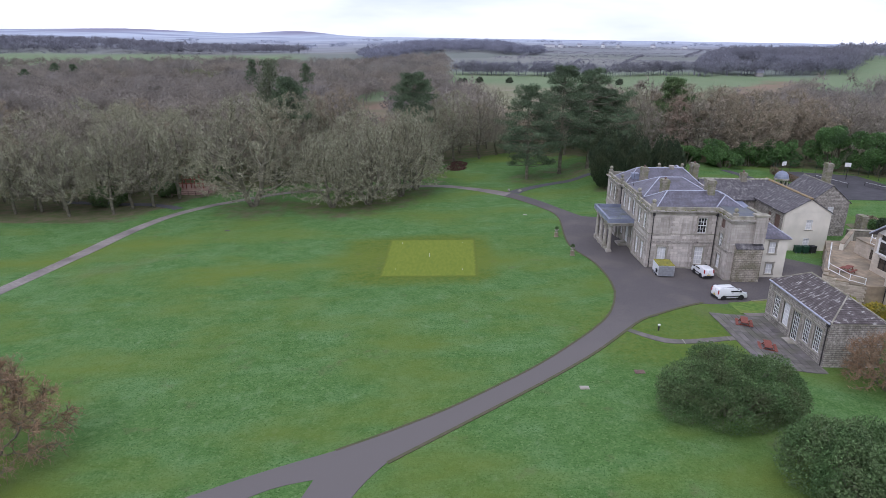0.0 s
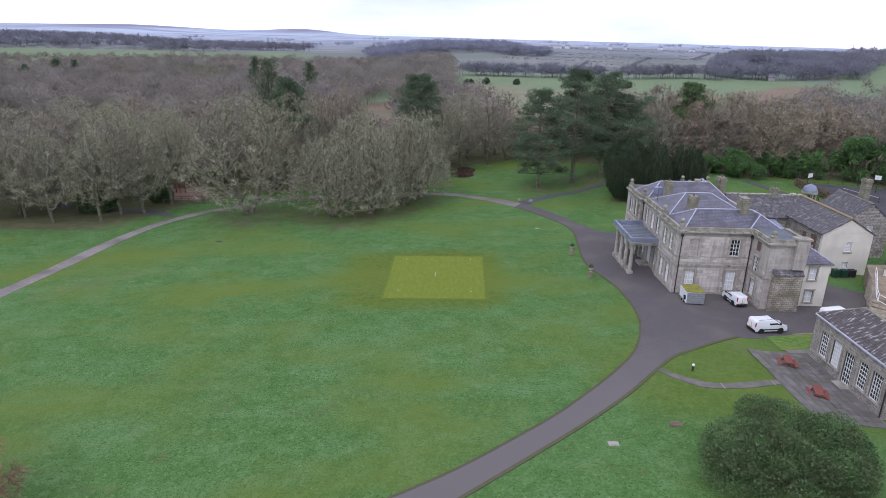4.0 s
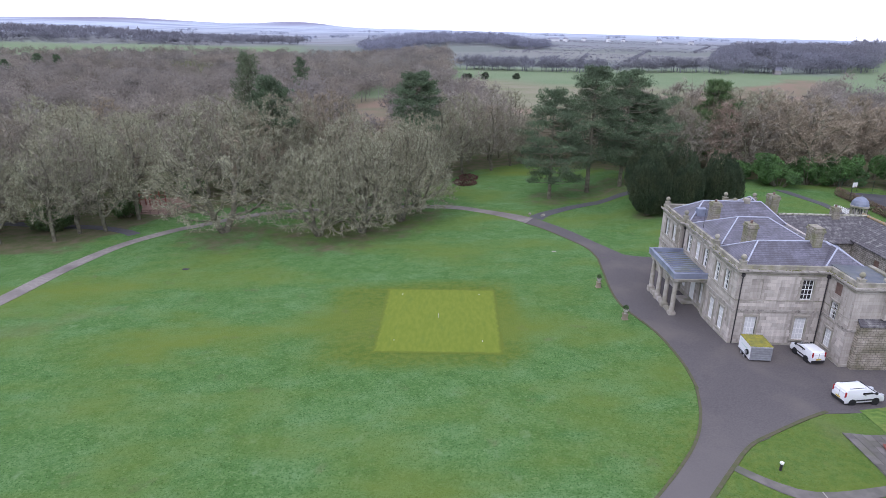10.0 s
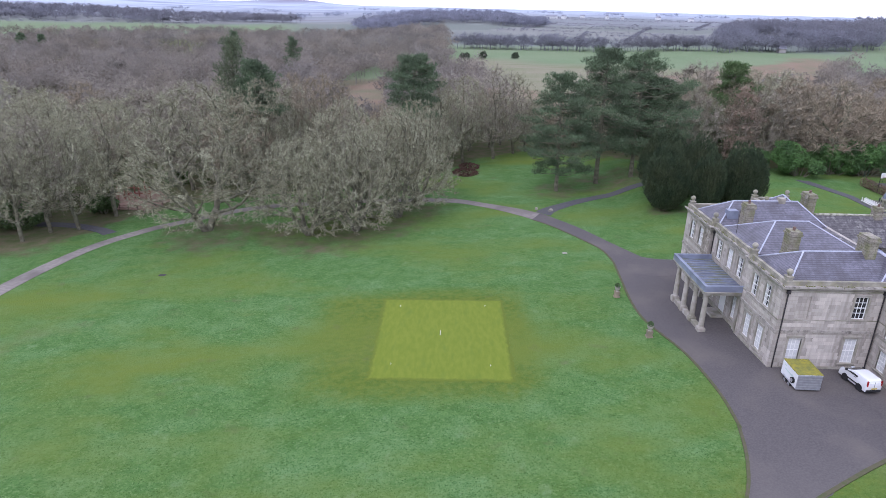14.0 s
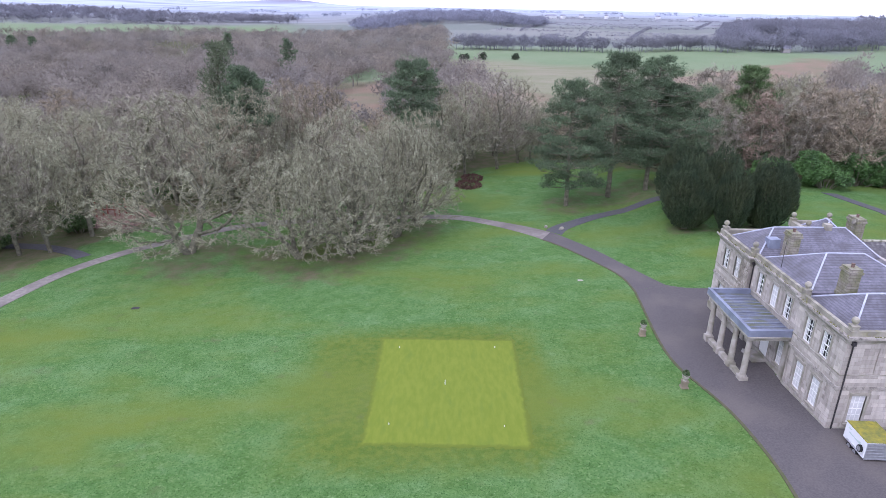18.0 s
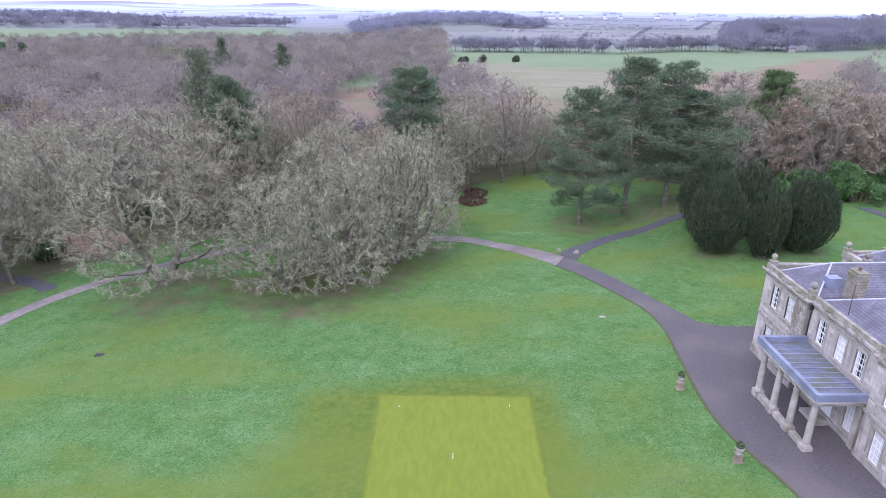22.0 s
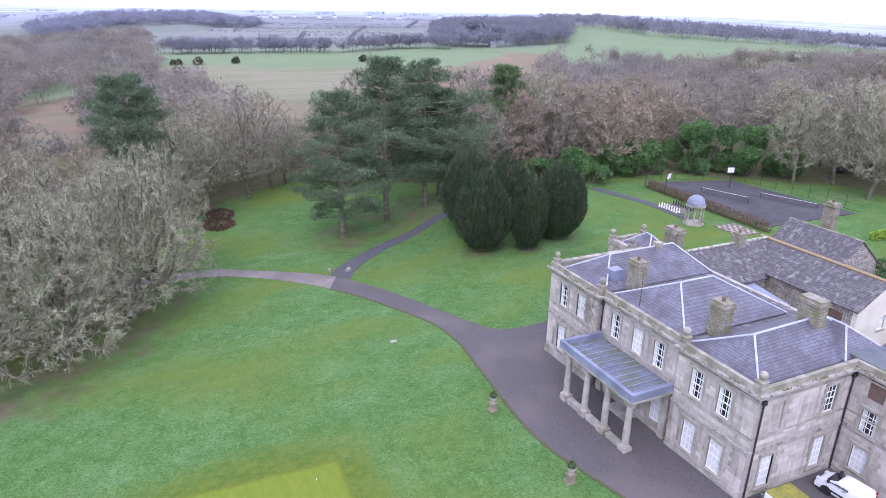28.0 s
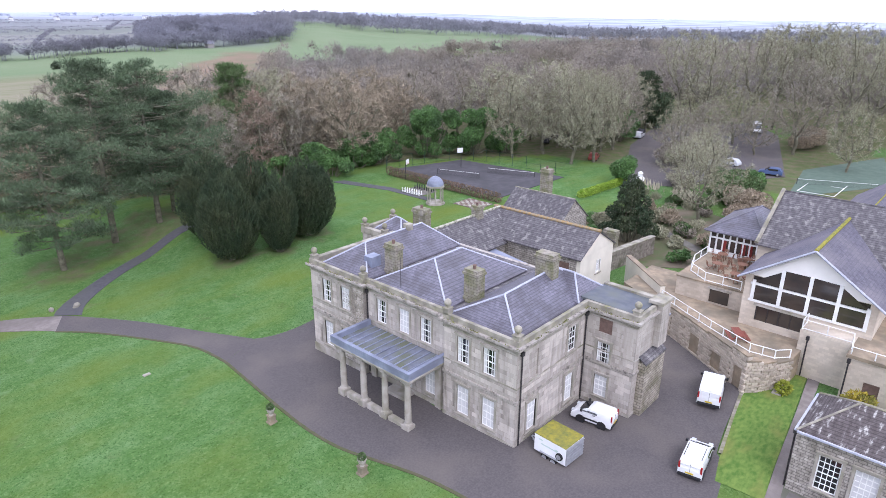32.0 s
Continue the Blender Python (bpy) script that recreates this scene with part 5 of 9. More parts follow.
CORNICEMOSS = mat("cornice_moss", (0.20, 0.20, 0.06), (0.13, 0.145, 0.05), 3.0, rough=1.0, island=0.4)
WINGROOF = mat("dark_sheet_roof", (0.085, 0.095, 0.115), (0.125, 0.135, 0.155), 1.5, (0.12, 0.13, 0.12), 0.6, rough=0.6)

# ---- the manor house ----
house = thing("manor_house", "grey limestone two-storey manor house with parapet and slate roofs", "house")
LO, UP = (0.75, 3.15), (5.1, 7.2)
lo = lambda cx, kind="blind", w=1.15: (cx, LO[0], LO[1], w, kind)
up = lambda cx, kind="half", w=1.15: (cx, UP[0], UP[1], w, kind)
walls(house, ASHLAR, [
    (0, 6.7, -90, 6.7, [lo(1.9), lo(4.3), up(1.9, "half"), up(4.3, "half")]),
    (0.4, 15.7, -90, 9.0, [lo(1.8), lo(7.2), (4.4, 0.1, 2.9, 1.6, "door"), up(1.8, "half"), up(4.4, "blind"), up(6.75, "half")]),
    (0, 22.7, -90, 7.0, [lo(2.2), lo(4.6), up(2.2, "half"), up(4.7, "blind")]),
    (0.5, 0, 0, 8.4, [lo(1.45), lo(6.45), up(1.45, "stone"), up(6.45, "dark")]),
    (8.9, 0, -90, 4.2, [(1.65, 0.9, 2.75, 1.1, "blind", 3, 4), (1.65, 3.85, 5.6, 1.1, "half", 3, 4), (1.65, 6.4, 8.0, 1.1, "board")]),
    (9.4, -4.2, 0, 3.8, []),
    (13.2, -3.7, 90, 25.9, []),
    (13.2, 22.7, 180, 12.7, [(3, 5.1, 7.2, 1.15, "dark"), (10.7, 5.1, 7.2, 1.15, "dark")]),
], -0.9, 8.05)
for y0 in (6.2, 15.7):
    part("return_wall", box_bm(0.002, 0.4, y0, y0 + 0.5, -0.9, 8.05), ASHLAR, house)
bm = box_bm(9.0, 13.3, 22.72, 26.0, -0.9, 8.0)
part("north_bay", bm, ASHLAR, house)


def band(name, out, z0, z1, depth, material):
    """A moulding along the outer walls that stands out by `out`, with mitred corners."""
    line = [(0.4 - 0.4, 22.7), (0, 15.7), (0.4, 15.7), (0.4, 6.7), (0, 6.7), (0, 0), (8.9, 0), (8.9, -4.2), (13.2, -4.2)]
    o = [(0 - out, 22.7 + out), (-out, 15.7 - out), (0.4 - out, 15.7 - out), (0.4 - out, 6.7 + out), (-out, 6.7 + out), (-out, -out), (8.9 - out, -out), (8.9 - out, -4.2 - out), (13.2 + out, -4.2 - out)]
    i = [(depth, 22.7 - depth), (depth, 15.7 + depth), (0.4 + depth, 15.7 + depth), (0.4 + depth, 6.7 - depth), (depth, 6.7 - depth), (depth, depth), (8.9 + depth, depth), (8.9 + depth, -4.2 + depth), (13.2 - depth, -4.2 + depth)]
    for k in range(len(o) - 1):
        b = bmesh.new()
        q = [o[k], o[k + 1], i[k + 1], i[k]]
        prism(b, q, z0, z1)
        bmesh.ops.recalc_face_normals(b, faces=b.faces[:])
        part(name, b, material, house)


band("plinth", 0.07, -0.8, 0.35, 0.0, TRIMSTONE)
band("string_course", 0.10, 3.75, 3.98, 0.0, STAINED)
band("sill_course", 0.05, 4.92, 5.0, 0.0, TRIMSTONE)
band("architrave_band", 0.05, 7.62, 7.76, 0.0, TRIMSTONE)
band("cornice", 0.32, 8.05, 8.22, 0.3, STAINED)
band("cornice_lower", 0.18, 7.9, 8.049, 0.0, TRIMSTONE)
band("parapet", 0.06, 8.221, 8.62, 0.24, LICHEN)
for x0, x1, y0, y1 in ((0, 13.3, 22.3, 22.8), (12.8, 13.3, -4.2, 0.8), (8.9, 13.4, 25.6, 26.1), (8.9, 9.4, 22.8, 25.6)):
    part("parapet", box_bm(x0, x1, y0, y1, 8.0, 8.64, bevel=0.02), LICHEN, house)
for x, y, z in ((0.3, 0.3, 8.66), (0.3, 22.4, 8.66), (0.35, 15.95, 8.66), (0.2, 6.5, 8.72), (9.3, -3.85, 8.62), (9.2, 25.8, 8.62), (9.2, 22.9, 8.62), (13.1, 25.8, 8.62)):
    finial(house, x, y, z - 0.16)
# gutters' floor and the roofs
part("lead_gutter", box_bm(0.45, 12.8, 0.45, 22.3, 7.9, 8.06), OLDSLATE, house)
hip_roof(house, 0.9, 12.7, 16.1, 22.0, 8.15, ((3.5, 19.2), (10.8, 19.4), 10.05), SLATE)
hip_roof(house, 1.2, 11.6, 7.5, 15.6, 8.2, ((4.7, 12.0), (8.1, 12.0), 10.1), SLATE)
hip_roof(house, 0.8, 12.7, 0.8, 7.0, 8.15, ((3.0, 3.5), (9.9, 3.7), 10.05), SLATE)
hip_roof(house, 9.6, 12.9, 21.0, 25.5, 8.1, ((11.2, 22.6), (11.3, 23.4), 9.7), SLATE)
part("wing_roof", slab_bm([(9.32, -3.78, 8.52), (12.8, -3.78, 8.42), (12.8, 0.9, 8.5), (9.32, 0.9, 8.6)], 0.2), WINGROOF, house, "dark blue-grey sheet roof over the wing")
hip_roof(house, 8.6, 12.75, 0.6, 6.2, 8.3, ((10.4, 2.2), (10.4, 4.2), 9.85), SLATE)
chimney(house, 3.5, 15.6, 8.1, 10.95, 0.9, 1.3, 1)
chimney(house, 3.8, 7.0, 8.1, 10.95, 0.95, 1.3, 1)
c3 = chimney(house, 8.8, 3.75, 9.0, 11.7, 0.9, 1.6, 0)
chimney(house, 13.75, 22.2, 0.0, 10.4, 0.9, 1.7, 1)
part("roof_vent", box_bm(8.6, 9.3, 19.0, 19.7, 9.6, 10.45, bevel=0.04), LICHEN, house)
bm = bmesh.new()
box(bm, 2.1, 3.2, 16.9, 17.8, 8.3, 9.55)
part("roof_dormer", bm, LEAD, house, "small lead-clad roof dormer")
bm = bmesh.new()
lathe(bm, [(0.05, 0), (0.27, 0.11), (0.30, 0.16)], 0, 0, 12)
part("satellite_dish", bm, LICHEN, house, "dull grey satellite dish on the chimney", at=Matrix.Translation((13.2, 21.6, 10.0)) @ Matrix.Rotation(radians(-80), 4, "Y"))
bm = bmesh.new()
tube(bm, (1.0, 12.2, 8.6), (1.0, 12.2, 11.2), 0.03, 0.015, 5)
part("aerial", bm, BLACKIRON, house)
for x, y in ((0.62, 15.55), (0.62, 6.85)):
    pipe(house, x - 0.30, y, 0.0, 7.7)
pipe(house, 0.35, -0.12, 0.0, 7.8)
pipe(house, 8.72, -0.12, 0.0, 7.8)
# chimney breast and buttress on the wing's end, in rubble with a weathered slate top
bm = bmesh.new()
prism(bm, [(9.7, -4.75), (13.1, -4.75), (13.1, -4.2), (9.7, -4.2)], -0.9, 4.6)
bm.verts.ensure_lookup_table()
part("buttress", bm, BUTTRESS, house, "coursed rubble buttress on the wing")
part("buttress_cap", slab_bm([(9.65, -4.82, 4.6), (13.15, -4.82, 4.6), (13.15, -4.19, 5.1), (9.65, -4.19, 5.1)], 0.14), OLDSLATE, house)
bm = bmesh.new()
box(bm, 11.7, 13.1, -4.7, -4.2, 5.2, 8.7)
part("chimney_breast", bm, ASHLAR, house)
part("breast_cap", box_bm(11.5, 13.3, -4.8, -3.6, 8.705, 8.95, bevel=0.03), LICHEN, house)
# moss and weeds that grow along the cornice
rg = np.random.default_rng(14)
for (ax, ay), (bx, by), n in (((-0.2, 22.8), (-0.2, 15.6), 260), ((0.2, 15.6), (0.2, 6.8), 300), ((-0.2, 6.7), (-0.2, -0.2), 260), ((0.0, -0.2), (8.8, -0.2), 420), ((8.7, -0.3), (8.7, -4.3), 160)):
    f = rg.uniform(0, 1, n)
    f = f[np.array([noise.noise((v * 9 + ax * 3, ay, 0.7)) > -0.1 for v in f])]
    base = np.c_[ax + (bx - ax) * f + rg.normal(0, 0.05, len(f)), ay + (by - ay) * f + rg.normal(0, 0.05, len(f)), np.full(len(f), 8.21)]
    way = rg.normal(0, 0.8, (len(f), 3)) + [0, 0, 0.6]
    tagged(part("cornice_moss", tri_mesh("cornice_moss", *shards(rg, base, way, rg.uniform(0.06, 0.17, len(f)), rg.uniform(0.06, 0.14, len(f))), CORNICEMOSS), None, house, "yellow-green moss along the cornice"), kind="stuff")
# portico
portico = part("portico", box_bm(-3.45, 0.39, 6.95, 15.3, 3.95, 4.28, bevel=0.02), TRIMSTONE, house, "stone entrance portico with four columns")
part("cornice", box_bm(-3.72, 0.38, 6.7, 15.55, 4.282, 4.42, bevel=0.03), TRIMSTONE, portico)
bm = bmesh.new()
for d in ((-3.7, -3.38, 6.72, 15.53, 4.42, 5.02), (-3.38, 0.36, 6.72, 7.04, 4.42, 5.02), (-3.38, 0.36, 15.21, 15.53, 4.42, 5.02)):
    box(bm, *d)
part("parapet", bm, LEAD, portico, "blue-grey lead upstand")
part("flat_roof", box_bm(-3.38, 0.36, 7.04, 15.21, 4.425, 4.56), OLDLEAD, portico, "dull grey lead flat roof with moss")
for k in range(11):
    y = 7.6 + k * 0.7
    part("lead_roll", box_bm(-3.36, 0.3, y - 0.04, y + 0.04, 4.56, 4.63), LEAD, portico)
for y in (7.45, 9.92, 12.38, 14.85):
    bm = bmesh.new()
    box(bm, -3.47, -2.73, y - 0.37, y + 0.37, -0.5, 0.22)
    lathe(bm, [(0.34, 0.22), (0.34, 0.32), (0.27, 0.38), (0.27, 1.3), (0.22, 3.62), (0.25, 3.66), (0.25, 3.72), (0.32, 3.82)], -3.1, y, 14)
    box(bm, -3.44, -2.76, y - 0.34, y + 0.34, 3.82, 3.952)
    part("column", bm, TRIMSTONE, portico, "plain stone column")
for y in (8.68, 11.15, 13.6):
    part("step", box_bm(-3.35, -2.85, y - 0.72, y + 0.72, -0.5, 0.14, bevel=0.02), TRIMSTONE, portico)
for y in (7.45, 14.85):
    part("pilaster", box_bm(0.12, 0.42, y - 0.3, y + 0.3, -0.5, 3.95), TRIMSTONE, portico)
part("doorstep", box_bm(-0.9, 0.5, 10.2, 12.4, -0.6, 0.12, bevel=0.02), TRIMSTONE, portico)
# leafless creeper on the north bay
rg = np.random.default_rng(8)
n = 420
base = np.c_[rg.uniform(-0.06, -0.02, n), rg.normal(16.6, 0.9, n).clip(15.8, 19.2), rg.uniform(4.0, 7.9, n)]
way = np.c_[rg.normal(0, 0.03, n), rg.normal(0, 0.5, n), rg.normal(0.3, 0.5, n)]
a, b, c = shards(rg, base, way, rg.uniform(0.3, 0.9, n), rg.uniform(0.02, 0.04, n))
part("bare_creeper", tri_mesh("bare_creeper", a, b, c, TWIG_B), None, house, "leafless creeper on the wall")


# ---- cream annex behind the wing ----
annex = thing("cream_annex", "cream rendered two-storey annex with hipped slate roof", "building")
walls(annex, RENDERWALL, [
    (13.3, -2.9, 0, 3.8, [(1.9, 0.6, 2.0, 0.9, "blind", 2, 2), (1.9, 3.4, 4.9, 0.9, "blind", 2, 2)]),
    (17.1, -2.5, 90, 6.5, []),
    (17.1, 4.4, 180, 3.8, []),
], -0.6, 5.5, 0.4)
hip_roof(annex, 13.25, 17.35, -3.2, 4.7, 5.5, ((15.1, -0.8), (15.1, 2.4), 7.0), SLATE)

# ---- service range behind the house ----
service = thing("service_range", "old rubble stone service range with slate roof and cream gable", "building")
walls(service, RUBBLE, [
    (22.5, 21.55, -90, 12.6, [(2.5, 3.0, 4.9, 1.2, "board"), (6.0, 0.6, 2.4, 1.1, "dark", 2, 2), (11.0, 3.0, 5.0, 1.5, "board"), (8.6, 3.2, 4.8, 1.0, "board")]),
    (29.2, 8.95, 90, 12.6, []),
], -0.6, 5.8)
def gable_wall(parent, x0, x1, y, z_eave, z_ridge, material, holes=(), thick=0.45, facing=-1, z0=-0.6, name="gable_wall"):
    """A wall across x with a pointed top; facing -1 looks to -y."""
    part(name, wall_bm(x1 - x0, z0, z_eave, thick, [(h[0] - h[3] / 2, h[0] + h[3] / 2, h[1], h[2]) for h in holes]), material, parent, at=along(x0, y, 0, 0) if facing < 0 else along(x1, y, 0, 180))
    xm = (x0 + x1) / 2
    y2 = y + thick if facing < 0 else y - thick
    b = faces_bm([(x0, y, z_eave), (x1, y, z_eave), (xm, y, z_ridge), (x0, y2, z_eave), (x1, y2, z_eave), (xm, y2, z_ridge)],
                 [(0, 1, 2), (5, 4, 3), (0, 3, 4, 1), (1, 4, 5, 2), (2, 5, 3, 0)])
    bmesh.ops.recalc_face_normals(b, faces=b.faces[:])
    part("gable_top", b, material, parent)
    for h in holes:
        window(parent, along(x0, y, 0, 0) if facing < 0 else along(x1, y, 0, 180), h[0], h[1], h[2], h[3], "blind", 2, 3, surround=False)


gable_wall(service, 22.5, 29.2, 8.5, 5.8, 7.8, RENDERWALL, [(3.7, 3.3, 4.7, 0.8), (3.7, 0.5, 1.9, 0.8)])
gable_wall(service, 22.5, 29.2, 22, 5.8, 7.8, RUBBLE, facing=1)
ORANGE_LICHEN = mat("orange_lichen_ridge", (0.33, 0.22, 0.09), (0.26, 0.23, 0.17), 3.0, rough=0.95)
hip_roof(service, 22.2, 29.5, 8.35, 22.1, 5.75, ((25.85, 8.35), (25.85, 22.1), 7.95), OLDSLATE, rolls=False, roll_mat=ORANGE_LICHEN, ridge_r=0.2)
PALELICHEN = mat("pale_mossy_ridge", (0.42, 0.41, 0.33), (0.17, 0.17, 0.12), 2.4, rough=0.95, bump=0.6, lo=0.42, hi=0.6)
link = thing("link_range", "old stone range with weathered slate roof joined to the house", "building")
walls(link, RUBBLE, [(13.3, 18.0, 0, 9.2, [(2.5, 0.6, 2.4, 1.0, "dark", 2, 2), (5.5, 0.2, 2.2, 1.0, "door")]), (22.5, 24.6, 180, 8.2, [])], -0.6, 5.4)
hip_roof(link, 14.3, 25.9, 17.6, 25.0, 5.4, ((14.3, 21.3), (25.9, 21.3), 8.0), OLDSLATE, rolls=False, roll_mat=PALELICHEN, ridge_r=0.16)
part("link_wall", box_bm(17.0, 20.2, 13.6, 18.0, -0.5, 4.6), RENDERWALL, link, "cream rendered lobby")
part("lobby_roof", slab_bm([(16.8, 13.4, 4.62), (20.4, 13.4, 4.62), (20.4, 18.05, 5.2), (16.8, 18.05, 5.2)], 0.15), LEAD, link)
chimney(link, 21.5, 21.2, 7.6, 9.2, 0.8, 1.0, 1)
cottage = thing("old_cottage", "old stone cottage with lichened slate roof and tall chimney", "building")
walls(cottage, RUBBLE, [(30.2, 24.05, -90, 7.6, []), (36.4, 16.45, 90, 7.6, [])], -0.6, 5.6)
gable_wall(cottage, 30.2, 36.4, 16, 5.6, 8.2, RUBBLE, [(3.4, 3.6, 4.8, 0.8)])
gable_wall(cottage, 30.2, 36.4, 24.5, 5.6, 8.2, RUBBLE, facing=1)
hip_roof(cottage, 29.9, 36.7, 15.9, 24.6, 5.5, ((33.3, 15.9), (33.3, 24.6), 8.3), OLDSLATE, rolls=False, roll_mat=LICHEN)
chimney(cottage, 35.2, 21.3, 6.2, 10.9, 0.9, 1.3, 1)
chimney(cottage, 36.6, 12.6, 0.0, 4.6, 0.9, 1.6, 0)


# ---- ashlar blocks on the manor's fronts ----
def ashlar(x, y, deg, length, holes, seed, budget):
    """Courses of separate blocks, a little proud of the wall, cut round the openings; blocks over the budget are joined."""
    r = random.Random(seed)
    at = along(x, y, 0, deg)
    z, rest = 0.36, bmesh.new()
    while z < 7.5:
        h = 0.355
        if not (3.42 < z < 3.98 or 4.86 < z < 5.0):
            u = 0.03
            while u < length - 0.15:
                w = min(r.choice((0.55, 0.7, 0.85, 1.0)), length - 0.03 - u)
                clear = all(u + w < c - ww / 2 - 0.17 or u > c + ww / 2 + 0.17 or z + h < h0 - 0.15 or z > h1 + 0.27 for c, h0, h1, ww in holes)
                if clear and w > 0.2:
                    out = r.choice((0.006, 0.009, 0.013))
                    if budget[0] > 0:
                        budget[0] -= 1
                        key = (round(w, 2), out)
                        if key not in block_meshes:
                            me = bpy.data.meshes.new("block")
                            bb = box_bm(0.011, w - 0.011, -out, 0.03, 0.010, h - 0.010)
                            bb.to_mesh(me)
                            bb.free()
                            block_meshes[key] = me
                        part("ashlar_block", block_meshes[key], BLOCK, house, at=at @ Matrix.Translation((u, 0, z)))
                    else:
                        box(rest, u + 0.011, u + w - 0.011, -out, 0.03, z + 0.010, z + h - 0.010)
                u += w
        z += h + 0.002
    if rest.verts:
        tagged(part("stone_facing", rest, BLOCK, house, at=at), kind="stuff")
    else:
        rest.free()


block_meshes = {}
left = [300]
W_ = 1.15
ashlar(0, 6.7, -90, 6.7, [(c, a, b, W_) for c in (1.9, 4.3) for a, b in (LO, UP)], 1, left)
ashlar(0.5, 0, 0, 8.3, [(c, a, b, W_) for c in (1.45, 6.45) for a, b in (LO, UP)], 2, left)
ashlar(0.4, 15.7, -90, 9.0, [(1.8, *LO, W_), (7.2, *LO, W_), (4.4, 0.1, 2.9, 1.6), (1.8, *UP, W_), (4.4, *UP, W_), (6.75, *UP, W_), (4.5, 3.6, 5.0, 8.8)], 3, left)
ashlar(0, 22.7, -90, 7.0, [(c, a, b, W_) for c in (2.2, 4.65) for a, b in (LO, UP)], 4, left)
ashlar(8.9, 0, -90, 4.2, [(1.65, 0.9, 2.75, 1.1), (1.65, 3.85, 5.6, 1.1), (1.65, 6.4, 8.0, 1.1)], 5, left)


# ---- garden hall beside the drive ----
hall = thing("garden_hall", "single-storey rubble stone garden hall with tall white sash windows", "building")
tall = lambda cx: (cx, 0.95, 3.45, 1.3, "dark", 4, 6)
HALLSLATE = mat("streaked_old_slate", (0.088, 0.073, 0.072), (0.150, 0.130, 0.128), 2.6, (0.46, 0.445, 0.42), 2.6, rough=0.85, bump=0.5, stretch=(0.55, 1.5, 0.55), lo3=0.57, hi3=0.68)
add_courses(HALLSLATE, 0.13, 0.36, 0.022, 0.6)
HX0, HX1, HY0, HY1, HE = 8.8, 14.2, -27.0, -15.4, 4.5
walls(hall, RUBBLE, [
    (HX0, HY1, -90, HY1 - HY0, [tall(2.1), (4.1, 0.95, 3.45, 1.3, "blind", 4, 6), (6.1, 0.25, 3.3, 1.35, "dark", 4, 6), tall(8.1), tall(10.0)]),
    (HX0 + 0.5, HY0, 0, HX1 - HX0 - 0.5, []),
    (HX1, HY0 + 0.5, 90, HY1 - HY0 - 1.0, []),
    (HX1, HY1, 180, HX1 - HX0 - 0.5, [(1.6, 1.0, 3.2, 1.2, "dark", 4, 6), (3.5, 1.0, 3.2, 1.2, "blind", 4, 6)]),
], -0.6, HE)
part("eaves_course", box_bm(HX0 - 0.06, HX1 + 0.06, HY0 - 0.06, HY1 + 0.06, HE + 0.002, HE + 0.10), LICHEN, hall)
hip_roof(hall, HX0 - 0.05, HX1 + 0.05, HY0 - 0.05, HY1 + 0.05, HE + 0.14, ((11.5, -24.4), (11.5, -18.0), 6.4), HALLSLATE, roll_mat=LICHEN)
part("gutter", box_bm(HX0 - 0.20, HX0 - 0.065, HY0, HY1, HE - 0.02, HE + 0.10), LEADROLL, hall, "pale eaves gutter")
part("gutter", box_bm(HX0, HX1, HY1 + 0.065, HY1 + 0.20, HE - 0.02, HE + 0.10), LEADROLL, hall, "pale eaves gutter")
pipe(hall, HX0 - 0.10, HY0 + 0.25, 0, HE)
pipe(hall, HX0 + 0.2, HY1 + 0.12, 0, HE)
part("doorstep", box_bm(8.0, HX0, -22.3, -20.8, -0.2, 0.2, bevel=0.02), TRIMSTONE, hall)

PATIOFLAG = mat("patio_flag", (0.135, 0.122, 0.120), (0.185, 0.168, 0.162), 1.6, (0.12, 0.115, 0.09), 0.5, rough=0.9, bump=0.25, coords="World", rand=0.16)
# patio of concrete flags, laid one by one
patio = tagged(part("patio", ribbon_bm([(2.3, -28.5), (2.3, -22), (2.5, -16.0)], [(8.76, -28.3), (8.76, -22), (8.76, -14.9)], 0.05, 8), PAVING), "grey concrete flagged patio beside the hall", "patio", kind="structure")
r5 = random.Random(17)
flag = {}
for i in range(8):
    for j in range(16):
        w, d = 0.765, 0.78
        k = r5.randrange(3)
        if k not in flag:
            me = bpy.data.meshes.new("flagstone")
            b = box_bm(-w / 2 + 0.014, w / 2 - 0.014, -d / 2 + 0.014, d / 2 - 0.014, -0.03, 0.03 + 0.006 * k)
            b.to_mesh(me)
            b.free()
            me.materials.append(PATIOFLAG)
            flag[k] = me
        x, y = 2.72 + i * 0.775, -28.0 + j * 0.79
        fall = math.degrees(math.atan((height(x + 0.4, y) - height(x - 0.4, y)) / 0.8))
        part("flagstone", flag[k], None, patio, at=pose(x, y, height(x, y) + 0.055, r5.uniform(-0.5, 0.5), -fall, r5.uniform(-0.8, 0.8)))
foot_path = tagged(part("patio_path", ribbon_bm([(-7.8, -19.5), (-6.3, -21.2), (-4.6, -22.5), (-3.0, -22.9), (-0.1, -22.6), (2.9, -21.8)], [(-8.1, -20.3), (-6.6, -22.1), (-5.0, -23.5), (-3.3, -23.8), (-0.6, -23.7), (2.6, -22.7)], 0.05, 3), PAVING), "narrow grey concrete path to the patio", "path", kind="structure")
for x, y in ((-3.2, -23.35), (1.6, -22.7)):
    part("path_joint", box_bm(x - 0.03, x + 0.03, y - 0.5, y + 0.5, height(x, y) + 0.02, height(x, y) + 0.062), TRIMSTONE, foot_path)
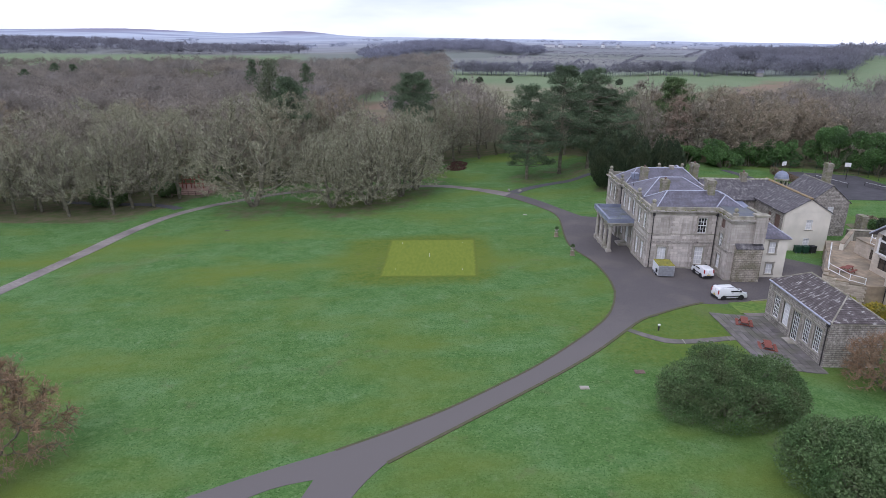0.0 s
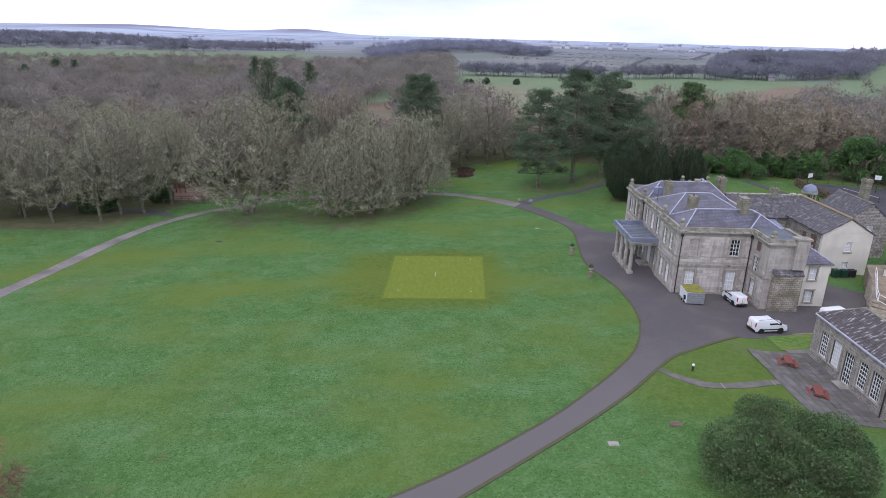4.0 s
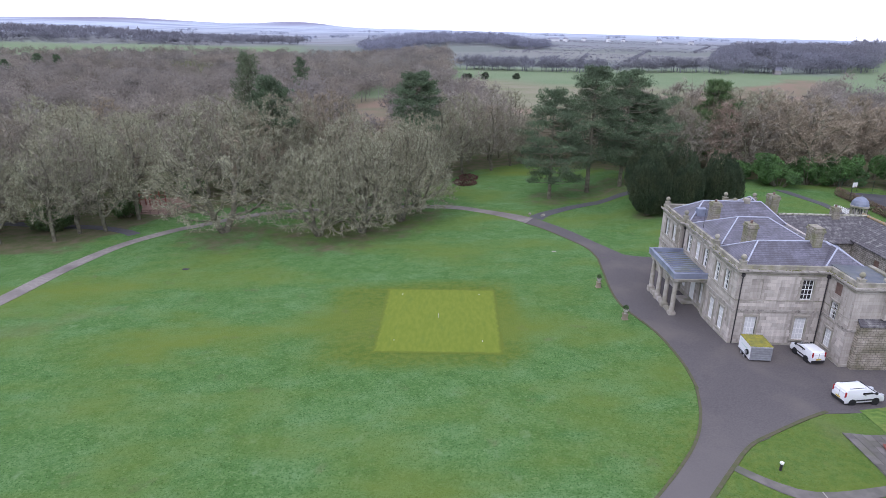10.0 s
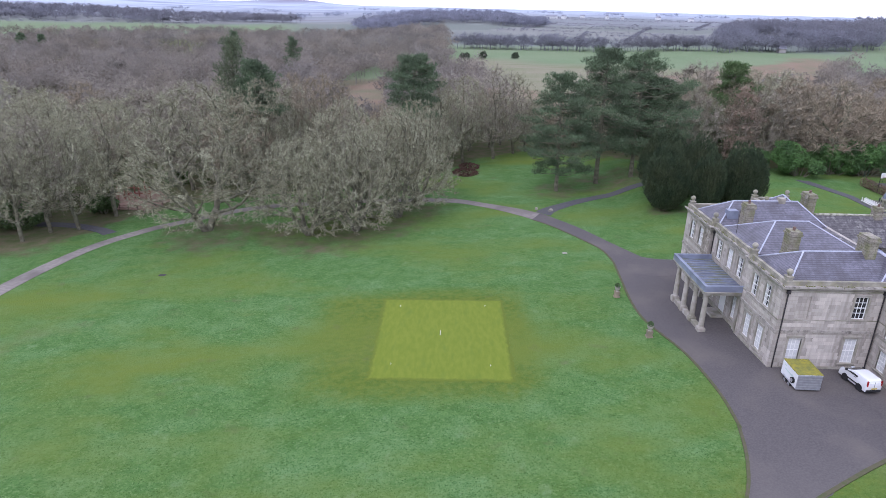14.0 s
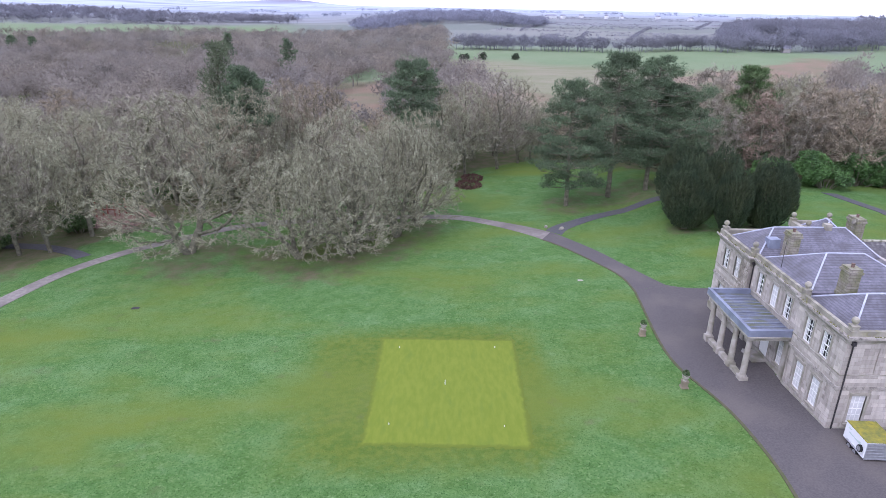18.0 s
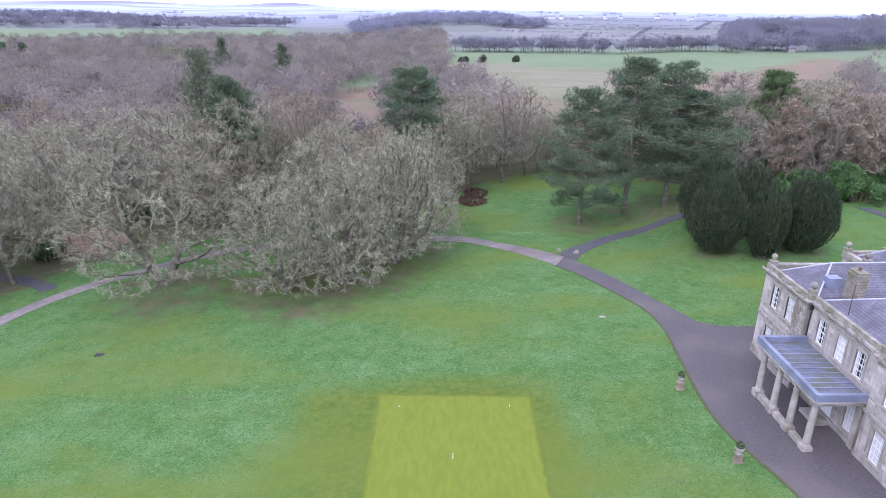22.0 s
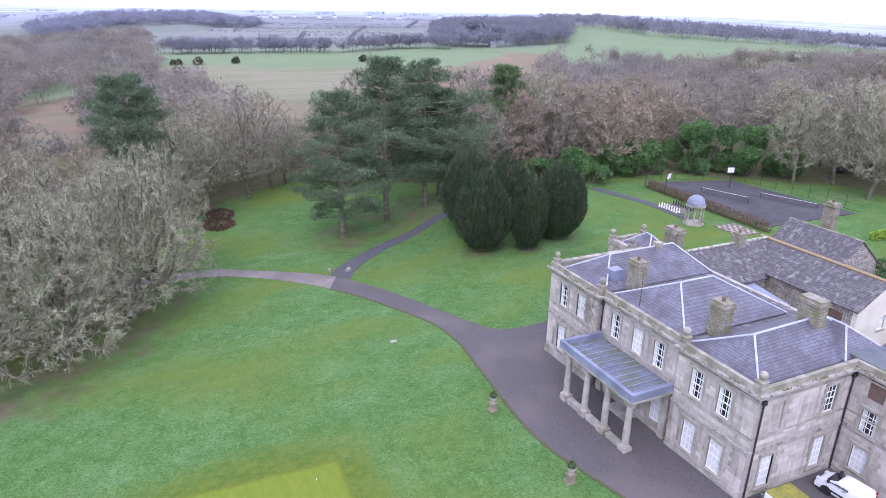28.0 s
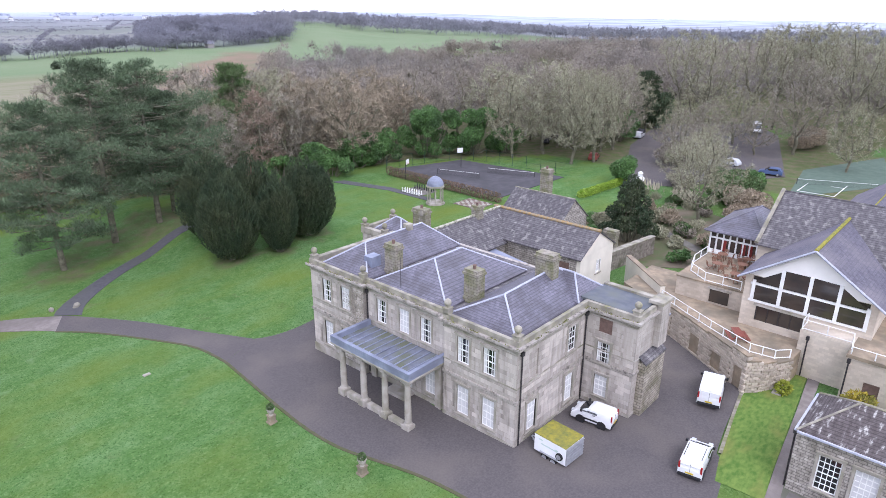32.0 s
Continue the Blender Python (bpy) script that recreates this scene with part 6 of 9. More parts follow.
tagged(part("side_path", ribbon_bm([(6.6, -14.8), (9, -14.5), (12, -14.15), (18.5, -13.5), (26.4, -12.6)], [(6.9, -15.6), (9.0, -15.32), (13, -14.95), (19.5, -14.2), (27.0, -13.5)], 0.075, 3), TRACK), "stone flagged path between lawn strip and hall", "path", kind="structure")
LAWNSTRIP = mat("lush_lawn", (0.075, 0.150, 0.026), (0.150, 0.225, 0.048), 2.6, (0.195, 0.205, 0.055), 0.45, rough=1.0, bump=0.5, bump_scale=9, coords="World", stretch=(0.7, 1.3, 1), lo3=0.5, hi3=0.75)
tagged(part("lawn_strip", ribbon_bm([(6.2, -11.85), (9.4, -11.05), (14.55, -10.12), (19.4, -9.4)], [(6.4, -14.95), (9.0, -14.45), (14, -13.9), (26.2, -12.55)], 0.045, 6), LAWNSTRIP), "bright green strip of lawn beside the yard", "lawn", kind="structure")
# kerb stones between yard and strip
kerb = tagged(part("yard_kerb", ribbon_bm([(9.35, -10.9), (14.5, -9.97), (18.7, -9.25)], [(9.4, -11.15), (14.55, -10.2), (18.8, -9.5)], 0.10, 1), CHIMSTONE), "low rough stone kerb", "kerb", kind="structure")

# ---- terrace with its retaining wall ----
TERR = [(24.6, 0.6), (22.9, -2.4), (18.5, -9.5), (22.2, -11.8), (27.0, -12.0), (34, -12), (34, 6.0), (27.5, 6.0)]
bm = bmesh.new()
prism(bm, TERR, -0.5, 2.45)
bmesh.ops.recalc_face_normals(bm, faces=bm.faces[:])
SANDPAVE = mat("sandstone_paving", (0.27, 0.212, 0.148), (0.37, 0.296, 0.208), 1.6, (0.20, 0.170, 0.125), 0.5, rough=0.9, bump=0.2, coords="World")
terrace = tagged(part("terrace", bm, SANDPAVE), "buff paved terrace behind a curved rubble wall", "terrace", kind="structure")
bm = bmesh.new()
CREAMBLOCK = mat("pale_block_wall", (0.60, 0.525, 0.43), (0.68, 0.605, 0.505), 1.2, (0.48, 0.415, 0.335), 0.3, rough=0.9, bump=0.15)
add_courses(CREAMBLOCK, 0.225, 0.45, 0.008, 0.85)
terrace_wall = tagged(new("terrace_wall"), "curved pale rubble stone retaining wall with openings", "retaining wall", kind="structure")
stone_rng = random.Random(3)
stone_meshes = []
for k in range(8):
    b = bmesh.new()
    w, h = 0.48, 0.26
    box(b, -w / 2 + 0.015, w / 2 - 0.015, -0.12, 0.12, 0.012, h - 0.012)
    for v in b.verts:
        v.co += Vector((stone_rng.uniform(-0.02, 0.02), stone_rng.uniform(-0.03, 0.03), stone_rng.uniform(-0.015, 0.015)))
    me = bpy.data.meshes.new("stone")
    b.to_mesh(me)
    b.free()
    me.materials.append(RUBBLEPALE)
    stone_meshes.append(me)
wall_line = [(24.5, 0.7), (23.9, -0.8), (22.85, -2.5), (21.0, -5.3), (19.3, -8.0), (18.4, -9.4), (19.2, -10.2), (20.6, -11.0), (22.1, -11.8)]
tops = [2.9, 2.95, 3.0, 3.15, 3.35, 3.45, 2.9, 2.6, 2.4]
for i in range(len(wall_line) - 1):
    (ax, ay), (bx, by) = wall_line[i], wall_line[i + 1]
    L = math.dist((ax, ay), (bx, by))
    deg = math.degrees(math.atan2(by - ay, bx - ax))
    top = min(tops[i], tops[i + 1])
    holes = {2: [(1.0, 2.3, 0.2, 1.9)], 3: [(0.6, 1.9, 0.2, 1.8)], 4: [(0.3, 1.3, 0.0, 2.0)]}.get(i, [])
    core = part("wall_core", wall_bm(L, -0.5, top, 0.5, holes), RUBBLEPALE, terrace_wall, at=along(ax, ay, 0, deg))
    for h in holes:
        part("door", box_bm(h[0], h[1], 0.3, 0.36, h[2], h[3]), DARKWOOD, terrace_wall, "brown door in the wall", at=along(ax, ay, 0, deg))
    part("coping", box_bm(-0.05, L + 0.05, -0.1, 0.55, top, top + 0.14, bevel=0.02), SANDPAVE, terrace_wall, "flat sandstone coping", at=along(ax, ay, 0, deg))
    nrow = int((top + 0.1) / 0.26)
    for j in range(nrow):
        x = (j % 2) * 0.24
        while x < L - 0.1:
            zc = 0.26 * j - 0.02
            if not any(h[0] - 0.2 < x + 0.12 < h[1] + 0.2 and h[2] - 0.2 < zc < h[3] for h in holes):
                part("stone", stone_meshes[stone_rng.randrange(8)], None, terrace_wall, at=along(ax, ay, 0, deg) @ Matrix.Translation((x + 0.2, 0.02, zc)))
            x += 0.48


def railing(points, z, h=0.95, name="terrace_railing", step=1.5):
    """White tube railing along a line."""
    rail = thing(name, "white painted tube railing on the terrace edge", "railing", group="terrace railings")
    for k, ((ax, ay, az), (bx, by, bz)) in enumerate(zip(points, points[1:])):
        n = max(1, round(math.dist((ax, ay), (bx, by)) / step))
        for j in range(n + (k == len(points) - 2)):
            f = j / n
            x, y, zz = ax + (bx - ax) * f, ay + (by - ay) * f, z + az + (bz - az) * f
            b = bmesh.new()
            tube(b, (x, y, zz), (x, y, zz + h), 0.045, 0.045, 6)
            part("post", b, WHITEPAINT, rail)
        for dz in (h, h * 0.12):
            b = bmesh.new()
            tube(b, (ax, ay, z + az + dz), (bx, by, z + bz + dz), 0.04, 0.04, 6)
            part("rail", b, WHITEPAINT, rail)
    return rail


railing([(25.2, 0.9, 0.1), (24.2, -0.8, 0.15), (23.1, -2.5, 0.2), (21.3, -5.3, 0.35), (19.6, -8.0, 0.55), (18.9, -9.3, 0.6), (20.7, -10.8, -0.2), (22.1, -11.6, -0.4)], 2.95, 0.8)

# ---- the modern hall with the glazed gable ----
club = thing("modern_hall", "modern pale stone hall with slate roofs and a white glazed gable", "building")
DARKGLASS = mat("dark_glazing", (0.035, 0.030, 0.028), (0.06, 0.045, 0.035), 0.7, rough=0.08, spec=0.9)
gx0, gya, gyb, ze, za = 26.1, -6.1, -16.3, 7.35, 10.75
ymid = (gya + gyb) / 2
walls(club, CREAMBLOCK, [
    (gx0, gya, -90, 10.2, [(3.2, 3.15, 4.55, 3.9, "none"), (5.1, 5.0, 7.3, 9.0, "none")]),
    (26.6, gyb, 0, 12, []), (38.5, gya, 180, 11.9, []),
], -0.5, ze, 0.5)
bm = faces_bm([(gx0 + 0.02, gya, ze), (gx0 + 0.02, gyb, ze), (gx0 + 0.02, ymid, za), (gx0 + 0.5, gya, ze), (gx0 + 0.5, gyb, ze), (gx0 + 0.5, ymid, za)], [(0, 1, 2), (5, 4, 3), (0, 3, 4, 1), (1, 4, 5, 2), (2, 5, 3, 0)])
bmesh.ops.recalc_face_normals(bm, faces=bm.faces[:])
part("gable_board", bm, mat("cream_board", (0.78, 0.76, 0.73), (0.82, 0.80, 0.77), 1.5, rough=0.7), club, "white boarded gable")
# the glazing: two rows of panes between white bars, the upper ones cut to the slope
part("glass_back", box_bm(gx0 + 0.28, gx0 + 0.32, gyb + 0.55, gya - 0.55, 5.0, 7.3), DARKGLASS, club)
slope = (za - ze) / (gya - ymid)
for k in range(4):
    y0, y1 = gyb + 0.75 + k * 2.2, gyb + 0.75 + (k + 1) * 2.2 - 0.25
    top = lambda y: min(8.35, ze + slope * (5.1 - abs(y - ymid)) - 1.05)
    b = faces_bm([(gx0 - 0.02, y0, 6.75), (gx0 - 0.02, y1, 6.75), (gx0 - 0.02, y1, max(6.8, top(y1))), (gx0 - 0.02, y0, max(6.8, top(y0))),
                  (gx0 + 0.04, y0, 6.75), (gx0 + 0.04, y1, 6.75), (gx0 + 0.04, y1, max(6.8, top(y1))), (gx0 + 0.04, y0, max(6.8, top(y0)))],
                 [(0, 1, 2, 3), (7, 6, 5, 4), (0, 4, 5, 1), (1, 5, 6, 2), (2, 6, 7, 3), (3, 7, 4, 0)])
    bmesh.ops.recalc_face_normals(b, faces=b.faces[:])
    part("upper_pane", b, DARKGLASS, club)
    part("lower_pane", box_bm(gx0 - 0.02, gx0 + 0.04, y0, y1, 5.1, 6.5), DARKGLASS, club)
for k in range(5):
    y = gyb + 0.62 + k * 2.2
    part("mullion", box_bm(gx0 - 0.12, gx0 + 0.1, y - 0.14, y + 0.14, 4.9, 6.9 + (1.45 if 0 < k < 4 else 0)), WHITEPAINT, club, "white mullion")
for z in (4.9, 6.5):
    part("transom", box_bm(gx0 - 0.10, gx0 + 0.1, gyb + 0.5, gya - 0.5, z, z + 0.18), WHITEPAINT, club, "white transom")
win_lo = part("long_window", box_bm(gx0 + 0.1, gx0 + 0.2, gya - 5.15, gya - 1.25, 3.15, 4.55), DARKGLASS, club, "long dark metal window")
for k in range(5):
    part("mullion", box_bm(gx0 + 0.04, gx0 + 0.1, gya - 5.15 + k * 0.95, gya - 5.09 + k * 0.95, 3.15, 4.55), BLACKIRON, win_lo)
part("lintel", box_bm(gx0 - 0.08, gx0 + 0.05, gya - 5.35, gya - 1.05, 4.56, 4.78), TRIMSTONE, club)
MODSLATE = mat("modern_slate", (0.105, 0.098, 0.125), (0.150, 0.142, 0.172), 3.0, (0.18, 0.165, 0.185), 0.3, rough=0.75, bump=0.2)
add_courses(MODSLATE, 0.16, 0.3, 0.015, 0.75)
MOSS = mat("moss", (0.30, 0.26, 0.04), (0.16, 0.17, 0.05), 3.0, rough=1.0, bump=0.5)
for s in (1, -1):
    y_e = ymid + s * (5.1 + 0.55)
    z_e = za - slope * 5.65
    part("roof_slope", slab_bm([(gx0 - 0.6, ymid, za + 0.12), (gx0 - 0.6, y_e, z_e + 0.12), (36.5, y_e, z_e + 0.12), (38.3, ymid, za + 0.12)][::s], 0.16), MODSLATE, club)
    b = bmesh.new()
    tube(b, (gx0 - 0.62, ymid, za + 0.1), (gx0 - 0.62, y_e, z_e + 0.1), 0.10, 0.10, 6)
    part("barge_board", b, LEADROLL, club)
roll(club, (gx0 - 0.6, ymid, za + 0.16), (38.3, ymid, za + 0.16), 0.16, "mossy_ridge", MOSS)
hip_roof(club, 32.6, 46.0, -26, -4.6, 8.0, ((38.9, -26), (38.9, -4.6), 12.1), OLDSLATE, rolls=False, roll_mat=OLDSLATE)
walls(club, CREAMBLOCK, [(33.0, -4.8, -90, 21, []), (45.6, -26, 90, 21.2, [])], -0.5, 8.0)
b = faces_bm([(33, -4.8, 8), (45.6, -4.8, 8), (38.9, -4.8, 12), (33, -5.2, 8), (45.6, -5.2, 8), (38.9, -5.2, 12), (33, -4.8, 2), (45.6, -4.8, 2), (33, -5.2, 2), (45.6, -5.2, 2)],
             [(0, 2, 1), (3, 4, 5), (0, 3, 5, 2), (1, 2, 5, 4), (6, 0, 1, 7), (8, 9, 4, 3)])
bmesh.ops.recalc_face_normals(b, faces=b.faces[:])
part("gable_end", b, RUBBLE, club)
roll(club, (32.6, -4.7, 8.15), (38.9, -4.7, 12.25), 0.2, "coping", LICHEN)
for x, y in ((44.0, -12.0),):
    b = bmesh.new()
    lathe(b, [(0.16, 0), (0.16, 1.1), (0.34, 1.15), (0.34, 1.3), (0.1, 1.45)], x, y, 10, 8.8)
    part("roof_cowl", b, WHITEPAINT, club, "white roof ventilator")
hip_roof(club, 46, 66, -16, -7, 6.5, ((46, -11.5), (66, -11.5), 9.8), MODSLATE, rolls=False, roll_mat=MOSS)
walls(club, CREAMBLOCK, [(46.2, -15.6, 0, 19.4, []), (65.8, -7.4, 180, 19.6, [])], -0.4, 6.5)
# sun room over the bastion
part("bastion", box_bm(28.4, 37.0, -5.6, 0.9, 2.46, 4.4), CREAMBLOCK, club, "pale block bastion under the upper terrace")
part("upper_terrace_floor", box_bm(28.3, 37.0, -5.55, 0.95, 4.4, 4.55), SANDPAVE, club)
sun_room = part("sun_room", box_bm(36.8, 45.0, -4.5, 1.2, 4.56, 5.0), WHITEPAINT, club, "white glazed sun room")
part("glass", box_bm(36.9, 44.9, -4.4, 1.1, 5.0, 6.9), DARKGLASS, sun_room)
for k in range(9):
    y = -4.45 + k * 0.69
    part("mullion", box_bm(36.74, 36.9, y - 0.07, y + 0.07, 4.56, 6.95), WHITEPAINT, sun_room)
part("fascia", box_bm(36.7, 45.1, -4.6, 1.3, 6.9, 7.1), WHITEPAINT, sun_room)
part("transom", box_bm(36.76, 36.9, -4.4, 1.15, 6.25, 6.40), WHITEPAINT, sun_room)
for y in (-3.4, -2.7, -0.7):
    part("red_door", box_bm(36.80, 36.88, y + 0.02, y + 0.5, 4.75, 6.2), mat("red_door_paint", (0.20, 0.03, 0.025), (0.16, 0.025, 0.02), 2.0, rough=0.4), sun_room, "dark red glazed door")
part("sill_board", box_bm(36.72, 36.9, -4.5, 1.2, 4.56, 4.75), WHITEPAINT, sun_room)
hip_roof(club, 36.4, 45.4, -4.5, 1.7, 7.1, ((40.6, -1.8), (43.0, -1.9), 9.0), SLATE, roll_mat=SLATE)
part("bastion_window", box_bm(28.3, 28.42, -4.3, -2.5, 2.7, 4.0), DARKGLASS, club)
part("window_lintel", box_bm(28.25, 28.42, -4.5, -2.3, 4.0, 4.2), TRIMSTONE, club)
railing([(36.0, 0.9, 0), (32.5, 0.9, 0), (30.0, 0.2, 0), (28.5, -1.8, 0), (28.5, -5.2, 0)], 4.55, 0.9)
# balcony and the lower block to the south
part("balcony", box_bm(24.4, 26.08, -15.4, -11.5, -0.4, 4.3), CREAMBLOCK, club, "pale block balcony pier")
railing([(26.0, -11.6, 0), (24.5, -11.6, 0), (24.5, -15.3, 0), (22.6, -15.6, -0.3), (22.6, -22, -0.3)], 4.3, 0.9)
walls(club, CREAMBLOCK, [(22.5, -15.4, -90, 9, [(2.0, 0.3, 2.3, 1.1, "board"), (5.6, 1.7, 2.6, 3.2, "dark", 4, 1)])], -0.4, 4.0, 0.4)
part("lower_block_roof", box_bm(22.4, 33, -24.4, -15.35, 4.0, 4.28), SANDPAVE, club, "paved roof terrace")
for y in (-11.9, -15.3):
    pipe(club, 24.25 if y > -12 else 22.35, y - 0.3, 0.2, 3.9)
REDWOOD = mat("red_stained_wood", (0.185, 0.058, 0.042), (0.245, 0.082, 0.058), 4.0, rough=0.7, stretch=(1, 6, 1))


# ---- picnic tables ----
def picnic_table(at, label="red-brown stained wooden picnic table with benches", material=None):
    m = material or REDWOOD
    t = thing("picnic_table", label, "picnic table", at, "picnic tables")
    for k in range(5):
        part("top_board", box_bm(-0.9, 0.9, -0.36 + k * 0.146, -0.225 + k * 0.146, 0.71, 0.75), m, t)
    for s in (-1, 1):
        for k in range(2):
            y = s * 0.72 + (k - 0.5) * 0.15
            part("bench_board", box_bm(-0.9, 0.9, y - 0.065, y + 0.065, 0.41, 0.45), m, t)
        x = s * 0.6
        for e in (-1, 1):
            b = bmesh.new()
            tube(b, (x, e * 0.70, 0.0), (x, e * 0.22, 0.71), 0.05, 0.05, 4)
            part("leg", b, m, t)
        part("cross_beam", box_bm(x - 0.03, x + 0.03, -0.78, 0.78, 0.33, 0.41), m, t)
    return t


table = picnic_table(pose(5.2, -18.2, 0.19, 0, 0, 70))
copy_thing(table, pose(5.0, -23.9, 0.19, 0, 0, 70))
copy_thing(table, pose(22.6, -7.2, 2.46, 0, 0, 35))
TEAK = mat("teak", (0.17, 0.085, 0.055), (0.24, 0.13, 0.085), 4.0, rough=0.75, stretch=(1, 5, 1))


def cafe_table(at):
    t = thing("cafe_table", "round brown wooden cafe table on the terrace", "table", at, "terrace tables")
    b = bmesh.new()
    lathe(b, [(0.50, 0.70), (0.52, 0.72), (0.50, 0.74)], 0, 0, 16)
    part("tabletop", b, TEAK, t)
    for k in range(4):
        b = bmesh.new()
        q = 0.785 + 1.571 * k
        tube(b, (0.40 * math.cos(q), 0.40 * math.sin(q), 0), (0.22 * math.cos(q), 0.22 * math.sin(q), 0.70), 0.03, 0.03, 5)
        part("leg", b, TEAK, t)
    return t


def cafe_chair(at):
    c = thing("cafe_chair", "brown slatted wooden folding chair on the terrace", "chair", at, "terrace chairs")
    part("seat", box_bm(-0.22, 0.22, -0.22, 0.22, 0.42, 0.46, bevel=0.01), TEAK, c)
    for k in range(4):
        part("back_slat", box_bm(-0.21, 0.21, 0.20 + 0.02 * k, 0.23 + 0.02 * k, 0.52 + 0.11 * k, 0.60 + 0.11 * k), TEAK, c)
    for sx in (-1, 1):
        b = bmesh.new()
        tube(b, (sx * 0.20, -0.22, 0), (sx * 0.20, 0.22, 0.46), 0.02, 0.02, 5)
        tube(b, (sx * 0.20, 0.22, 0.46), (sx * 0.20, 0.29, 0.96), 0.02, 0.02, 5)
        part("side_frame", b, TEAK, c)
        b = bmesh.new()
        tube(b, (sx * 0.18, 0.24, 0), (sx * 0.18, -0.20, 0.44), 0.02, 0.02, 5)
        part("leg", b, TEAK, c)
    return c


cafe, seat_ = None, None
for x, y, turn in ((33.6, -3.6, 10), (32.2, -1.6, 40), (35.2, -1.0, 0), (35.4, -3.4, 70), (30.6, -3.9, 25)):
    cafe = cafe_table(pose(x, y, 4.56)) if cafe is None else copy_thing(cafe, pose(x, y, 4.56)) or cafe
    for k in range(4):
        q = radians(turn + 90 * k)
        m = pose(x + 0.82 * math.cos(q), y + 0.82 * math.sin(q), 4.56, 0, 0, turn + 90 * k - 90)
        seat_ = cafe_chair(m) if seat_ is None else copy_thing(seat_, m) or seat_
copy_thing(table, pose(29.0, -19.0, 4.29, 0, 0, 20))

# ---- vans and trailer ----
VANWHITE = mat("white_van_paint", (0.78, 0.79, 0.80), (0.74, 0.75, 0.76), 0.7, rough=0.25, spec=0.5)
BLACKPLASTIC = mat("black_plastic", (0.02, 0.02, 0.022), (0.03, 0.03, 0.032), 4.0, rough=0.55)
TYRE = mat("tyre_rubber", (0.015, 0.015, 0.016), (0.025, 0.025, 0.026), 6.0, rough=0.9)
RIM = mat("wheel_rim", (0.45, 0.46, 0.48), (0.36, 0.37, 0.39), 3.0, rough=0.4, metal=0.6)
REDLAMP = mat("red_lamp", (0.35, 0.02, 0.02), (0.25, 0.015, 0.015), 3.0, rough=0.3)
HEADLAMP = mat("head_lamp", (0.55, 0.57, 0.6), (0.45, 0.47, 0.5), 3.0, rough=0.2)
PLATE_Y, PLATE_W = mat("yellow_plate", (0.6, 0.45, 0.05), (0.55, 0.42, 0.05), 3.0, rough=0.5), mat("white_plate", (0.7, 0.7, 0.68), (0.65, 0.65, 0.63), 3.0, rough=0.5)


def wheel(parent, x, y, r, w=0.19):
    b = bmesh.new()
    lathe(b, [(r * 0.72, -w / 2), (r * 0.95, -w / 2), (r, -w * 0.3), (r, w * 0.3), (r * 0.95, w / 2), (r * 0.72, w / 2)], 0, 0, 16)
    at = Matrix.Translation((x, y, r)) @ Matrix.Rotation(radians(90), 4, "X")
    t = part("wheel", b, TYRE, parent, "black tyre on a silver rim", at=at)
    b = bmesh.new()
    lathe(b, [(r * 0.70, -w * 0.52), (r * 0.66, -w * 0.55), (r * 0.2, -w * 0.45), (r * 0.2, w * 0.45), (r * 0.66, w * 0.55), (r * 0.70, w * 0.52)], 0, 0, 12)
    part("rim", b, RIM, t)


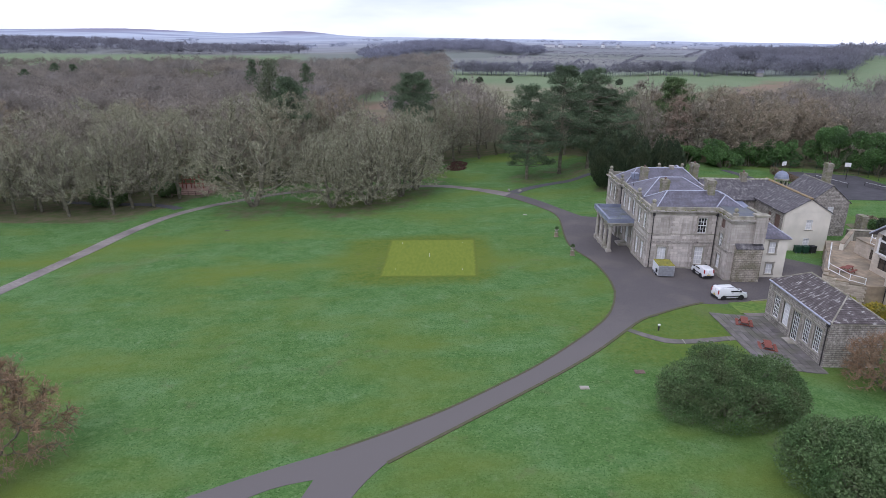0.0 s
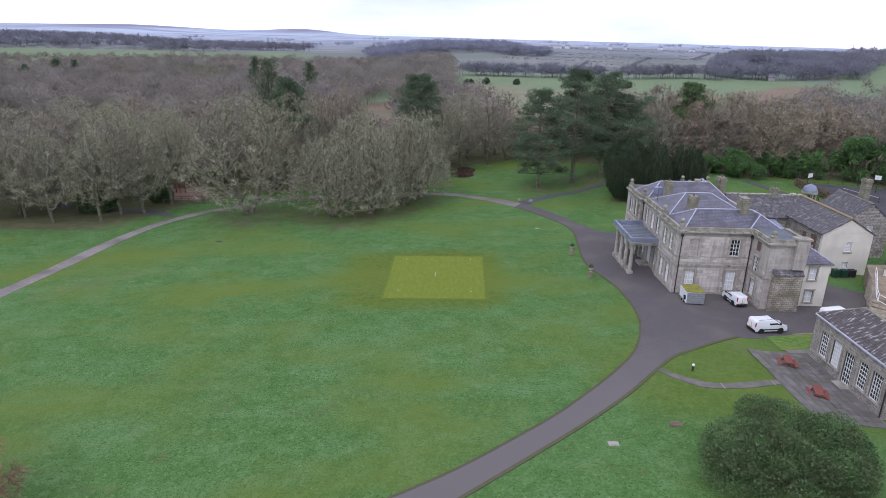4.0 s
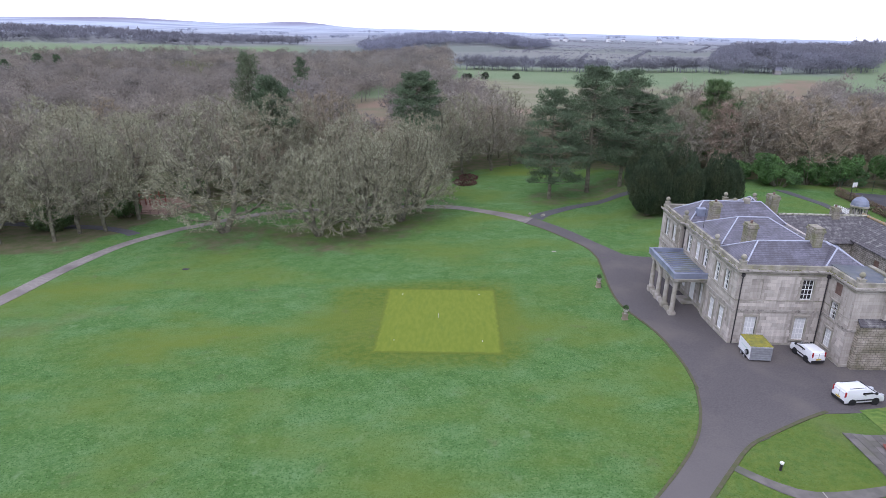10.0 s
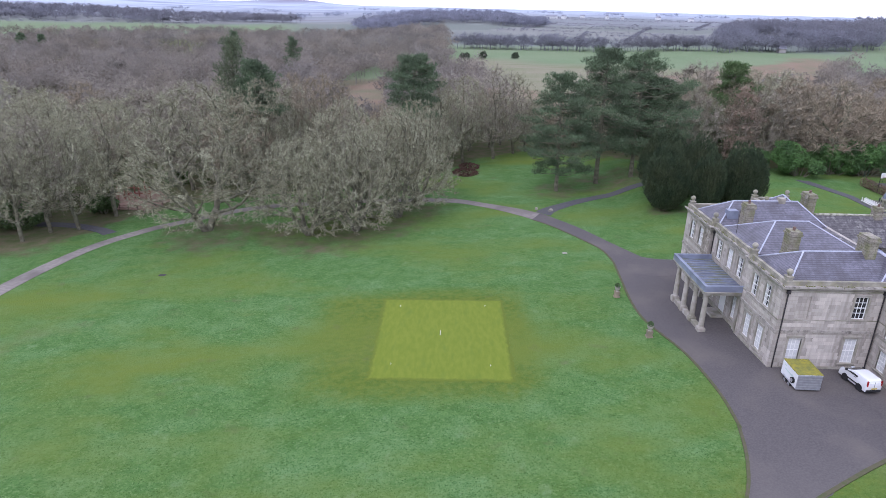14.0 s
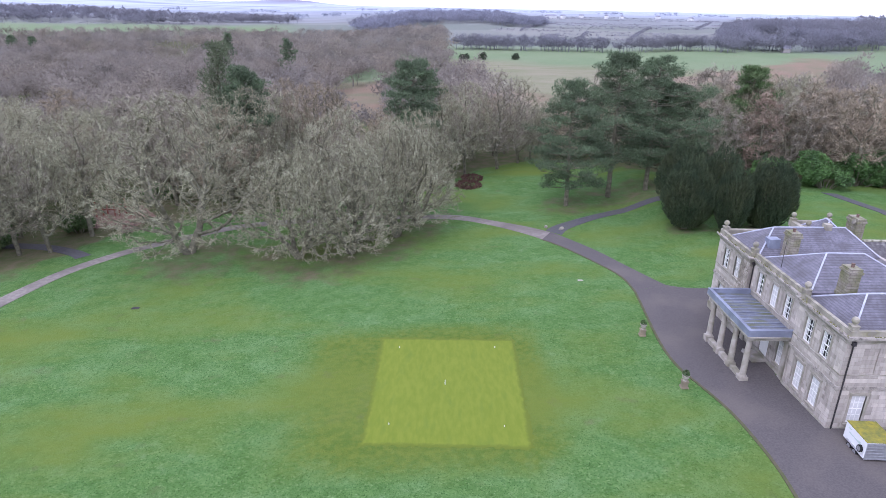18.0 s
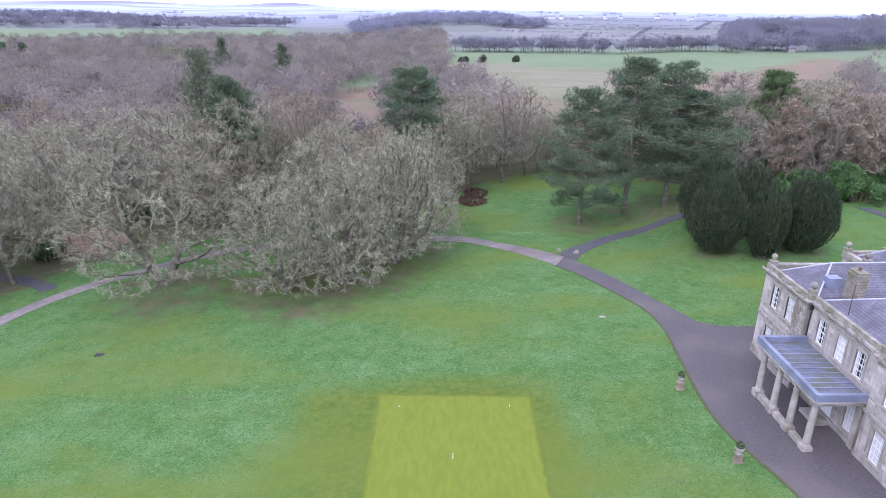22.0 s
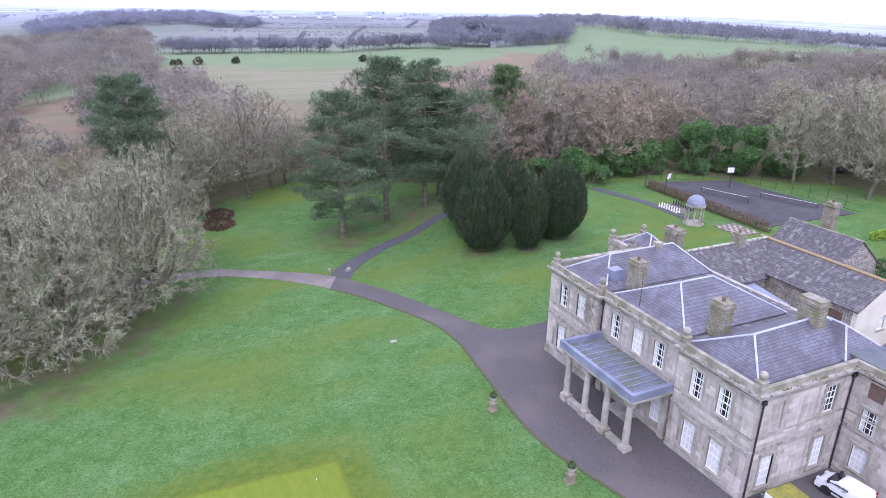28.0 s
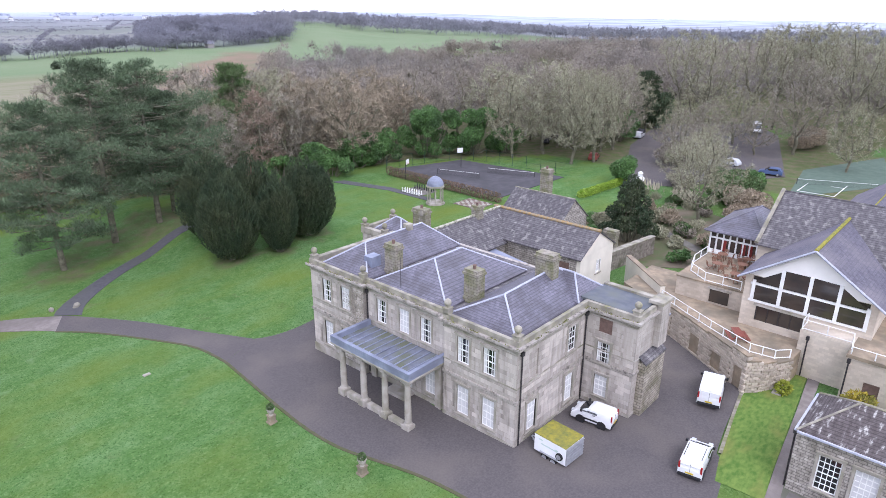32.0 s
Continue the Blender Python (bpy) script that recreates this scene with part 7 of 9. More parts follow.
def van(at, L=4.4, W=1.8, H=1.82, bonnet=1.05, label="white panel van parked on the tarmac", rack=False):
    """A small van that points to +x."""
    v = thing("van", label, "van", at, "parked vans")
    f, r = L / 2, -L / 2
    prof = [(r, 0.32), (r - 0.02, 0.9), (r + 0.08, H - 0.10), (r + 0.22, H), (f - bonnet - 0.75, H + 0.01), (f - bonnet - 0.55, H - 0.05), (f - bonnet + 0.12, 1.08), (f - 0.35, 0.92), (f - 0.06, 0.72), (f, 0.48), (f - 0.03, 0.28)]
    b = bmesh.new()
    secs = []
    for s, inset in ((-1, 1), (-1, 0), (1, 0), (1, 1)):
        row = []
        for x, z in prof:
            tuck = 0.09 * smooth(0.95, H, z)
            y = s * (W / 2 - tuck - (0.05 if inset else 0.0))
            zz = z if not inset else (z + 0.0 if z < 0.5 else z)
            row.append(b.verts.new((x - (0.03 if inset and x > 0 else 0), y * (1 if not inset else 1), zz)))
        secs.append(row)
    n = len(prof)
    left, right = secs[1], secs[2]
    b.faces.new(left[::-1])
    b.faces.new(right)
    for i in range(n):
        j = (i + 1) % n
        b.faces.new((left[i], left[j], right[j], right[i]))
    for row in (secs[0], secs[3]):
        for q in row:
            b.verts.remove(q)
    bmesh.ops.recalc_face_normals(b, faces=b.faces[:])
    bmesh.ops.bevel(b, geom=b.edges[:], offset=0.05, segments=2, affect="EDGES", profile=0.6, clamp_overlap=True)
    for fc in b.faces:
        fc.smooth = True
    body = part("body", b, VANWHITE, v)
    # windscreen, side windows
    xs, xe = f - bonnet - 0.50, f - bonnet + 0.08
    part("windscreen", faces_bm([(xs, -W / 2 + 0.2, H - 0.09), (xs, W / 2 - 0.2, H - 0.09), (xe, W / 2 - 0.12, 1.13), (xe, -W / 2 + 0.12, 1.13),
                                 (xs + 0.06, -W / 2 + 0.2, H - 0.07), (xs + 0.06, W / 2 - 0.2, H - 0.07), (xe + 0.06, W / 2 - 0.12, 1.15), (xe + 0.06, -W / 2 + 0.12, 1.15)],
                                [(0, 1, 2, 3), (4, 7, 6, 5), (0, 4, 5, 1), (1, 5, 6, 2), (2, 6, 7, 3), (3, 7, 4, 0)]), GLASS, v, "dark windscreen")
    for s in (-1, 1):
        y0 = s * (W / 2 + 0.018)
        y1 = s * (W / 2 - 0.072)
        part("side_window", faces_bm([(xs - 0.75, y0 - s * 0.01, 1.08), (xe - 0.1, y0 - s * 0.01, 1.08), (xs - 0.08, y1 + s * 0.012, H - 0.22), (xs - 0.75, y1 + s * 0.012, H - 0.22),
                                      (xs - 0.75, y0 - s * 0.05, 1.08), (xe - 0.1, y0 - s * 0.05, 1.08), (xs - 0.08, y1 - s * 0.04, H - 0.22), (xs - 0.75, y1 - s * 0.04, H - 0.22)],
                                     [(0, 1, 2, 3), (7, 6, 5, 4), (0, 4, 5, 1), (1, 5, 6, 2), (2, 6, 7, 3), (3, 7, 4, 0)]), GLASS, v, "dark side window")
        part("side_trim", box_bm(-L * 0.27, L * 0.22, y0 - 0.012 + s * 0.02, y0 + 0.012 + s * 0.02, 0.50, 0.62, bevel=0.005), BLACKPLASTIC, v)
        part("door_mirror", box_bm(xe - 0.22, xe - 0.06, s * (W / 2 + 0.10) - 0.09, s * (W / 2 + 0.10) + 0.09, 1.08, 1.28, bevel=0.03), BLACKPLASTIC, v)
        part("door_handle", box_bm(xs - 0.62, xs - 0.45, y0 - 0.01 + s * 0.01, y0 + 0.015 + s * 0.01, 0.98, 1.02), BLACKPLASTIC, v)
        part("headlight", box_bm(f - 0.30, f - 0.03, s * (W / 2 - 0.22) - 0.15, s * (W / 2 - 0.22) + 0.15, 0.70, 0.88, bevel=0.03), HEADLAMP, v)
        part("tail_light", box_bm(r - 0.035, r + 0.06, s * (W / 2 - 0.09) - 0.06, s * (W / 2 - 0.09) + 0.06, 0.85, 1.35, bevel=0.015), REDLAMP, v)
        for x in (f - 0.82, r + 0.72):
            wheel(v, x, s * (W / 2 - 0.10), 0.31)
            arch = bmesh.new()
            lathe(arch, [(0.37, -0.012), (0.37, 0.012)], 0, 0, 16)
            part("wheel_arch", arch, BLACKPLASTIC, v, at=Matrix.Translation((x, s * (W / 2 + 0.004), 0.33)) @ Matrix.Rotation(radians(90), 4, "X"))
        part("rear_window", box_bm(r - 0.03, r + 0.1, s * W * 0.23 - 0.3, s * W * 0.23 + 0.3, 1.15, H - 0.28, bevel=0.02), VANWHITE, v)
        if rack:
            bb = bmesh.new()
            tube(bb, (r + 0.4, s * (W / 2 - 0.22), H + 0.05), (f - bonnet - 0.9, s * (W / 2 - 0.22), H + 0.05), 0.025, 0.025, 6)
            part("roof_rail", bb, BLACKPLASTIC, v)
    part("front_bumper", box_bm(f - 0.14, f + 0.04, -W / 2 + 0.06, W / 2 - 0.06, 0.28, 0.52, bevel=0.04), BLACKPLASTIC, v)
    part("rear_bumper", box_bm(r - 0.06, r + 0.12, -W / 2 + 0.04, W / 2 - 0.04, 0.30, 0.52, bevel=0.03), BLACKPLASTIC, v)
    part("grille", box_bm(f - 0.04, f + 0.015, -0.38, 0.38, 0.56, 0.68, bevel=0.01), BLACKPLASTIC, v)
    part("number_plate", box_bm(r - 0.075, r - 0.06, -0.26, 0.26, 0.60, 0.71), PLATE_Y, v)
    part("door_seam", box_bm(r - 0.03, r - 0.015, -0.008, 0.008, 0.55, H - 0.15), BLACKPLASTIC, v)
    return v


van(pose(6.75, -2.5, 0.09, 0, 0, 97), 3.2, 1.45, 1.42, 0.82, "small white panel van facing the house wall")
van(pose(7.0, -10.2, 0.10, 0, 0, 9), 3.8, 1.58, 1.55, 0.95, "white panel van with roof rails beside the grass", True)
van(pose(16.2, -7.75, 0.10, 0, 0, 14), 4.2, 1.75, 1.8, 0.9, "white panel van parked beside the terrace wall")

trailer = thing("box_trailer", "white box trailer with mossy roof and galvanised ramp", "trailer", pose(1.5, -2.7, 0.08, 0, 0, -3))
part("body", box_bm(-1.05, 1.05, -1.3, 1.3, 0.45, 1.78, bevel=0.03), VANWHITE, trailer)
part("roof", box_bm(-1.06, 1.06, -1.31, 1.31, 1.782, 1.83, bevel=0.01), MOSS, trailer, "roof grown over with yellow-green moss")
part("ramp", box_bm(-1.0, 1.0, -1.36, -1.31, 0.40, 1.76), RIM, trailer, "galvanised loading ramp")
for k in range(6):
    part("ramp_bar", box_bm(-1.0, 1.0, -1.40, -1.36, 0.45 + k * 0.24, 0.50 + k * 0.24), RIM, trailer)
for s in (-1, 1):
    for y in (-0.35, 0.38):
        wheel(trailer, 0, 0, 0.28)
        w = trailer.children[-1]
        w.matrix_basis = Matrix.Translation((s * 1.02, y, 0.28)) @ Matrix.Rotation(radians(90), 4, "Y")
    part("mudguard", box_bm(s * 1.06 - 0.12, s * 1.06 + 0.12, -0.72, 0.75, 0.58, 0.64, bevel=0.02), RIM, trailer)
wheel(trailer, 0, 0, 0.27, 0.16)
trailer.children[-1].matrix_basis = Matrix.Translation((-1.14, -0.86, 1.0)) @ Matrix.Rotation(radians(90), 4, "Y")
for k, (z, w, y) in enumerate(((1.52, 0.36, 0.75), (1.22, 1.35, 0.05), (1.30, 0.25, -0.55))):
    part("sign_bar", box_bm(-1.062, -1.052, y - w / 2, y + w / 2, z - 0.05, z + 0.05), mat("faded_sign", (0.45, 0.55, 0.5), (0.5, 0.6, 0.56), 3.0, rough=0.5), trailer)
b = bmesh.new()
tube(b, (-0.6, 1.3, 0.5), (0, 2.3, 0.46), 0.05, 0.05, 6)
tube(b, (0.6, 1.3, 0.5), (0, 2.3, 0.46), 0.05, 0.05, 6)
tube(b, (0, 2.2, 0.0), (0, 2.2, 0.6), 0.035, 0.035, 6)
part("drawbar", b, RIM, trailer)


# ---- urns, stones and small things on the lawn ----
def urn(x, y):
    z = height(x, y)
    u = thing("stone_urn", "stone urn on a pedestal planted with a clipped shrub", "urn", Matrix.Translation((x, y, z)), "urns by the drive")
    b = bmesh.new()
    box(b, -0.32, 0.32, -0.32, 0.32, -0.1, 0.12)
    box(b, -0.24, 0.24, -0.24, 0.24, 0.12, 0.62)
    box(b, -0.29, 0.29, -0.29, 0.29, 0.62, 0.70)
    part("pedestal", b, SANDPAVE, u)
    b = bmesh.new()
    lathe(b, [(0.18, 0.70), (0.10, 0.78), (0.12, 0.84), (0.27, 0.98), (0.30, 1.16), (0.34, 1.2), (0.34, 1.24)], 0, 0, 14)
    part("bowl", b, TRIMSTONE, u)
    rg = np.random.default_rng(2)
    part("shrub", tri_mesh("shrub", *leaf_cloud(rg, [(0, 0, 1.42)], [(0.30, 0.30, 0.26)], 500, 0.10), RHODO), None, u, "small clipped green shrub")


urn(-9.15, 16.35)
urn(-8.55, 6.4)


def lump(name, x, y, sx, sy, sz, material, label, category, seed=1, group=""):
    rg = random.Random(seed)
    b = bmesh.new()
    bmesh.ops.create_icosphere(b, subdivisions=2, radius=0.5)
    for v in b.verts:
        v.co = Vector((v.co.x * sx, v.co.y * sy, max(-0.3, v.co.z) * sz)) * rg.uniform(0.86, 1.1)
        v.co = Vector((max(-sx * 0.42, min(sx * 0.42, v.co.x)), max(-sy * 0.42, min(sy * 0.42, v.co.y)), min(v.co.z, sz * 0.42)))
    t = part(name, b, material, at=pose(x, y, height(x, y) + 0.1 * sz, 0, 0, seed * 40))
    tagged(t, label, category, group)


lump("boulder", -10.7, 52.0, 1.2, 0.7, 0.8, LICHEN, "squared grey stone beside the fork of the path", "boulder", 1, "stones at the fork")
lump("boulder", -12.9, 53.2, 0.9, 0.6, 0.7, LICHEN, "squared grey stone beside the fork of the path", "boulder", 2, "stones at the fork")
for x, y, s, m, l in ((-12.2, 31.3, 0.5, TRIMSTONE, "pale flat cover slab set in the lawn"), (-15.0, -31.9, 0.65, TRIMSTONE, "pale stone cover slab set in the lawn"), (-9.4, -29.3, 0.75, DARKWOOD, "rusty square drain cover in the lawn"),
                      (-65.0, 27.0, 0.7, BLACKIRON, "dark drain cover in the lawn"), (20.4, -11.6, 0.8, TRIMSTONE, "grey inspection cover in the grass strip")):
    c = thing("cover_slab", l, "drain cover", Matrix.Translation((x, y, height(x, y) + (0.10 if x > 18 else 0.0))), "covers in the lawn")
    part("frame", box_bm(-s * 0.62, s * 0.62, -s * 0.45, s * 0.45, -0.05, 0.045, bevel=0.01), m, c)
    part("lid", box_bm(-s * 0.5, s * 0.5, -s * 0.34, s * 0.34, 0.045, 0.065), m, c)
post = thing("bollard_light", "small dark bollard light with pale cap on the grass", "bollard", Matrix.Translation((-4.8, -20.4, height(-4.8, -20.4))))
b = bmesh.new()
lathe(b, [(0.09, 0), (0.09, 0.55)], 0, 0, 10)
part("stem", b, BLACKIRON, post)
b = bmesh.new()
lathe(b, [(0.13, 0.55), (0.15, 0.68), (0.05, 0.75)], 0, 0, 10)
part("cap", b, WHITEPAINT, post)
for x, y in ((-29.2, 7.9), (-33.8, 2.2), (-24.6, 1.4), (-33.6, 15.2), (-24.2, 14.6)):
    st = thing("pitch_marker", "small white marker peg on the cricket square", "marker", Matrix.Translation((x, y, height(x, y) + 0.03)), "markers on the square")
    b = bmesh.new()
    tube(b, (0, 0, -0.05), (0, 0, 0.55 if x == -29.2 else 0.16), 0.03, 0.025, 6)
    part("peg", b, WHITEPAINT, st)
BINGREEN = mat("green_plastic", (0.015, 0.045, 0.028), (0.02, 0.06, 0.036), 2.0, rough=0.5)
for k, (x, y, m) in enumerate(((24.6, 7.5, BINGREEN), (25.7, 7.4, BINGREEN), (26.8, 7.5, BLACKPLASTIC))):
    w = thing("wheeled_bin", ("green" if m is BINGREEN else "black") + " plastic wheeled bin against the cream gable", "bin", pose(x, y, 0.05, 0, 0, 4 * k), "wheeled bins")
    part("body", box_bm(-0.42, 0.42, -0.36, 0.36, 0.1, 0.98, bevel=0.05), m, w)
    part("lid", box_bm(-0.45, 0.45, -0.40, 0.40, 0.98, 1.1, bevel=0.05), m, w)
    for s in (-0.3, 0.3):
        wheel(w, s, -0.33, 0.1, 0.08)


# ---- evergreens ----
def pine_meshes(seed, h, spread, bare=0.35, leaves=11000, size=0.5, material=None, limbs=52, tufts=6, flat=0.82, lop=0.0):
    """A conifer: bent limbs that fork and end in separate flat pads of upturned needles, with gaps between. lop: how far it spreads to one side."""
    rng = np.random.default_rng(seed)
    lean = rng.normal(0, 0.02, 2)
    axis = lambda z: np.array([lean[0] * z, lean[1] * z, z])
    P, Q, r0, r1, cs, rs = [], [], [], [], [], []

    def piece(p, q, a, b):
        P.append(p), Q.append(q), r0.append(a), r1.append(b)

    n = 7
    for k in range(n):
        piece(axis(h * 0.97 * k / n - 0.3), axis(h * 0.97 * (k + 1) / n - 0.3), 0.42 * (1 - 0.8 * k / n) * h / 21, 0.42 * (1 - 0.8 * (k + 1) / n) * h / 21)
    for k in range(limbs):
        f = bare + (0.98 - bare) * (k + rng.uniform(0, 1)) / limbs
        z = h * f
        a = k * 2.4 + rng.normal(0, 0.4)
        reach = spread * (0.75 + 0.25 * smooth(bare, bare + 0.25, f)) * (1.0 - max(0, (f - 0.5) / 0.5) ** 1.5 * flat) * rng.uniform(0.45, 1.15) * (1 + lop * math.cos(a))
        way = np.array([math.cos(a), math.sin(a), 0])
        lat = np.array([-way[1], way[0], 0])
        rise = rng.uniform(-0.20, 0.22) + 0.25 * max(0, f - 0.6)
        bend = [axis(z), axis(z) + way * reach * 0.35 + lat * rng.normal(0, 0.05) * reach + [0, 0, reach * 0.35 * (rise - 0.12)],
                axis(z) + way * reach * 0.7 + lat * rng.normal(0, 0.08) * reach + [0, 0, reach * 0.7 * rise], axis(z) + way * reach + [0, 0, reach * (rise + 0.10)]]
        for m in range(3):
            piece(bend[m], bend[m + 1], 0.11 - 0.03 * m, 0.08 - 0.025 * m)
        for t in range(tufts):
            e = 1 + 2 * rng.uniform(0.0, 1.0) ** 0.7
            m = min(2, int(e))
            root = bend[m] + (bend[m + 1] - bend[m]) * (e - m)
            c = root + lat * rng.normal(0, 0.20) * reach + way * rng.normal(0.25, 0.3) + [0, 0, rng.uniform(0.1, 0.7)]
            piece(root, c, 0.035, 0.015)
            r = rng.uniform(0.45, 0.95) * h / 21
            cs.append(c)
            rs.append((r * 1.35, r * 1.35, r * 0.55))
    cs.append(axis(h * 0.97))
    rs.append((0.8, 0.8, 0.8))
    me = tube_mesh("trunk", np.array(P), np.array(Q), np.array(r0), np.array(r1), BARK)
    return me, tri_mesh("crown", *leaf_cloud(rng, cs, rs, leaves, size * 1.4, 0.7, (0.12, 0.24)), material or PINE)


def yew_meshes(seed, h, r, leaves=34000):
    """A clipped-looking upright yew: a barrel of many upswept plumes over short stems."""
    rng = np.random.default_rng(seed)
    bm = bmesh.new()
    for k in range(4):
        a = k * 1.6
        tube(bm, (0.3 * math.cos(a), 0.3 * math.sin(a), -0.2), (0.8 * math.cos(a), 0.8 * math.sin(a), h * 0.5), 0.22, 0.12, 6)
    me = bpy.data.meshes.new("trunk")
    bm.to_mesh(me)
    bm.free()
    me.materials.append(BARK)
    # upswept plumes packed side by side over the barrel, each ending in its own rounded tip
    plumes = 44
    pa = np.arange(plumes) * 2.39996 + rng.normal(0, 0.12, plumes)
    inward = np.sqrt(rng.uniform(0, 1, plumes))
    inward[: plumes * 2 // 3] = 1.0
    top = h * (1.0 - 0.34 * inward**2.2 * rng.uniform(0.5, 1.15, plumes)) * rng.uniform(0.95, 1.02, plumes)
    pr = r * rng.uniform(0.15, 0.24, plumes)
    pick = rng.integers(0, plumes, leaves)
    f = rng.uniform(0.04, 1.0, leaves) ** 0.85
    lean = np.interp(f, [0, 0.1, 0.3, 0.55, 0.8, 1.0], [0.26, 0.46, 0.78, 0.97, 0.92, 0.70])
    fat = np.interp(f, [0, 0.3, 0.75, 0.93, 1.0], [0.7, 1.0, 1.0, 0.7, 0.12])
    t = rng.uniform(0, 6.283, leaves)
    skin = pr[pick] * fat * rng.uniform(0.75, 1.05, leaves)
    cx, cy = r * inward[pick] * lean * np.cos(pa[pick]), r * inward[pick] * lean * np.sin(pa[pick])
    base = np.c_[cx + skin * np.cos(t), cy + skin * np.sin(t), f * top[pick]]
    way = np.c_[np.cos(t) * 0.35 + np.cos(pa[pick]) * 0.2, np.sin(t) * 0.35 + np.sin(pa[pick]) * 0.2, np.full(leaves, 1.0)] + rng.normal(0, 0.25, (leaves, 3))
    return me, tri_mesh("crown", *shards(rng, base, way, rng.uniform(0.25, 0.55, leaves), rng.uniform(0.08, 0.15, leaves)), YEW)


def shrub_meshes(seed, clumps, leaves, size, material, stem_h=1.0):
    rng = np.random.default_rng(seed)
    bm = bmesh.new()
    for cx, cy, cz, rx, ry, rz in clumps:
        tube(bm, (cx * 0.3, cy * 0.3, -0.2), (cx, cy, cz), 0.12, 0.05, 5)
    me = bpy.data.meshes.new("trunk")
    bm.to_mesh(me)
    bm.free()
    me.materials.append(BARK)
    return me, tri_mesh("crown", *leaf_cloud(rng, [c[:3] for c in clumps], [c[3:] for c in clumps], leaves, size, 0.1), material)


for k, (x, y, h, sp, bare, lop) in enumerate(((-7.6, 64.8, 20.8, 7.4, 0.14, 0.0), (0.7, 69.3, 24.5, 7.6, 0.24, 0.0), (7.2, 69.2, 22.5, 9.0, 0.20, 0.35), (11.0, 72.5, 17.5, 6.2, 0.15, 0.2))):
    plant(pine_meshes(100 + k, h, sp, bare, 42000, 0.28, None, 66, 7, 0.9, lop), "tall dark green pine with layered boughs over the lawn", "tree", x, y, 0, name="pine_tree", group="pines by the path")
for k, (x, y, h, r) in enumerate(((6.7, 48.4, 11.4, 3.25), (12.0, 45.8, 10.4, 2.15), (18.2, 48.4, 11.2, 3.45), (8.6, 56.5, 12.4, 3.5), (14.2, 55.0, 11.4, 2.8))):
    plant(yew_meshes(200 + k, h, r, (34000, 24000, 36000, 20000, 16000)[k]), "very dark upright rounded yew on the lawn", "tree", x, y, k * 1.1, name="yew_tree", group="yews behind the house")
plant(pine_meshes(120, 23.5, 6.2, 0.52, 26000, 0.34, None, 40, 8, 0.55), "dark umbrella-crowned pine standing above the bare trees", "tree", -34, 76, 0, name="pine_tree")
plant(pine_meshes(121, 28, 3.4, 0.35, 8000, 0.4, mat("pale_needles", (0.085, 0.11, 0.06), (0.13, 0.155, 0.09), 0.6, rough=0.9, island=0.4), 46, 5), "thin grey-green conifer above the bare woods", "tree", -68, 75, 0, name="conifer_tree", group="conifers in the wood")
plant(pine_meshes(122, 23.5, 6.6, 0.58, 16000, 0.34, None, 34, 7), "dark spreading cedar in the bare woods", "tree", -62.5, 72, 1, name="conifer_tree", group="conifers in the wood")
for k, (x, y, h, sp) in enumerate(((-138, 311, 21, 3.6), (-95, 256, 20, 4), (-298, 389, 15, 4), (-290, 398, 14, 4), (-303, 362, 12, 4), (20, 120, 13, 4), (26, 128, 13, 4.5), (33, 122, 12, 4))):
    plant(pine_meshes(130 + k % 3, h, sp, 0.15, 3500, 0.75), "dark conifer among distant bare woods", "tree", x, y, k, name="conifer_tree", group="conifers in the wood")
plant(pine_meshes(140, 19.5, 6.0, 0.1, 22000, 0.42, RHODO, 60, 8), "ivy-clad dark green tree behind the yews", "tree", 33, 88, 0, name="ivy_tree")
plant(pine_meshes(141, 15.5, 3.6, 0.05, 4000, 0.4, mat("rusty_larch", (0.225, 0.165, 0.125), (0.30, 0.23, 0.175), 0.5, rough=0.95, island=0.3)), "bare russet larch beside the yews", "tree", 31, 78, 0, name="larch_tree")
dome_clumps = lambda r_, rx, ry, h, n_: [(r_.uniform(-0.55, 0.55) * rx, r_.uniform(-0.55, 0.55) * ry, h * r_.uniform(0.3, 0.72), rx * r_.uniform(0.38, 0.55), ry * r_.uniform(0.38, 0.55), h * r_.uniform(0.25, 0.36)) for _ in range(n_)]
r6 = random.Random(12)
for k, (x, y, rx, ry, h, lv) in enumerate(((41, 72, 5, 4, 7, 9000), (48, 74, 5, 4, 6, 7000), (55, 74, 5, 4, 6.5, 7000), (66.0, 71.5, 6.2, 5.0, 11, 17000), (74.6, 66.0, 6.0, 5.0, 10.5, 17000), (80, 61, 3.0, 3.0, 6, 4000), (33, 76, 4, 3, 5, 5000), (106, 49, 5, 5, 8, 6000), (128, 51, 6, 5, 9, 5000))):
    plant(shrub_meshes(300 + k, [(r6.uniform(-0.8, 0.8) * rx, r6.uniform(-0.8, 0.8) * ry, h * r6.uniform(0.15, 0.85), rx * r6.uniform(0.2, 0.36), ry * r6.uniform(0.2, 0.36), h * r6.uniform(0.10, 0.18)) for _ in range(22)], int(lv * 1.6), 0.32, LAUREL if k != 8 else PINE), "glossy bright green laurel at the wood's edge", "shrub", x, y, 0, name="laurel", group="laurels behind the courts")
plant(shrub_meshes(320, [(2.9 * (1 - k / 19) * math.cos(2.4 * k), 2.9 * (1 - k / 19) * math.sin(2.4 * k), 1.4 + 0.42 * k, 1.5 - 0.045 * k, 1.5 - 0.045 * k, 0.9) for k in range(17)], 14000, 0.26, YEW), "dark green holly bush beside the old cottage", "shrub", 45.5, 14.6, 0, name="holly_bush")
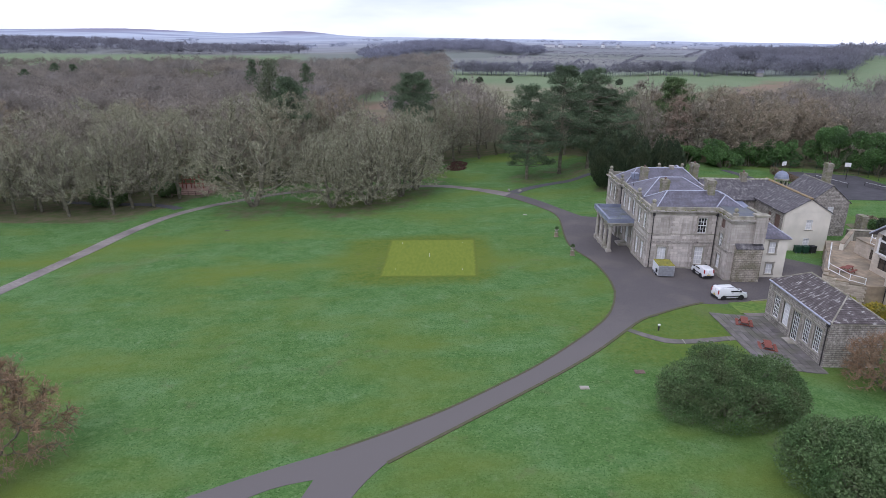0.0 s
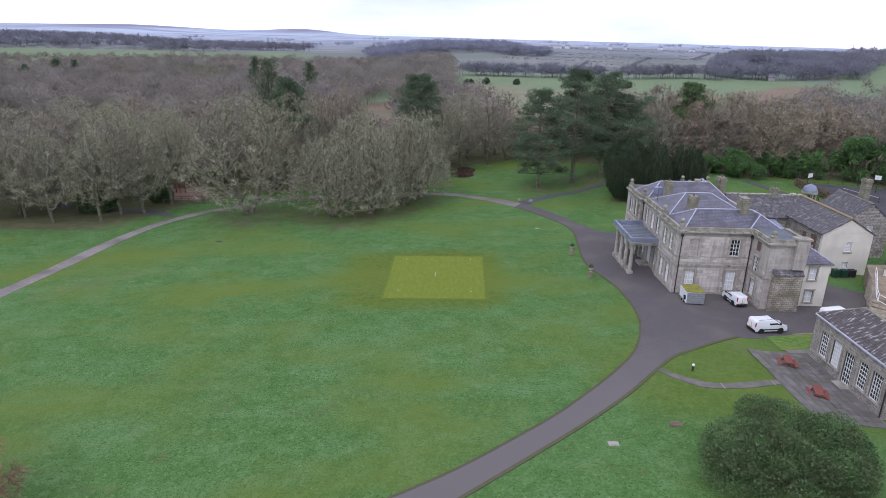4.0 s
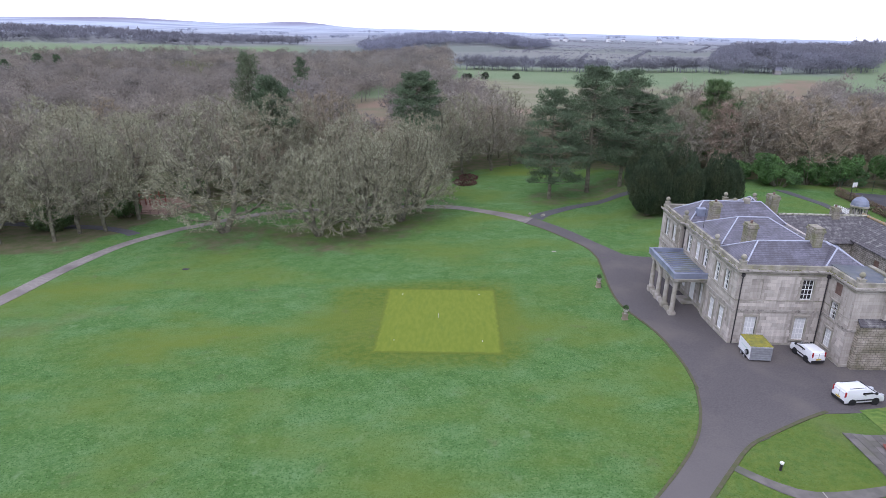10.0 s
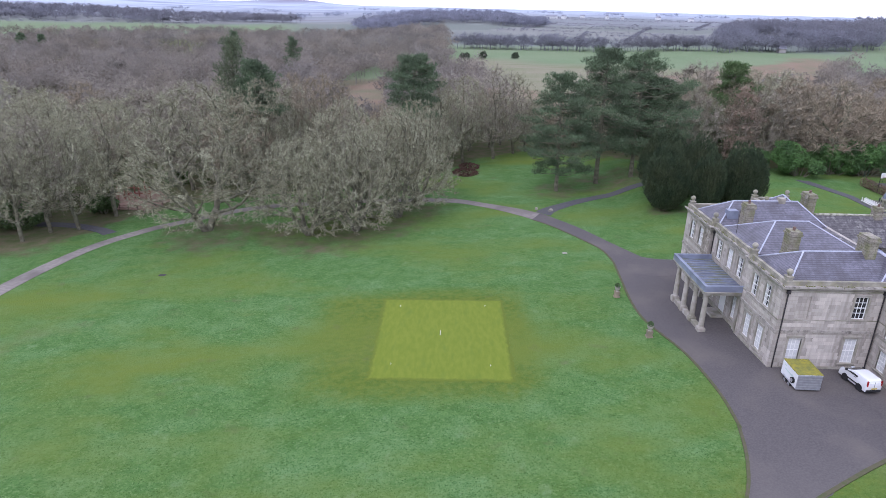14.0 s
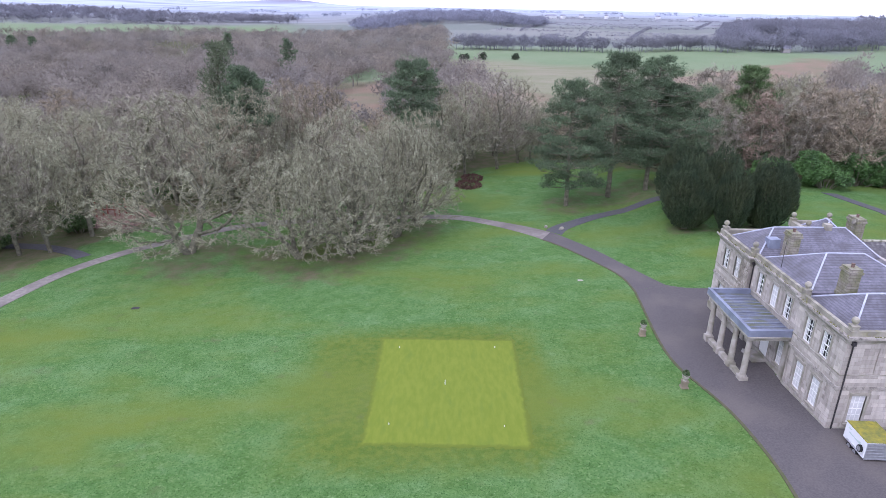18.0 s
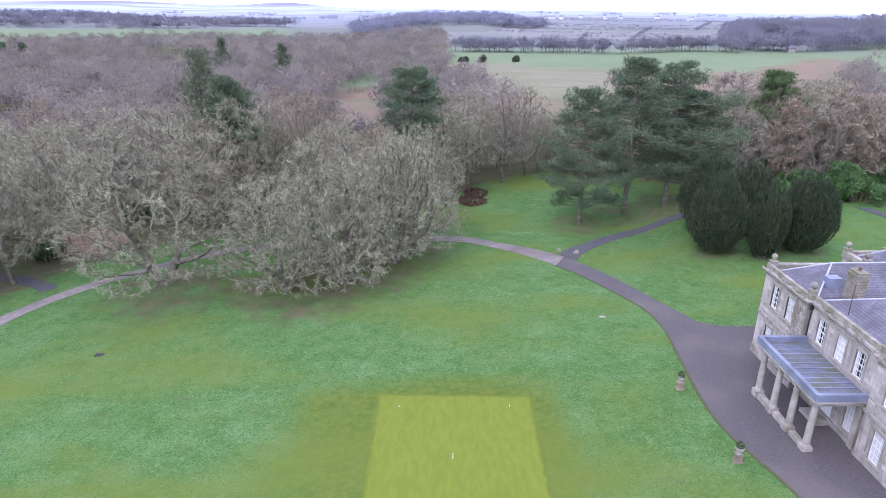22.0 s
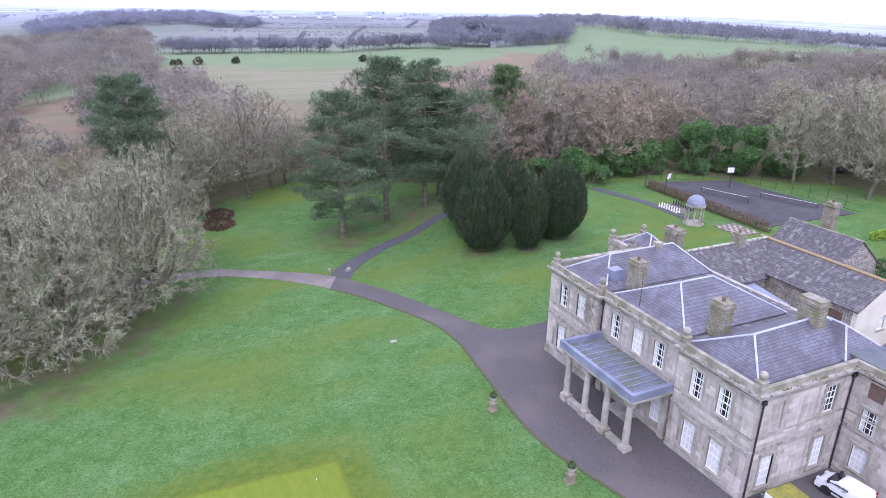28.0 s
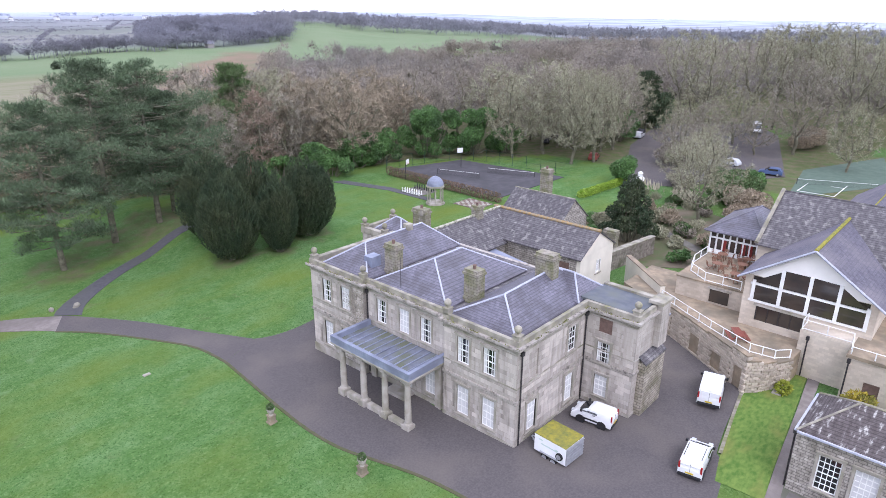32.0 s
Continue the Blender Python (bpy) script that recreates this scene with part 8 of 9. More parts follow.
plant(shrub_meshes(321, dome_clumps(r6, 3.0, 3.0, 5.0, 7), 5000, 0.34, LAUREL), "dense green shrub beside the car park", "shrub", 73.0, 29.5, 0, name="garden_shrub")
plant(shrub_meshes(322, dome_clumps(r6, 5.0, 3.4, 4.0, 8), 6000, 0.36, RHODO), "dark green garden shrub beside the court", "shrub", 75, 11.5, 0, name="garden_shrub", group="garden shrubs")
plant(shrub_meshes(323, dome_clumps(r6, 2.6, 2.4, 3.4, 6), 3500, 0.34, LAUREL), "bright green garden shrub beside the court", "shrub", 84, 11, 0, name="garden_shrub", group="garden shrubs")
plant(shrub_meshes(324, dome_clumps(r6, 4.0, 3.0, 3.0, 8), 5000, 0.36, TWIG_R), "reddish leafless shrub in the garden", "shrub", 60, 4, 0, name="garden_shrub", group="garden shrubs")
for k, (x, y) in enumerate(((52, 10), (55, 15), (50, 6), (57, 2), (48, 20), (44, 22), (66, 12), (68, 16))):
    plant(shrub_meshes(330 + k, dome_clumps(r6, 1.9, 1.9, 2.0, 5), 1800, 0.3, (RHODO, TWIG_G, TWIG_R)[k % 3]), "low mixed garden shrub beside the walled garden", "shrub", x, y, 0, name="garden_shrub", group="garden shrubs")
plant(shrub_meshes(350, dome_clumps(r6, 4.4, 3.6, 4.6, 12), 9000, 0.3, RHODO), "dark evergreen shrub in the walled garden", "shrub", 75.1, 10.1, 0, name="garden_shrub", group="garden shrubs")
plant(shrub_meshes(351, dome_clumps(r6, 5.0, 3.0, 2.6, 12), 9000, 0.3, TWIG_R), "low russet leafless shrub in the walled garden", "shrub", 65.8, 5.6, 0, name="garden_shrub", group="garden shrubs")
plant(shrub_meshes(352, dome_clumps(r6, 6.5, 4.0, 4.6, 14), 12000, 0.3, TWIG_R), "russet leafless thicket beside the car park", "shrub", 126.7, 13.7, 0, name="garden_shrub", group="shrubs beside the car park")
plant(shrub_meshes(353, dome_clumps(r6, 9.0, 6.0, 4.4, 16), 14000, 0.3, TWIG_B), "broad brown leafless thicket in the car park", "shrub", 96.2, 26.7, 0, name="garden_shrub", group="shrubs beside the car park")
r7 = random.Random(21)
for k in range(22):
    x, y = r7.uniform(41, 66), r7.uniform(-1, 23)
    s = r7.uniform(0.7, 1.5)
    if math.hypot(x - 45.5, y - 14.6) > 4 and not (28 < x < 42 and y > 14):
        plant(shrub_meshes(370 + k, dome_clumps(r7, 1.4 * s, 1.4 * s, 1.5 * s, 4), 1200, 0.24, (RHODO, TWIG_B, TWIG_R, LAUREL, TWIG_G)[k % 5]), "small mixed shrub in the walled garden beds", "shrub", x, y, 0, name="garden_shrub", group="garden shrubs")
for k, (x, y, s) in enumerate(((106.4, 27.8, 0.62), (119.4, 27.0, 0.7), (71.2, 17.0, 0.6), (111.4, 19.7, 0.6), (101.5, 33.5, 0.55), (84.5, 19.5, 0.5))):
    plant(PARKTREES[(k + 1) % 3], "small spreading bare tree in a bed of the car park", "tree", x, y, 2.7 * k, (s * 1.2, s * 1.2, s), group="bare trees in the car park")
plant(pine_meshes(143, 13.5, 5.0, 0.05, 9000, 0.45, YEW, 44, 7), "dark dense evergreen tree at the far edge of the car park", "tree", 124.6, 50.5, 0, name="evergreen_tree")
plant(shrub_meshes(391, dome_clumps(r6, 4.6, 3.6, 3.4, 12), 9000, 0.28, TWIG_R), "broad russet leafless shrub beside the walled garden", "shrub", 70.5, 8.0, 0.4, name="garden_shrub", group="garden shrubs")
plant(shrub_meshes(392, dome_clumps(r6, 4.4, 3.2, 3.2, 10), 7000, 0.3, RHODO), "dark evergreen shrub bank along the car park", "shrub", 83.0, 15.0, 1.0, name="garden_shrub", group="garden shrubs")
plant(shrub_meshes(393, dome_clumps(r6, 4.2, 2.2, 2.2, 9), 5000, 0.3, TWIG_B), "low brown shrub bank along the car park", "shrub", 78.0, 21.5, 0.6, name="garden_shrub", group="garden shrubs")
hedge_lime = part("clipped_hedge", tri_mesh("clipped_hedge", *leaf_cloud(np.random.default_rng(3), [(60 + 13.5 * k / 13, 30.3 - 0.8 * k / 13, 0.7) for k in range(14)], [(0.9, 0.7, 0.7)] * 14, 6000, 0.22), mat("lime_leaves", (0.20, 0.32, 0.03), (0.28, 0.40, 0.05), 0.6, rough=0.8, island=0.3)), None)
tagged(hedge_lime, "bright lime-green clipped hedge beside the garden", "hedge")
# the two great rhododendrons by the drive
rh = [(-2.6, 1.2, 1.7, 3.0, 2.6, 2.0), (0.6, 2.0, 2.2, 3.0, 2.7, 2.3), (3.4, 0.8, 1.9, 2.8, 2.7, 2.1), (-0.4, -2.0, 1.5, 3.6, 2.5, 1.9), (-4.0, -0.4, 1.2, 2.3, 2.2, 1.5), (2.4, -1.6, 1.6, 2.7, 2.4, 1.8), (4.3, -0.6, 1.3, 2.0, 2.1, 1.5), (-1.6, -0.2, 2.2, 2.6, 2.2, 1.7)]
r8 = random.Random(31)
mounds = []
for cx, cy, cz, ax, ay, az in rh:
    for k in range(6):
        t, u = r8.uniform(0, 6.283), r8.uniform(0.2, 1.35)
        s = r8.uniform(0.55, 1.05)
        mounds.append((cx + ax * 0.85 * math.cos(t) * math.cos(u), cy + ay * 0.85 * math.sin(t) * math.cos(u), cz + az * 0.80 * math.sin(u), s * 1.3, s * 1.3, s * 0.9))
rh_all = rh + mounds
plant(shrub_meshes(340, rh_all, 90000, 0.13, RHODO), "large domed dark green rhododendron on the lawn", "shrub", -4.3, -36.2, 0.1, (1.0, 1.0, 1.0), name="rhododendron", group="rhododendrons by the drive")
plant(shrub_meshes(341, [(x * 0.95, y * 0.95, z, a, b_, c) for x, y, z, a, b_, c in rh_all[::-1]], 84000, 0.13, RHODO), "large domed dark green rhododendron on the lawn", "shrub", 0.4, -48.6, 2.3, (1.12, 1.12, 1.15), name="rhododendron", group="rhododendrons by the drive")
plant(bare_tree_meshes(90, 6.8, 4.4, 0.10, 3, 20000, TWIG_RUST, 0.09, SKIRT, 0.2, 0.35, 800, 0.04, 0.6, 0.15), "small bare russet tree on the lawn", "tree", -61.6, -41.0, 0, (1.3, 1.3, 1.3), name="small_tree")
plant(bare_tree_meshes(91, 5.5, 4.0, 0.09, 4, 18000, TWIG_RUST, 0.07, SKIRT, 0.1, 0.35, 800, 0.04, 0.6, 0.12), "leafless reddish shrub against the garden hall", "shrub", 12.2, -31.2, 0, name="bare_shrub")
plant(shrub_meshes(342, dome_clumps(r6, 2.4, 2.4, 2.4, 6), 4500, 0.24, mat("forsythia", (0.36, 0.27, 0.03), (0.16, 0.17, 0.04), 1.2, rough=0.9, island=0.3)), "yellow-flowering shrub beside the modern hall", "shrub", 19.2, -17.8, 0, name="flowering_shrub")
plant(shrub_meshes(343, [(0, 0, 0.5, 0.7, 0.6, 0.5)], 700, 0.2, mat("yellow_green_leaves", (0.24, 0.28, 0.03), (0.30, 0.32, 0.05), 1.0, rough=0.9, island=0.3)), "small yellow-green shrub at the terrace wall", "shrub", 20.6, -11.9, 0, name="low_shrub")
# low plants on chimneys and holly under the western trees
plant(shrub_meshes(344, dome_clumps(r6, 4.0, 3.0, 4.5, 7), 5000, 0.4, RHODO), "dark evergreen understorey shrub at the wood's edge", "shrub", -97, 50, 0, name="understorey_shrub", group="understorey shrubs")
plant(shrub_meshes(345, dome_clumps(r6, 3.0, 2.6, 4.0, 7), 4000, 0.4, RHODO), "dark evergreen understorey shrub at the wood's edge", "shrub", -87.5, 58, 0, name="understorey_shrub", group="understorey shrubs")
plant(shrub_meshes(346, dome_clumps(r6, 2.6, 2.6, 3.4, 6), 3500, 0.4, RHODO), "dark evergreen understorey shrub at the wood's edge", "shrub", -82, 76, 0, name="understorey_shrub", group="understorey shrubs")
bed = part("leaf_bed", tri_mesh("leaf_bed", *leaf_cloud(np.random.default_rng(5), [(-23.6, 80, height(-23, 80) + 0.05), (-22.6, 85, height(-22, 85) + 0.05)], [(2.6, 3.4, 0.18), (2.2, 3.4, 0.18)], 3000, 0.35), mat("russet_leaves", (0.075, 0.044, 0.034), (0.110, 0.062, 0.044), 0.8, rough=1.0, island=0.3)), None)
tagged(bed, "bed of russet leaves on the grass", "leaf bed", kind="stuff")

# ---- courts, car park and garden behind the house ----
COURT = mat("court_tarmac", (0.070, 0.066, 0.074), (0.092, 0.088, 0.096), 1.0, (0.06, 0.058, 0.062), 0.2, rough=0.95, coords="World")
COURTGREEN = mat("court_green", (0.085, 0.125, 0.095), (0.11, 0.15, 0.115), 1.0, rough=0.95, coords="World")


def flat_poly(name, pts, lift, material, label, category):
    bm = bmesh.new()
    vs = [bm.verts.new((x, y, height(x, y) + lift)) for x, y in pts]
    bm.faces.new(vs)
    low = [bm.verts.new((v.co.x, v.co.y, v.co.z - 0.3)) for v in vs]
    for i in range(len(vs)):
        j = (i + 1) % len(vs)
        bm.faces.new((vs[i], low[i], low[j], vs[j]))
    bmesh.ops.recalc_face_normals(bm, faces=bm.faces[:])
    return tagged(part(name, bm, material), label, category, kind="structure")


court = flat_poly("court", [(50.5, 40.0), (69.3, 39.6), (67.6, 63.0), (52.0, 67.5)], 0.10, COURT, "dark tarmac games court with white lines", "court")
for x0, x1, y0, y1 in ((52.5, 66.8, 52.0, 52.05), (59.5, 59.55, 45, 60)):
    part("line", box_bm(x0, x1, y0, y1, 0.2, 0.225), TRIMSTONE, court)
court_b = flat_poly("tennis_court", [(82.5, 5.2), (105, 8.5), (127, -1.0), (103, -6.5)], 0.05, COURTGREEN, "green tennis court with white lines", "court")
for k in range(3):
    part("line", box_bm(88 + k * 7, 88.15 + k * 7, -0.5, 5, 0.36, 0.40), WHITEPAINT, court_b)
for y in (-0.6, 5.0):
    part("line", box_bm(88, 112, y, y + 0.12, 0.36, 0.40), WHITEPAINT, court_b)
flat_poly("car_park", [(72.5, 29.5), (104, 44), (132, 50.5), (149, 32.5), (137, 22.5), (97, 9.5), (76.5, 22)], 0.06, TARMAC, "grey tarmac car park among bare trees", "car park")
flat_poly("garden_bed", [(38.5, 9), (41, 23), (50, 25.5), (60, 22), (66, 13), (61, 0), (47, -3)], 0.045, mat("garden_soil", (0.115, 0.10, 0.06), (0.085, 0.12, 0.045), 0.6, (0.17, 0.14, 0.10), 0.25, rough=1.0, bump=0.5, bump_scale=5, coords="World"), "earthy planted beds of the walled garden", "garden bed")
flat_poly("garden_walk", [(46.2, 4), (47.6, 3.4), (56, 17.2), (54.8, 18)], 0.075, PAVING, "narrow paved walk through the garden beds", "path")
flat_poly("chess_path", [(38.4, 68.5), (40.6, 67.6), (43.0, 57.8), (42.8, 45), (41.4, 45), (41.4, 57.0)], 0.06, PATHGREY, "narrow path beside the giant chess board", "path")
def net(x0, y0, x1, y1, z=0.15):
    t = thing("court_net", "white-banded sports net across the court", "net", group="court nets")
    b = bmesh.new()
    d = Vector((x1 - x0, y1 - y0, 0)).normalized()
    for x, y in ((x0, y0), (x1, y1)):
        p = bmesh.new()
        tube(p, (x, y, z), (x, y, z + 1.07), 0.05, 0.05, 6)
        part("post", p, BLACKIRON, t)
    tube(b, (x0, y0, z + 1.0), (x1, y1, z + 1.0), 0.028, 0.028, 6)
    part("band", b, WHITEPAINT, t)
    m = bmesh.new()
    for k in range(9):
        tube(m, (x0, y0, z + 0.1 + k * 0.1), (x1, y1, z + 0.1 + k * 0.1), 0.008, 0.008, 3)
    part("mesh", m, BLACKIRON, t)


net(55.5, 58.5, 58.0, 50.5)
net(62.5, 52.0, 65.5, 43.5)
net(93, 6.5, 98, -5.0, 0.3)
for x, y, a in ((48.6, 60.0, 20), (62.6, 58.8, 160)):
    t = thing("basketball_hoop", "basketball hoop with white backboard on a dark post", "basketball hoop", pose(x, y, 0.1, 0, 0, a), "hoops beside the court")
    b = bmesh.new()
    tube(b, (0, 0, 0), (0, 0, 3.0), 0.07, 0.06, 8)
    part("post", b, BLACKIRON, t)
    part("backboard", box_bm(-0.6, 0.6, -0.45, -0.40, 2.9, 3.8), WHITEPAINT, t, "white backboard")
    b = bmesh.new()
    for k in range(12):
        tube(b, (0.22 * math.cos(k * 0.524), -0.68 + 0.22 * math.sin(k * 0.524), 3.05), (0.22 * math.cos(k * 0.524 + 0.524), -0.68 + 0.22 * math.sin(k * 0.524 + 0.524), 3.05), 0.02, 0.02, 4)
    part("ring", b, REDLAMP, t)
# dark mesh fence and brown hedge round the court
fence = thing("court_fence", "dark green mesh fence round the games court", "fence")
FENCEPTS = [(50.0, 66.5), (52.0, 68.5), (60, 66.2), (68.5, 63.8), (70.2, 52), (70.6, 39)]
for (ax, ay), (bx, by) in zip(FENCEPTS, FENCEPTS[1:]):
    n = max(1, round(math.dist((ax, ay), (bx, by)) / 3))
    for k in range(n):
        x, y = ax + (bx - ax) * k / n, ay + (by - ay) * k / n
        b = bmesh.new()
        tube(b, (x, y, 0), (x, y, 2.6), 0.04, 0.04, 5)
        part("post", b, BINGREEN, fence)
    for z in (0.3, 1.4, 2.55):
        b = bmesh.new()
        tube(b, (ax, ay, z), (bx, by, z), 0.02, 0.02, 4)
        part("wire", b, BINGREEN, fence)
pts = [(49.1 - 0.25 * k * 0.1, 64.7 - 26 * k / 30, 0.9) for k in range(31)]
bh = part("beech_hedge", tri_mesh("beech_hedge", *leaf_cloud(np.random.default_rng(6), pts, [(0.7, 0.6, 0.9)] * 31, 11000, 0.18), mat("beech_leaves", (0.135, 0.088, 0.062), (0.205, 0.142, 0.102), 1.1, (0.16, 0.13, 0.085), 0.4, rough=0.95, island=0.3)), None)
tagged(bh, "brown leafless beech hedge beside the court", "hedge")
# garden temple
temple = thing("garden_temple", "small round garden temple with a grey lead dome", "temple", Matrix.Translation((41.2, 45.8, 0.1)))
b = bmesh.new()
lathe(b, [(1.55, -0.2), (1.55, 0.15), (1.4, 0.15), (1.4, 0.3)], 0, 0, 20)
part("base", b, TRIMSTONE, temple)
for k in range(8):
    b = bmesh.new()
    a = k * math.pi / 4
    lathe(b, [(0.13, 0.3), (0.11, 0.5), (0.10, 2.6), (0.14, 2.7)], 1.2 * math.cos(a), 1.2 * math.sin(a), 8)
    part("column", b, TRIMSTONE, temple)
b = bmesh.new()
lathe(b, [(1.4, 2.7), (1.45, 2.75), (1.45, 3.0), (1.3, 3.02)], 0, 0, 20)
part("entablature", b, TRIMSTONE, temple)
b = bmesh.new()
lathe(b, [(1.35, 3.02), (1.3, 3.4), (1.1, 3.85), (0.75, 4.2), (0.35, 4.4), (0.06, 4.46), (0.06, 4.65)], 0, 0, 20)
part("dome", b, LEAD, temple, "pale grey lead dome")
for row, (m, lab) in enumerate(((WHITEPAINT, "white giant chess piece on the board"), (BLACKPLASTIC, "black giant chess piece on the board"))):
    for k in range(16):
        x, y = 42.6 + row * 3.0 + (k // 8) * 0.6, 50.8 + (k % 8) * 0.55
        t = thing("chess_piece", lab, "chess piece", Matrix.Translation((x, y, 0.16)), "giant chess pieces")
        b = bmesh.new()
        lathe(b, [(0.16, 0), (0.15, 0.08), (0.07, 0.15), (0.06, 0.4), (0.11, 0.5), (0.06, 0.62), (0.02, 0.68)], 0, 0, 8)
        part("turned_body", b, m, t)
board = flat_poly("chess_board", [(42.2, 50.3), (46.6, 50.3), (46.6, 55.2), (42.2, 55.2)], 0.06, PAVING, "paved giant chess board on the grass", "chess board")
board2 = flat_poly("draughts_board", [(43, 38.6), (47, 38.6), (47, 43.6), (43, 43.6)], 0.06, PAVING, "paved giant draughts board on the grass", "draughts board")
for i in range(8):
    for j in range(8):
        part("square", box_bm(43.05 + i * 0.5, 43.5 + i * 0.5, 38.7 + j * 0.6, 39.25 + j * 0.6, 0.14, 0.19), (TRIMSTONE, DARKWOOD)[(i + j) % 2], board2)


def car(at, colour, label, L=4.1, H=1.48):
    c = thing("car", label, "car", at, "cars in the car park")
    f = L / 2
    prof = [(-f, 0.3), (-f, 0.75), (-f + 0.15, 0.95), (-f + 0.55, H - 0.08), (-f + 1.0, H), (f - 1.9, H - 0.02), (f - 1.15, 0.98), (f - 0.25, 0.82), (f, 0.6), (f, 0.3)]
    b = bmesh.new()
    rows = []
    for s in (-1, 1):
        rows.append([b.verts.new((x, s * (0.86 - 0.14 * smooth(0.9, H, z)), z)) for x, z in prof])
    b.faces.new(rows[0][::-1])
    b.faces.new(rows[1])
    for i in range(len(prof)):
        j = (i + 1) % len(prof)
        b.faces.new((rows[0][i], rows[0][j], rows[1][j], rows[1][i]))
    bmesh.ops.recalc_face_normals(b, faces=b.faces[:])
    bmesh.ops.bevel(b, geom=b.edges[:], offset=0.05, segments=1, affect="EDGES")
    part("body", b, colour, c)
    for s in (-1, 1):
        part("side_window", box_bm(-f + 0.75, f - 1.55, s * 0.80 - 0.03, s * 0.80 + 0.03, 1.0, H - 0.14, bevel=0.02), GLASS, c)
        for x in (-f + 0.75, f - 0.8):
            wheel(c, x, s * 0.78, 0.3)
    part("windscreen", faces_bm([(f - 1.86, -0.62, H - 0.05), (f - 1.86, 0.62, H - 0.05), (f - 1.12, 0.72, 1.0), (f - 1.12, -0.72, 1.0), (f - 1.8, -0.62, H - 0.02), (f - 1.8, 0.62, H - 0.02), (f - 1.06, 0.72, 1.03), (f - 1.06, -0.72, 1.03)],
                                [(0, 1, 2, 3), (4, 7, 6, 5), (0, 4, 5, 1), (1, 5, 6, 2), (2, 6, 7, 3), (3, 7, 4, 0)]), GLASS, c)
    return c


SILVER = mat("silver_paint", (0.50, 0.51, 0.53), (0.46, 0.47, 0.49), 1.0, rough=0.3, spec=0.6)
DARKPAINT = mat("dark_paint", (0.03, 0.03, 0.035), (0.04, 0.04, 0.045), 1.0, rough=0.25, spec=0.6)
BLUEPAINT = mat("blue_paint", (0.06, 0.09, 0.19), (0.07, 0.11, 0.22), 1.0, rough=0.3, spec=0.6)
REDPAINT = mat("red_paint", (0.20, 0.035, 0.025), (0.23, 0.04, 0.03), 1.0, rough=0.3, spec=0.6)
for x, y, a, m, l in ((113, 46.4, 10, SILVER, "silver car in the car park"), (116.5, 47.6, 20, DARKPAINT, "dark car in the car park"), (94.6, 60.5, 30, DARKPAINT, "dark car under bare trees"), (99, 60.5, 60, DARKPAINT, "dark car under bare trees"),
                      (96.5, 12.0, 100, BLUEPAINT, "blue car in the car park"), (99.3, 20.5, 80, SILVER, "pale car in the car park"), (103, 26, 70, DARKPAINT, "dark car in the car park"), (97, 25, 60, SILVER, "pale car in the car park"), (108, 30, 80, SILVER, "pale car in the car park"), (113, 31, 80, DARKPAINT, "dark car in the car park"), (86, 43, 20, REDPAINT, "red car under bare trees")):
    car(pose(x, y, height(x, y) + 0.07, 0, 0, a), m, l)
van(pose(137, 27.6, height(137, 27.6) + 0.07, 0, 0, 200), 5.2, 2.0, 2.4, 0.9, "white high-roofed van in the car park")
hut = thing("garden_shelter", "small white lantern-topped post beside the car park", "lantern", Matrix.Translation((71.4, 25.8, 0.1)))
b = bmesh.new()
lathe(b, [(0.3, 0), (0.25, 1.6), (0.9, 1.7), (0.75, 2.1), (0.45, 2.3), (0.3, 2.8), (0.5, 2.85), (0.1, 3.2)], 0, 0, 8)
part("lantern", b, WHITEPAINT, hut)
PAMPAS = mat("pampas_plumes", (0.50, 0.46, 0.36), (0.42, 0.38, 0.28), 1.0, rough=1.0, island=0.2)
for k, (x, y) in enumerate(((68.7, 23.5), (67.4, 21.0), (67.0, 17.2), (65.5, 14.6))):
    rg = np.random.default_rng(60 + k)
    t = thing("pampas_grass", "tall pale pampas grass with feathery plumes", "grass clump", Matrix.Translation((x, y, 0.1)), "pampas grasses")
    n = 500
    base = np.c_[rg.normal(0, 0.3, (n, 2)), np.full(n, 0.0)]
    way = np.c_[rg.normal(0, 0.45, (n, 2)), np.full(n, 1.0)]
    part("blades", tri_mesh("blades", *shards(rg, base, way, rg.uniform(0.9, 1.6, n), np.full(n, 0.06)), TWIG_G), None, t)
    base = np.c_[rg.normal(0, 0.6, (40, 2)), rg.uniform(1.5, 2.2, 40)]
    part("plumes", tri_mesh("plumes", *shards(rg, base, np.c_[rg.normal(0, 0.15, (40, 2)), np.full(40, 1.0)], rg.uniform(0.7, 1.1, 40), np.full(40, 0.22)), PAMPAS), None, t)
# rubble garden wall and low buff wall by the terrace
gw = thing("garden_wall", "old rubble garden wall behind the terrace", "wall")
part("wall", wall_bm(9.5, -0.3, 2.4, 0.6), mat("dark_garden_rubble", (0.155, 0.135, 0.115), (0.290, 0.255, 0.215), 2.4, (0.11, 0.105, 0.07), 0.7, rough=0.95, bump=0.9, bump_scale=5, lo3=0.5, hi3=0.7), gw, at=along(34.0, 11.3, 0, -8))
part("coping", box_bm(-0.05, 9.55, -0.08, 0.68, 2.4, 2.52, bevel=0.03), LICHEN, gw, at=along(34.0, 11.3, 0, -8))
bw = thing("ramp_wall", "buff block wall with white end beside the terrace", "wall")
part("wall", wall_bm(8.5, -0.3, 3.4, 0.5), RENDERWALL, bw, at=along(27.3, 1.5, 0, 50))
part("coping", box_bm(-0.05, 8.55, -0.05, 0.55, 3.4, 3.5), SANDPAVE, bw, at=along(27.3, 1.5, 0, 50))

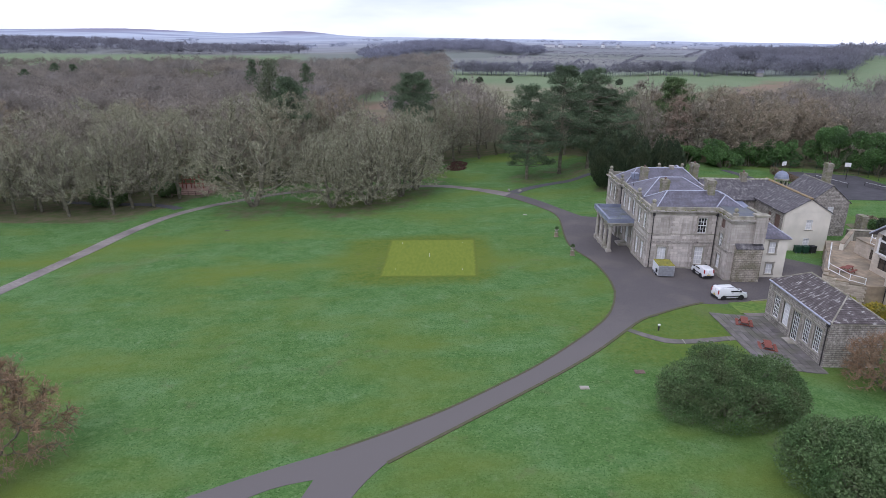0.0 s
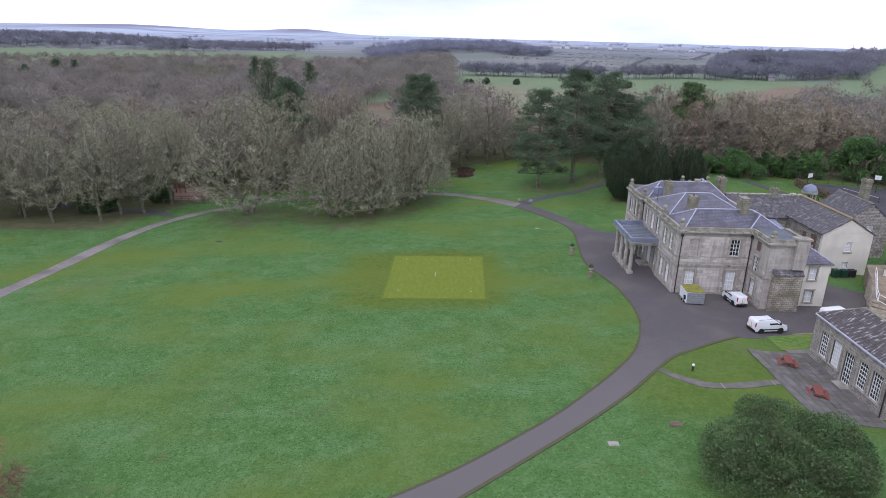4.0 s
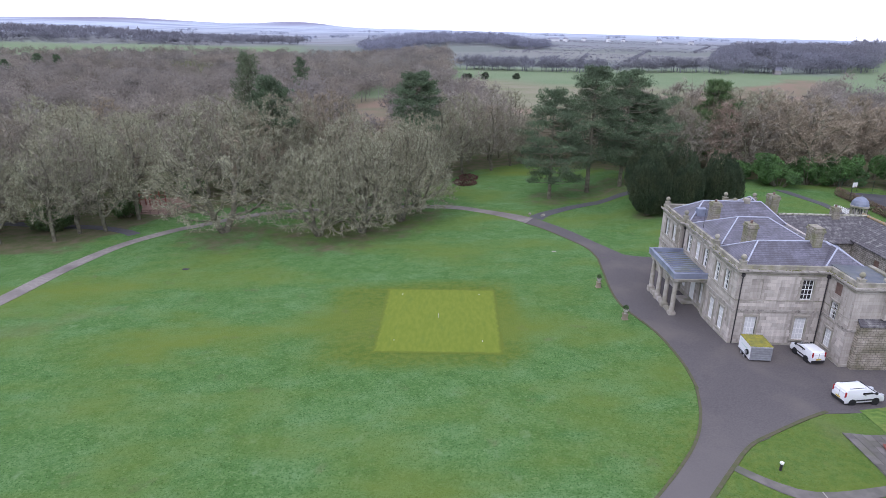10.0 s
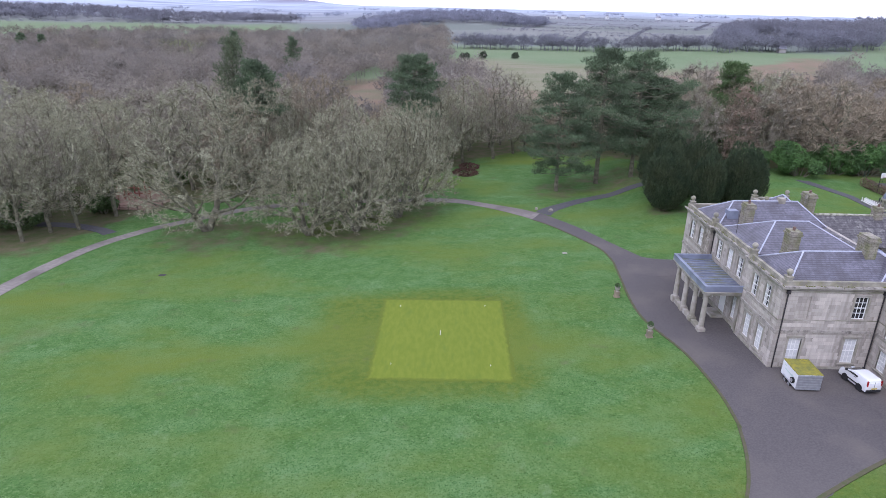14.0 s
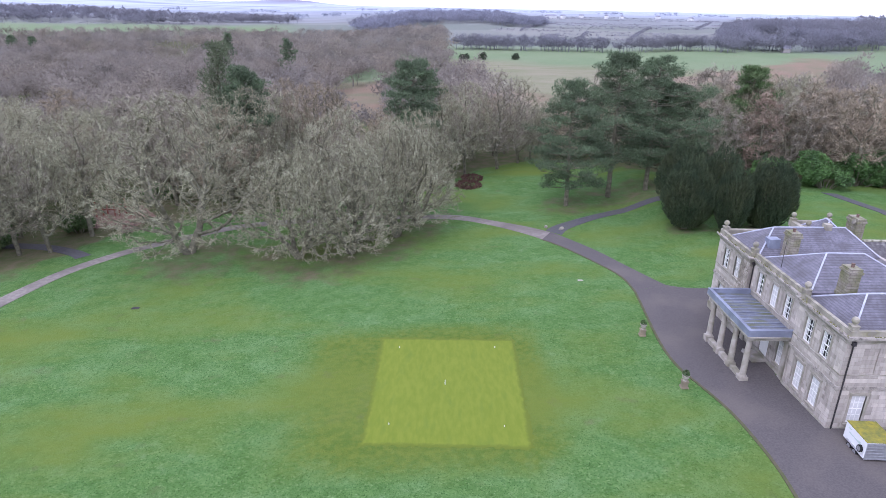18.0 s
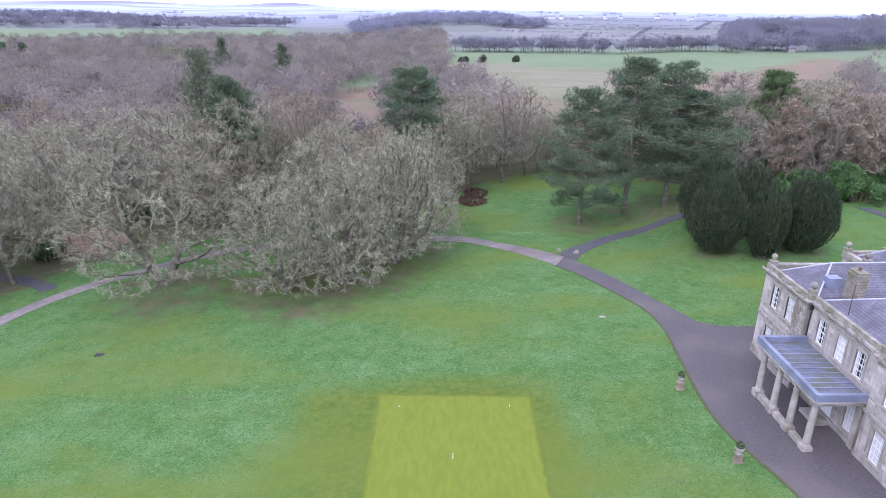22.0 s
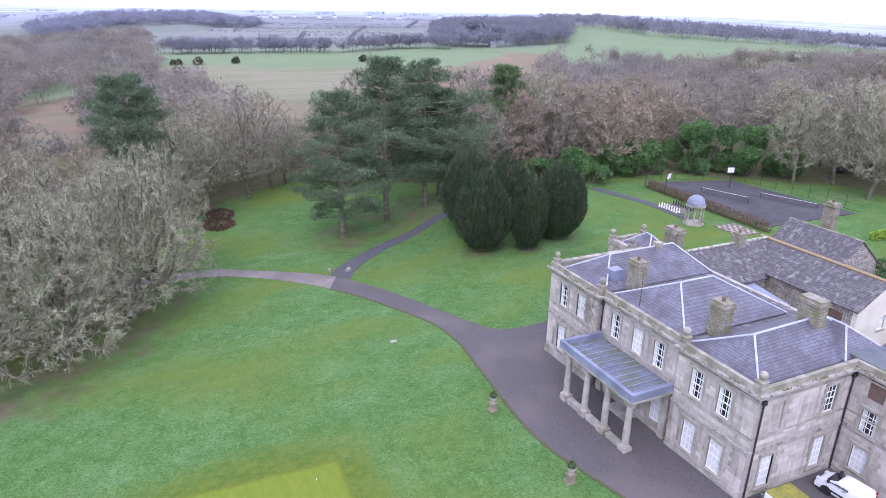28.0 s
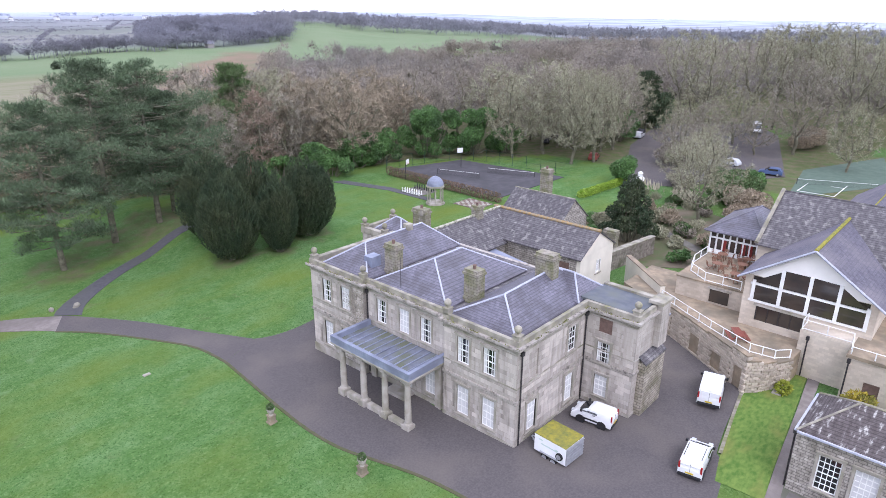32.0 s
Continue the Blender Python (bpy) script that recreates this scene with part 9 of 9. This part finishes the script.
# ---- playground in the western trees ----
BARKCHIP = mat("bark_chip", (0.20, 0.13, 0.10), (0.27, 0.18, 0.14), 2.0, rough=1.0, bump=0.4, coords="World")
flat_poly("play_area", [(-92, 61), (-80, 59.5), (-78.5, 66), (-84, 73), (-92, 71)], 0.06, BARKCHIP, "brown bark-chip play area in the trees", "play area")
frame_ = thing("climbing_frame", "dark red timber climbing frame in the play area", "climbing frame", Matrix.Translation((-86, 66.5, height(-86, 66.5))))
for k in range(7):
    b = bmesh.new()
    tube(b, (-3 + k, 0.4 * (k % 2), -0.2), (-3 + k, 0.4 * (k % 2), 2.6 + 0.4 * (k % 3)), 0.12, 0.11, 6)
    part("post", b, REDWOOD, frame_)
for z in (1.2, 2.2):
    b = bmesh.new()
    tube(b, (-3, 0.2, z), (3, 0.2, z), 0.09, 0.09, 6)
    part("beam", b, REDWOOD, frame_)
pf = thing("play_fence", "brown post-and-rail fence round the play area", "fence")
FP = [(-93, 60.5), (-87.5, 60.2), (-80.5, 58.8), (-78, 63)]
for (ax, ay), (bx, by) in zip(FP, FP[1:]):
    n = max(1, round(math.dist((ax, ay), (bx, by)) / 1.8))
    for k in range(n):
        x, y = ax + (bx - ax) * k / n, ay + (by - ay) * k / n
        part("post", box_bm(x - 0.07, x + 0.07, y - 0.07, y + 0.07, height(x, y) - 0.2, height(x, y) + 1.1), DARKWOOD, pf)
    for z in (0.5, 0.95):
        b = bmesh.new()
        tube(b, (ax, ay, height(ax, ay) + z), (bx, by, height(bx, by) + z), 0.06, 0.06, 4)
        part("rail", b, DARKWOOD, pf)
picnic_table(pose(-79.5, 57.0, height(-79.5, 57.0), 0, 0, 20), "weathered brown picnic table under the trees", DARKWOOD)
tagged(part("west_branch_path", ribbon_bm([(-81.5, 45.0), (-84.5, 47.5), (-92, 50.5), (-108, 52)], [(-80.0, 46.6), (-83.8, 49.4), (-92, 52.8), (-108, 54.5)], 0.05, 3), PATHGREY), "dark path leading under the western trees", "path", kind="structure")
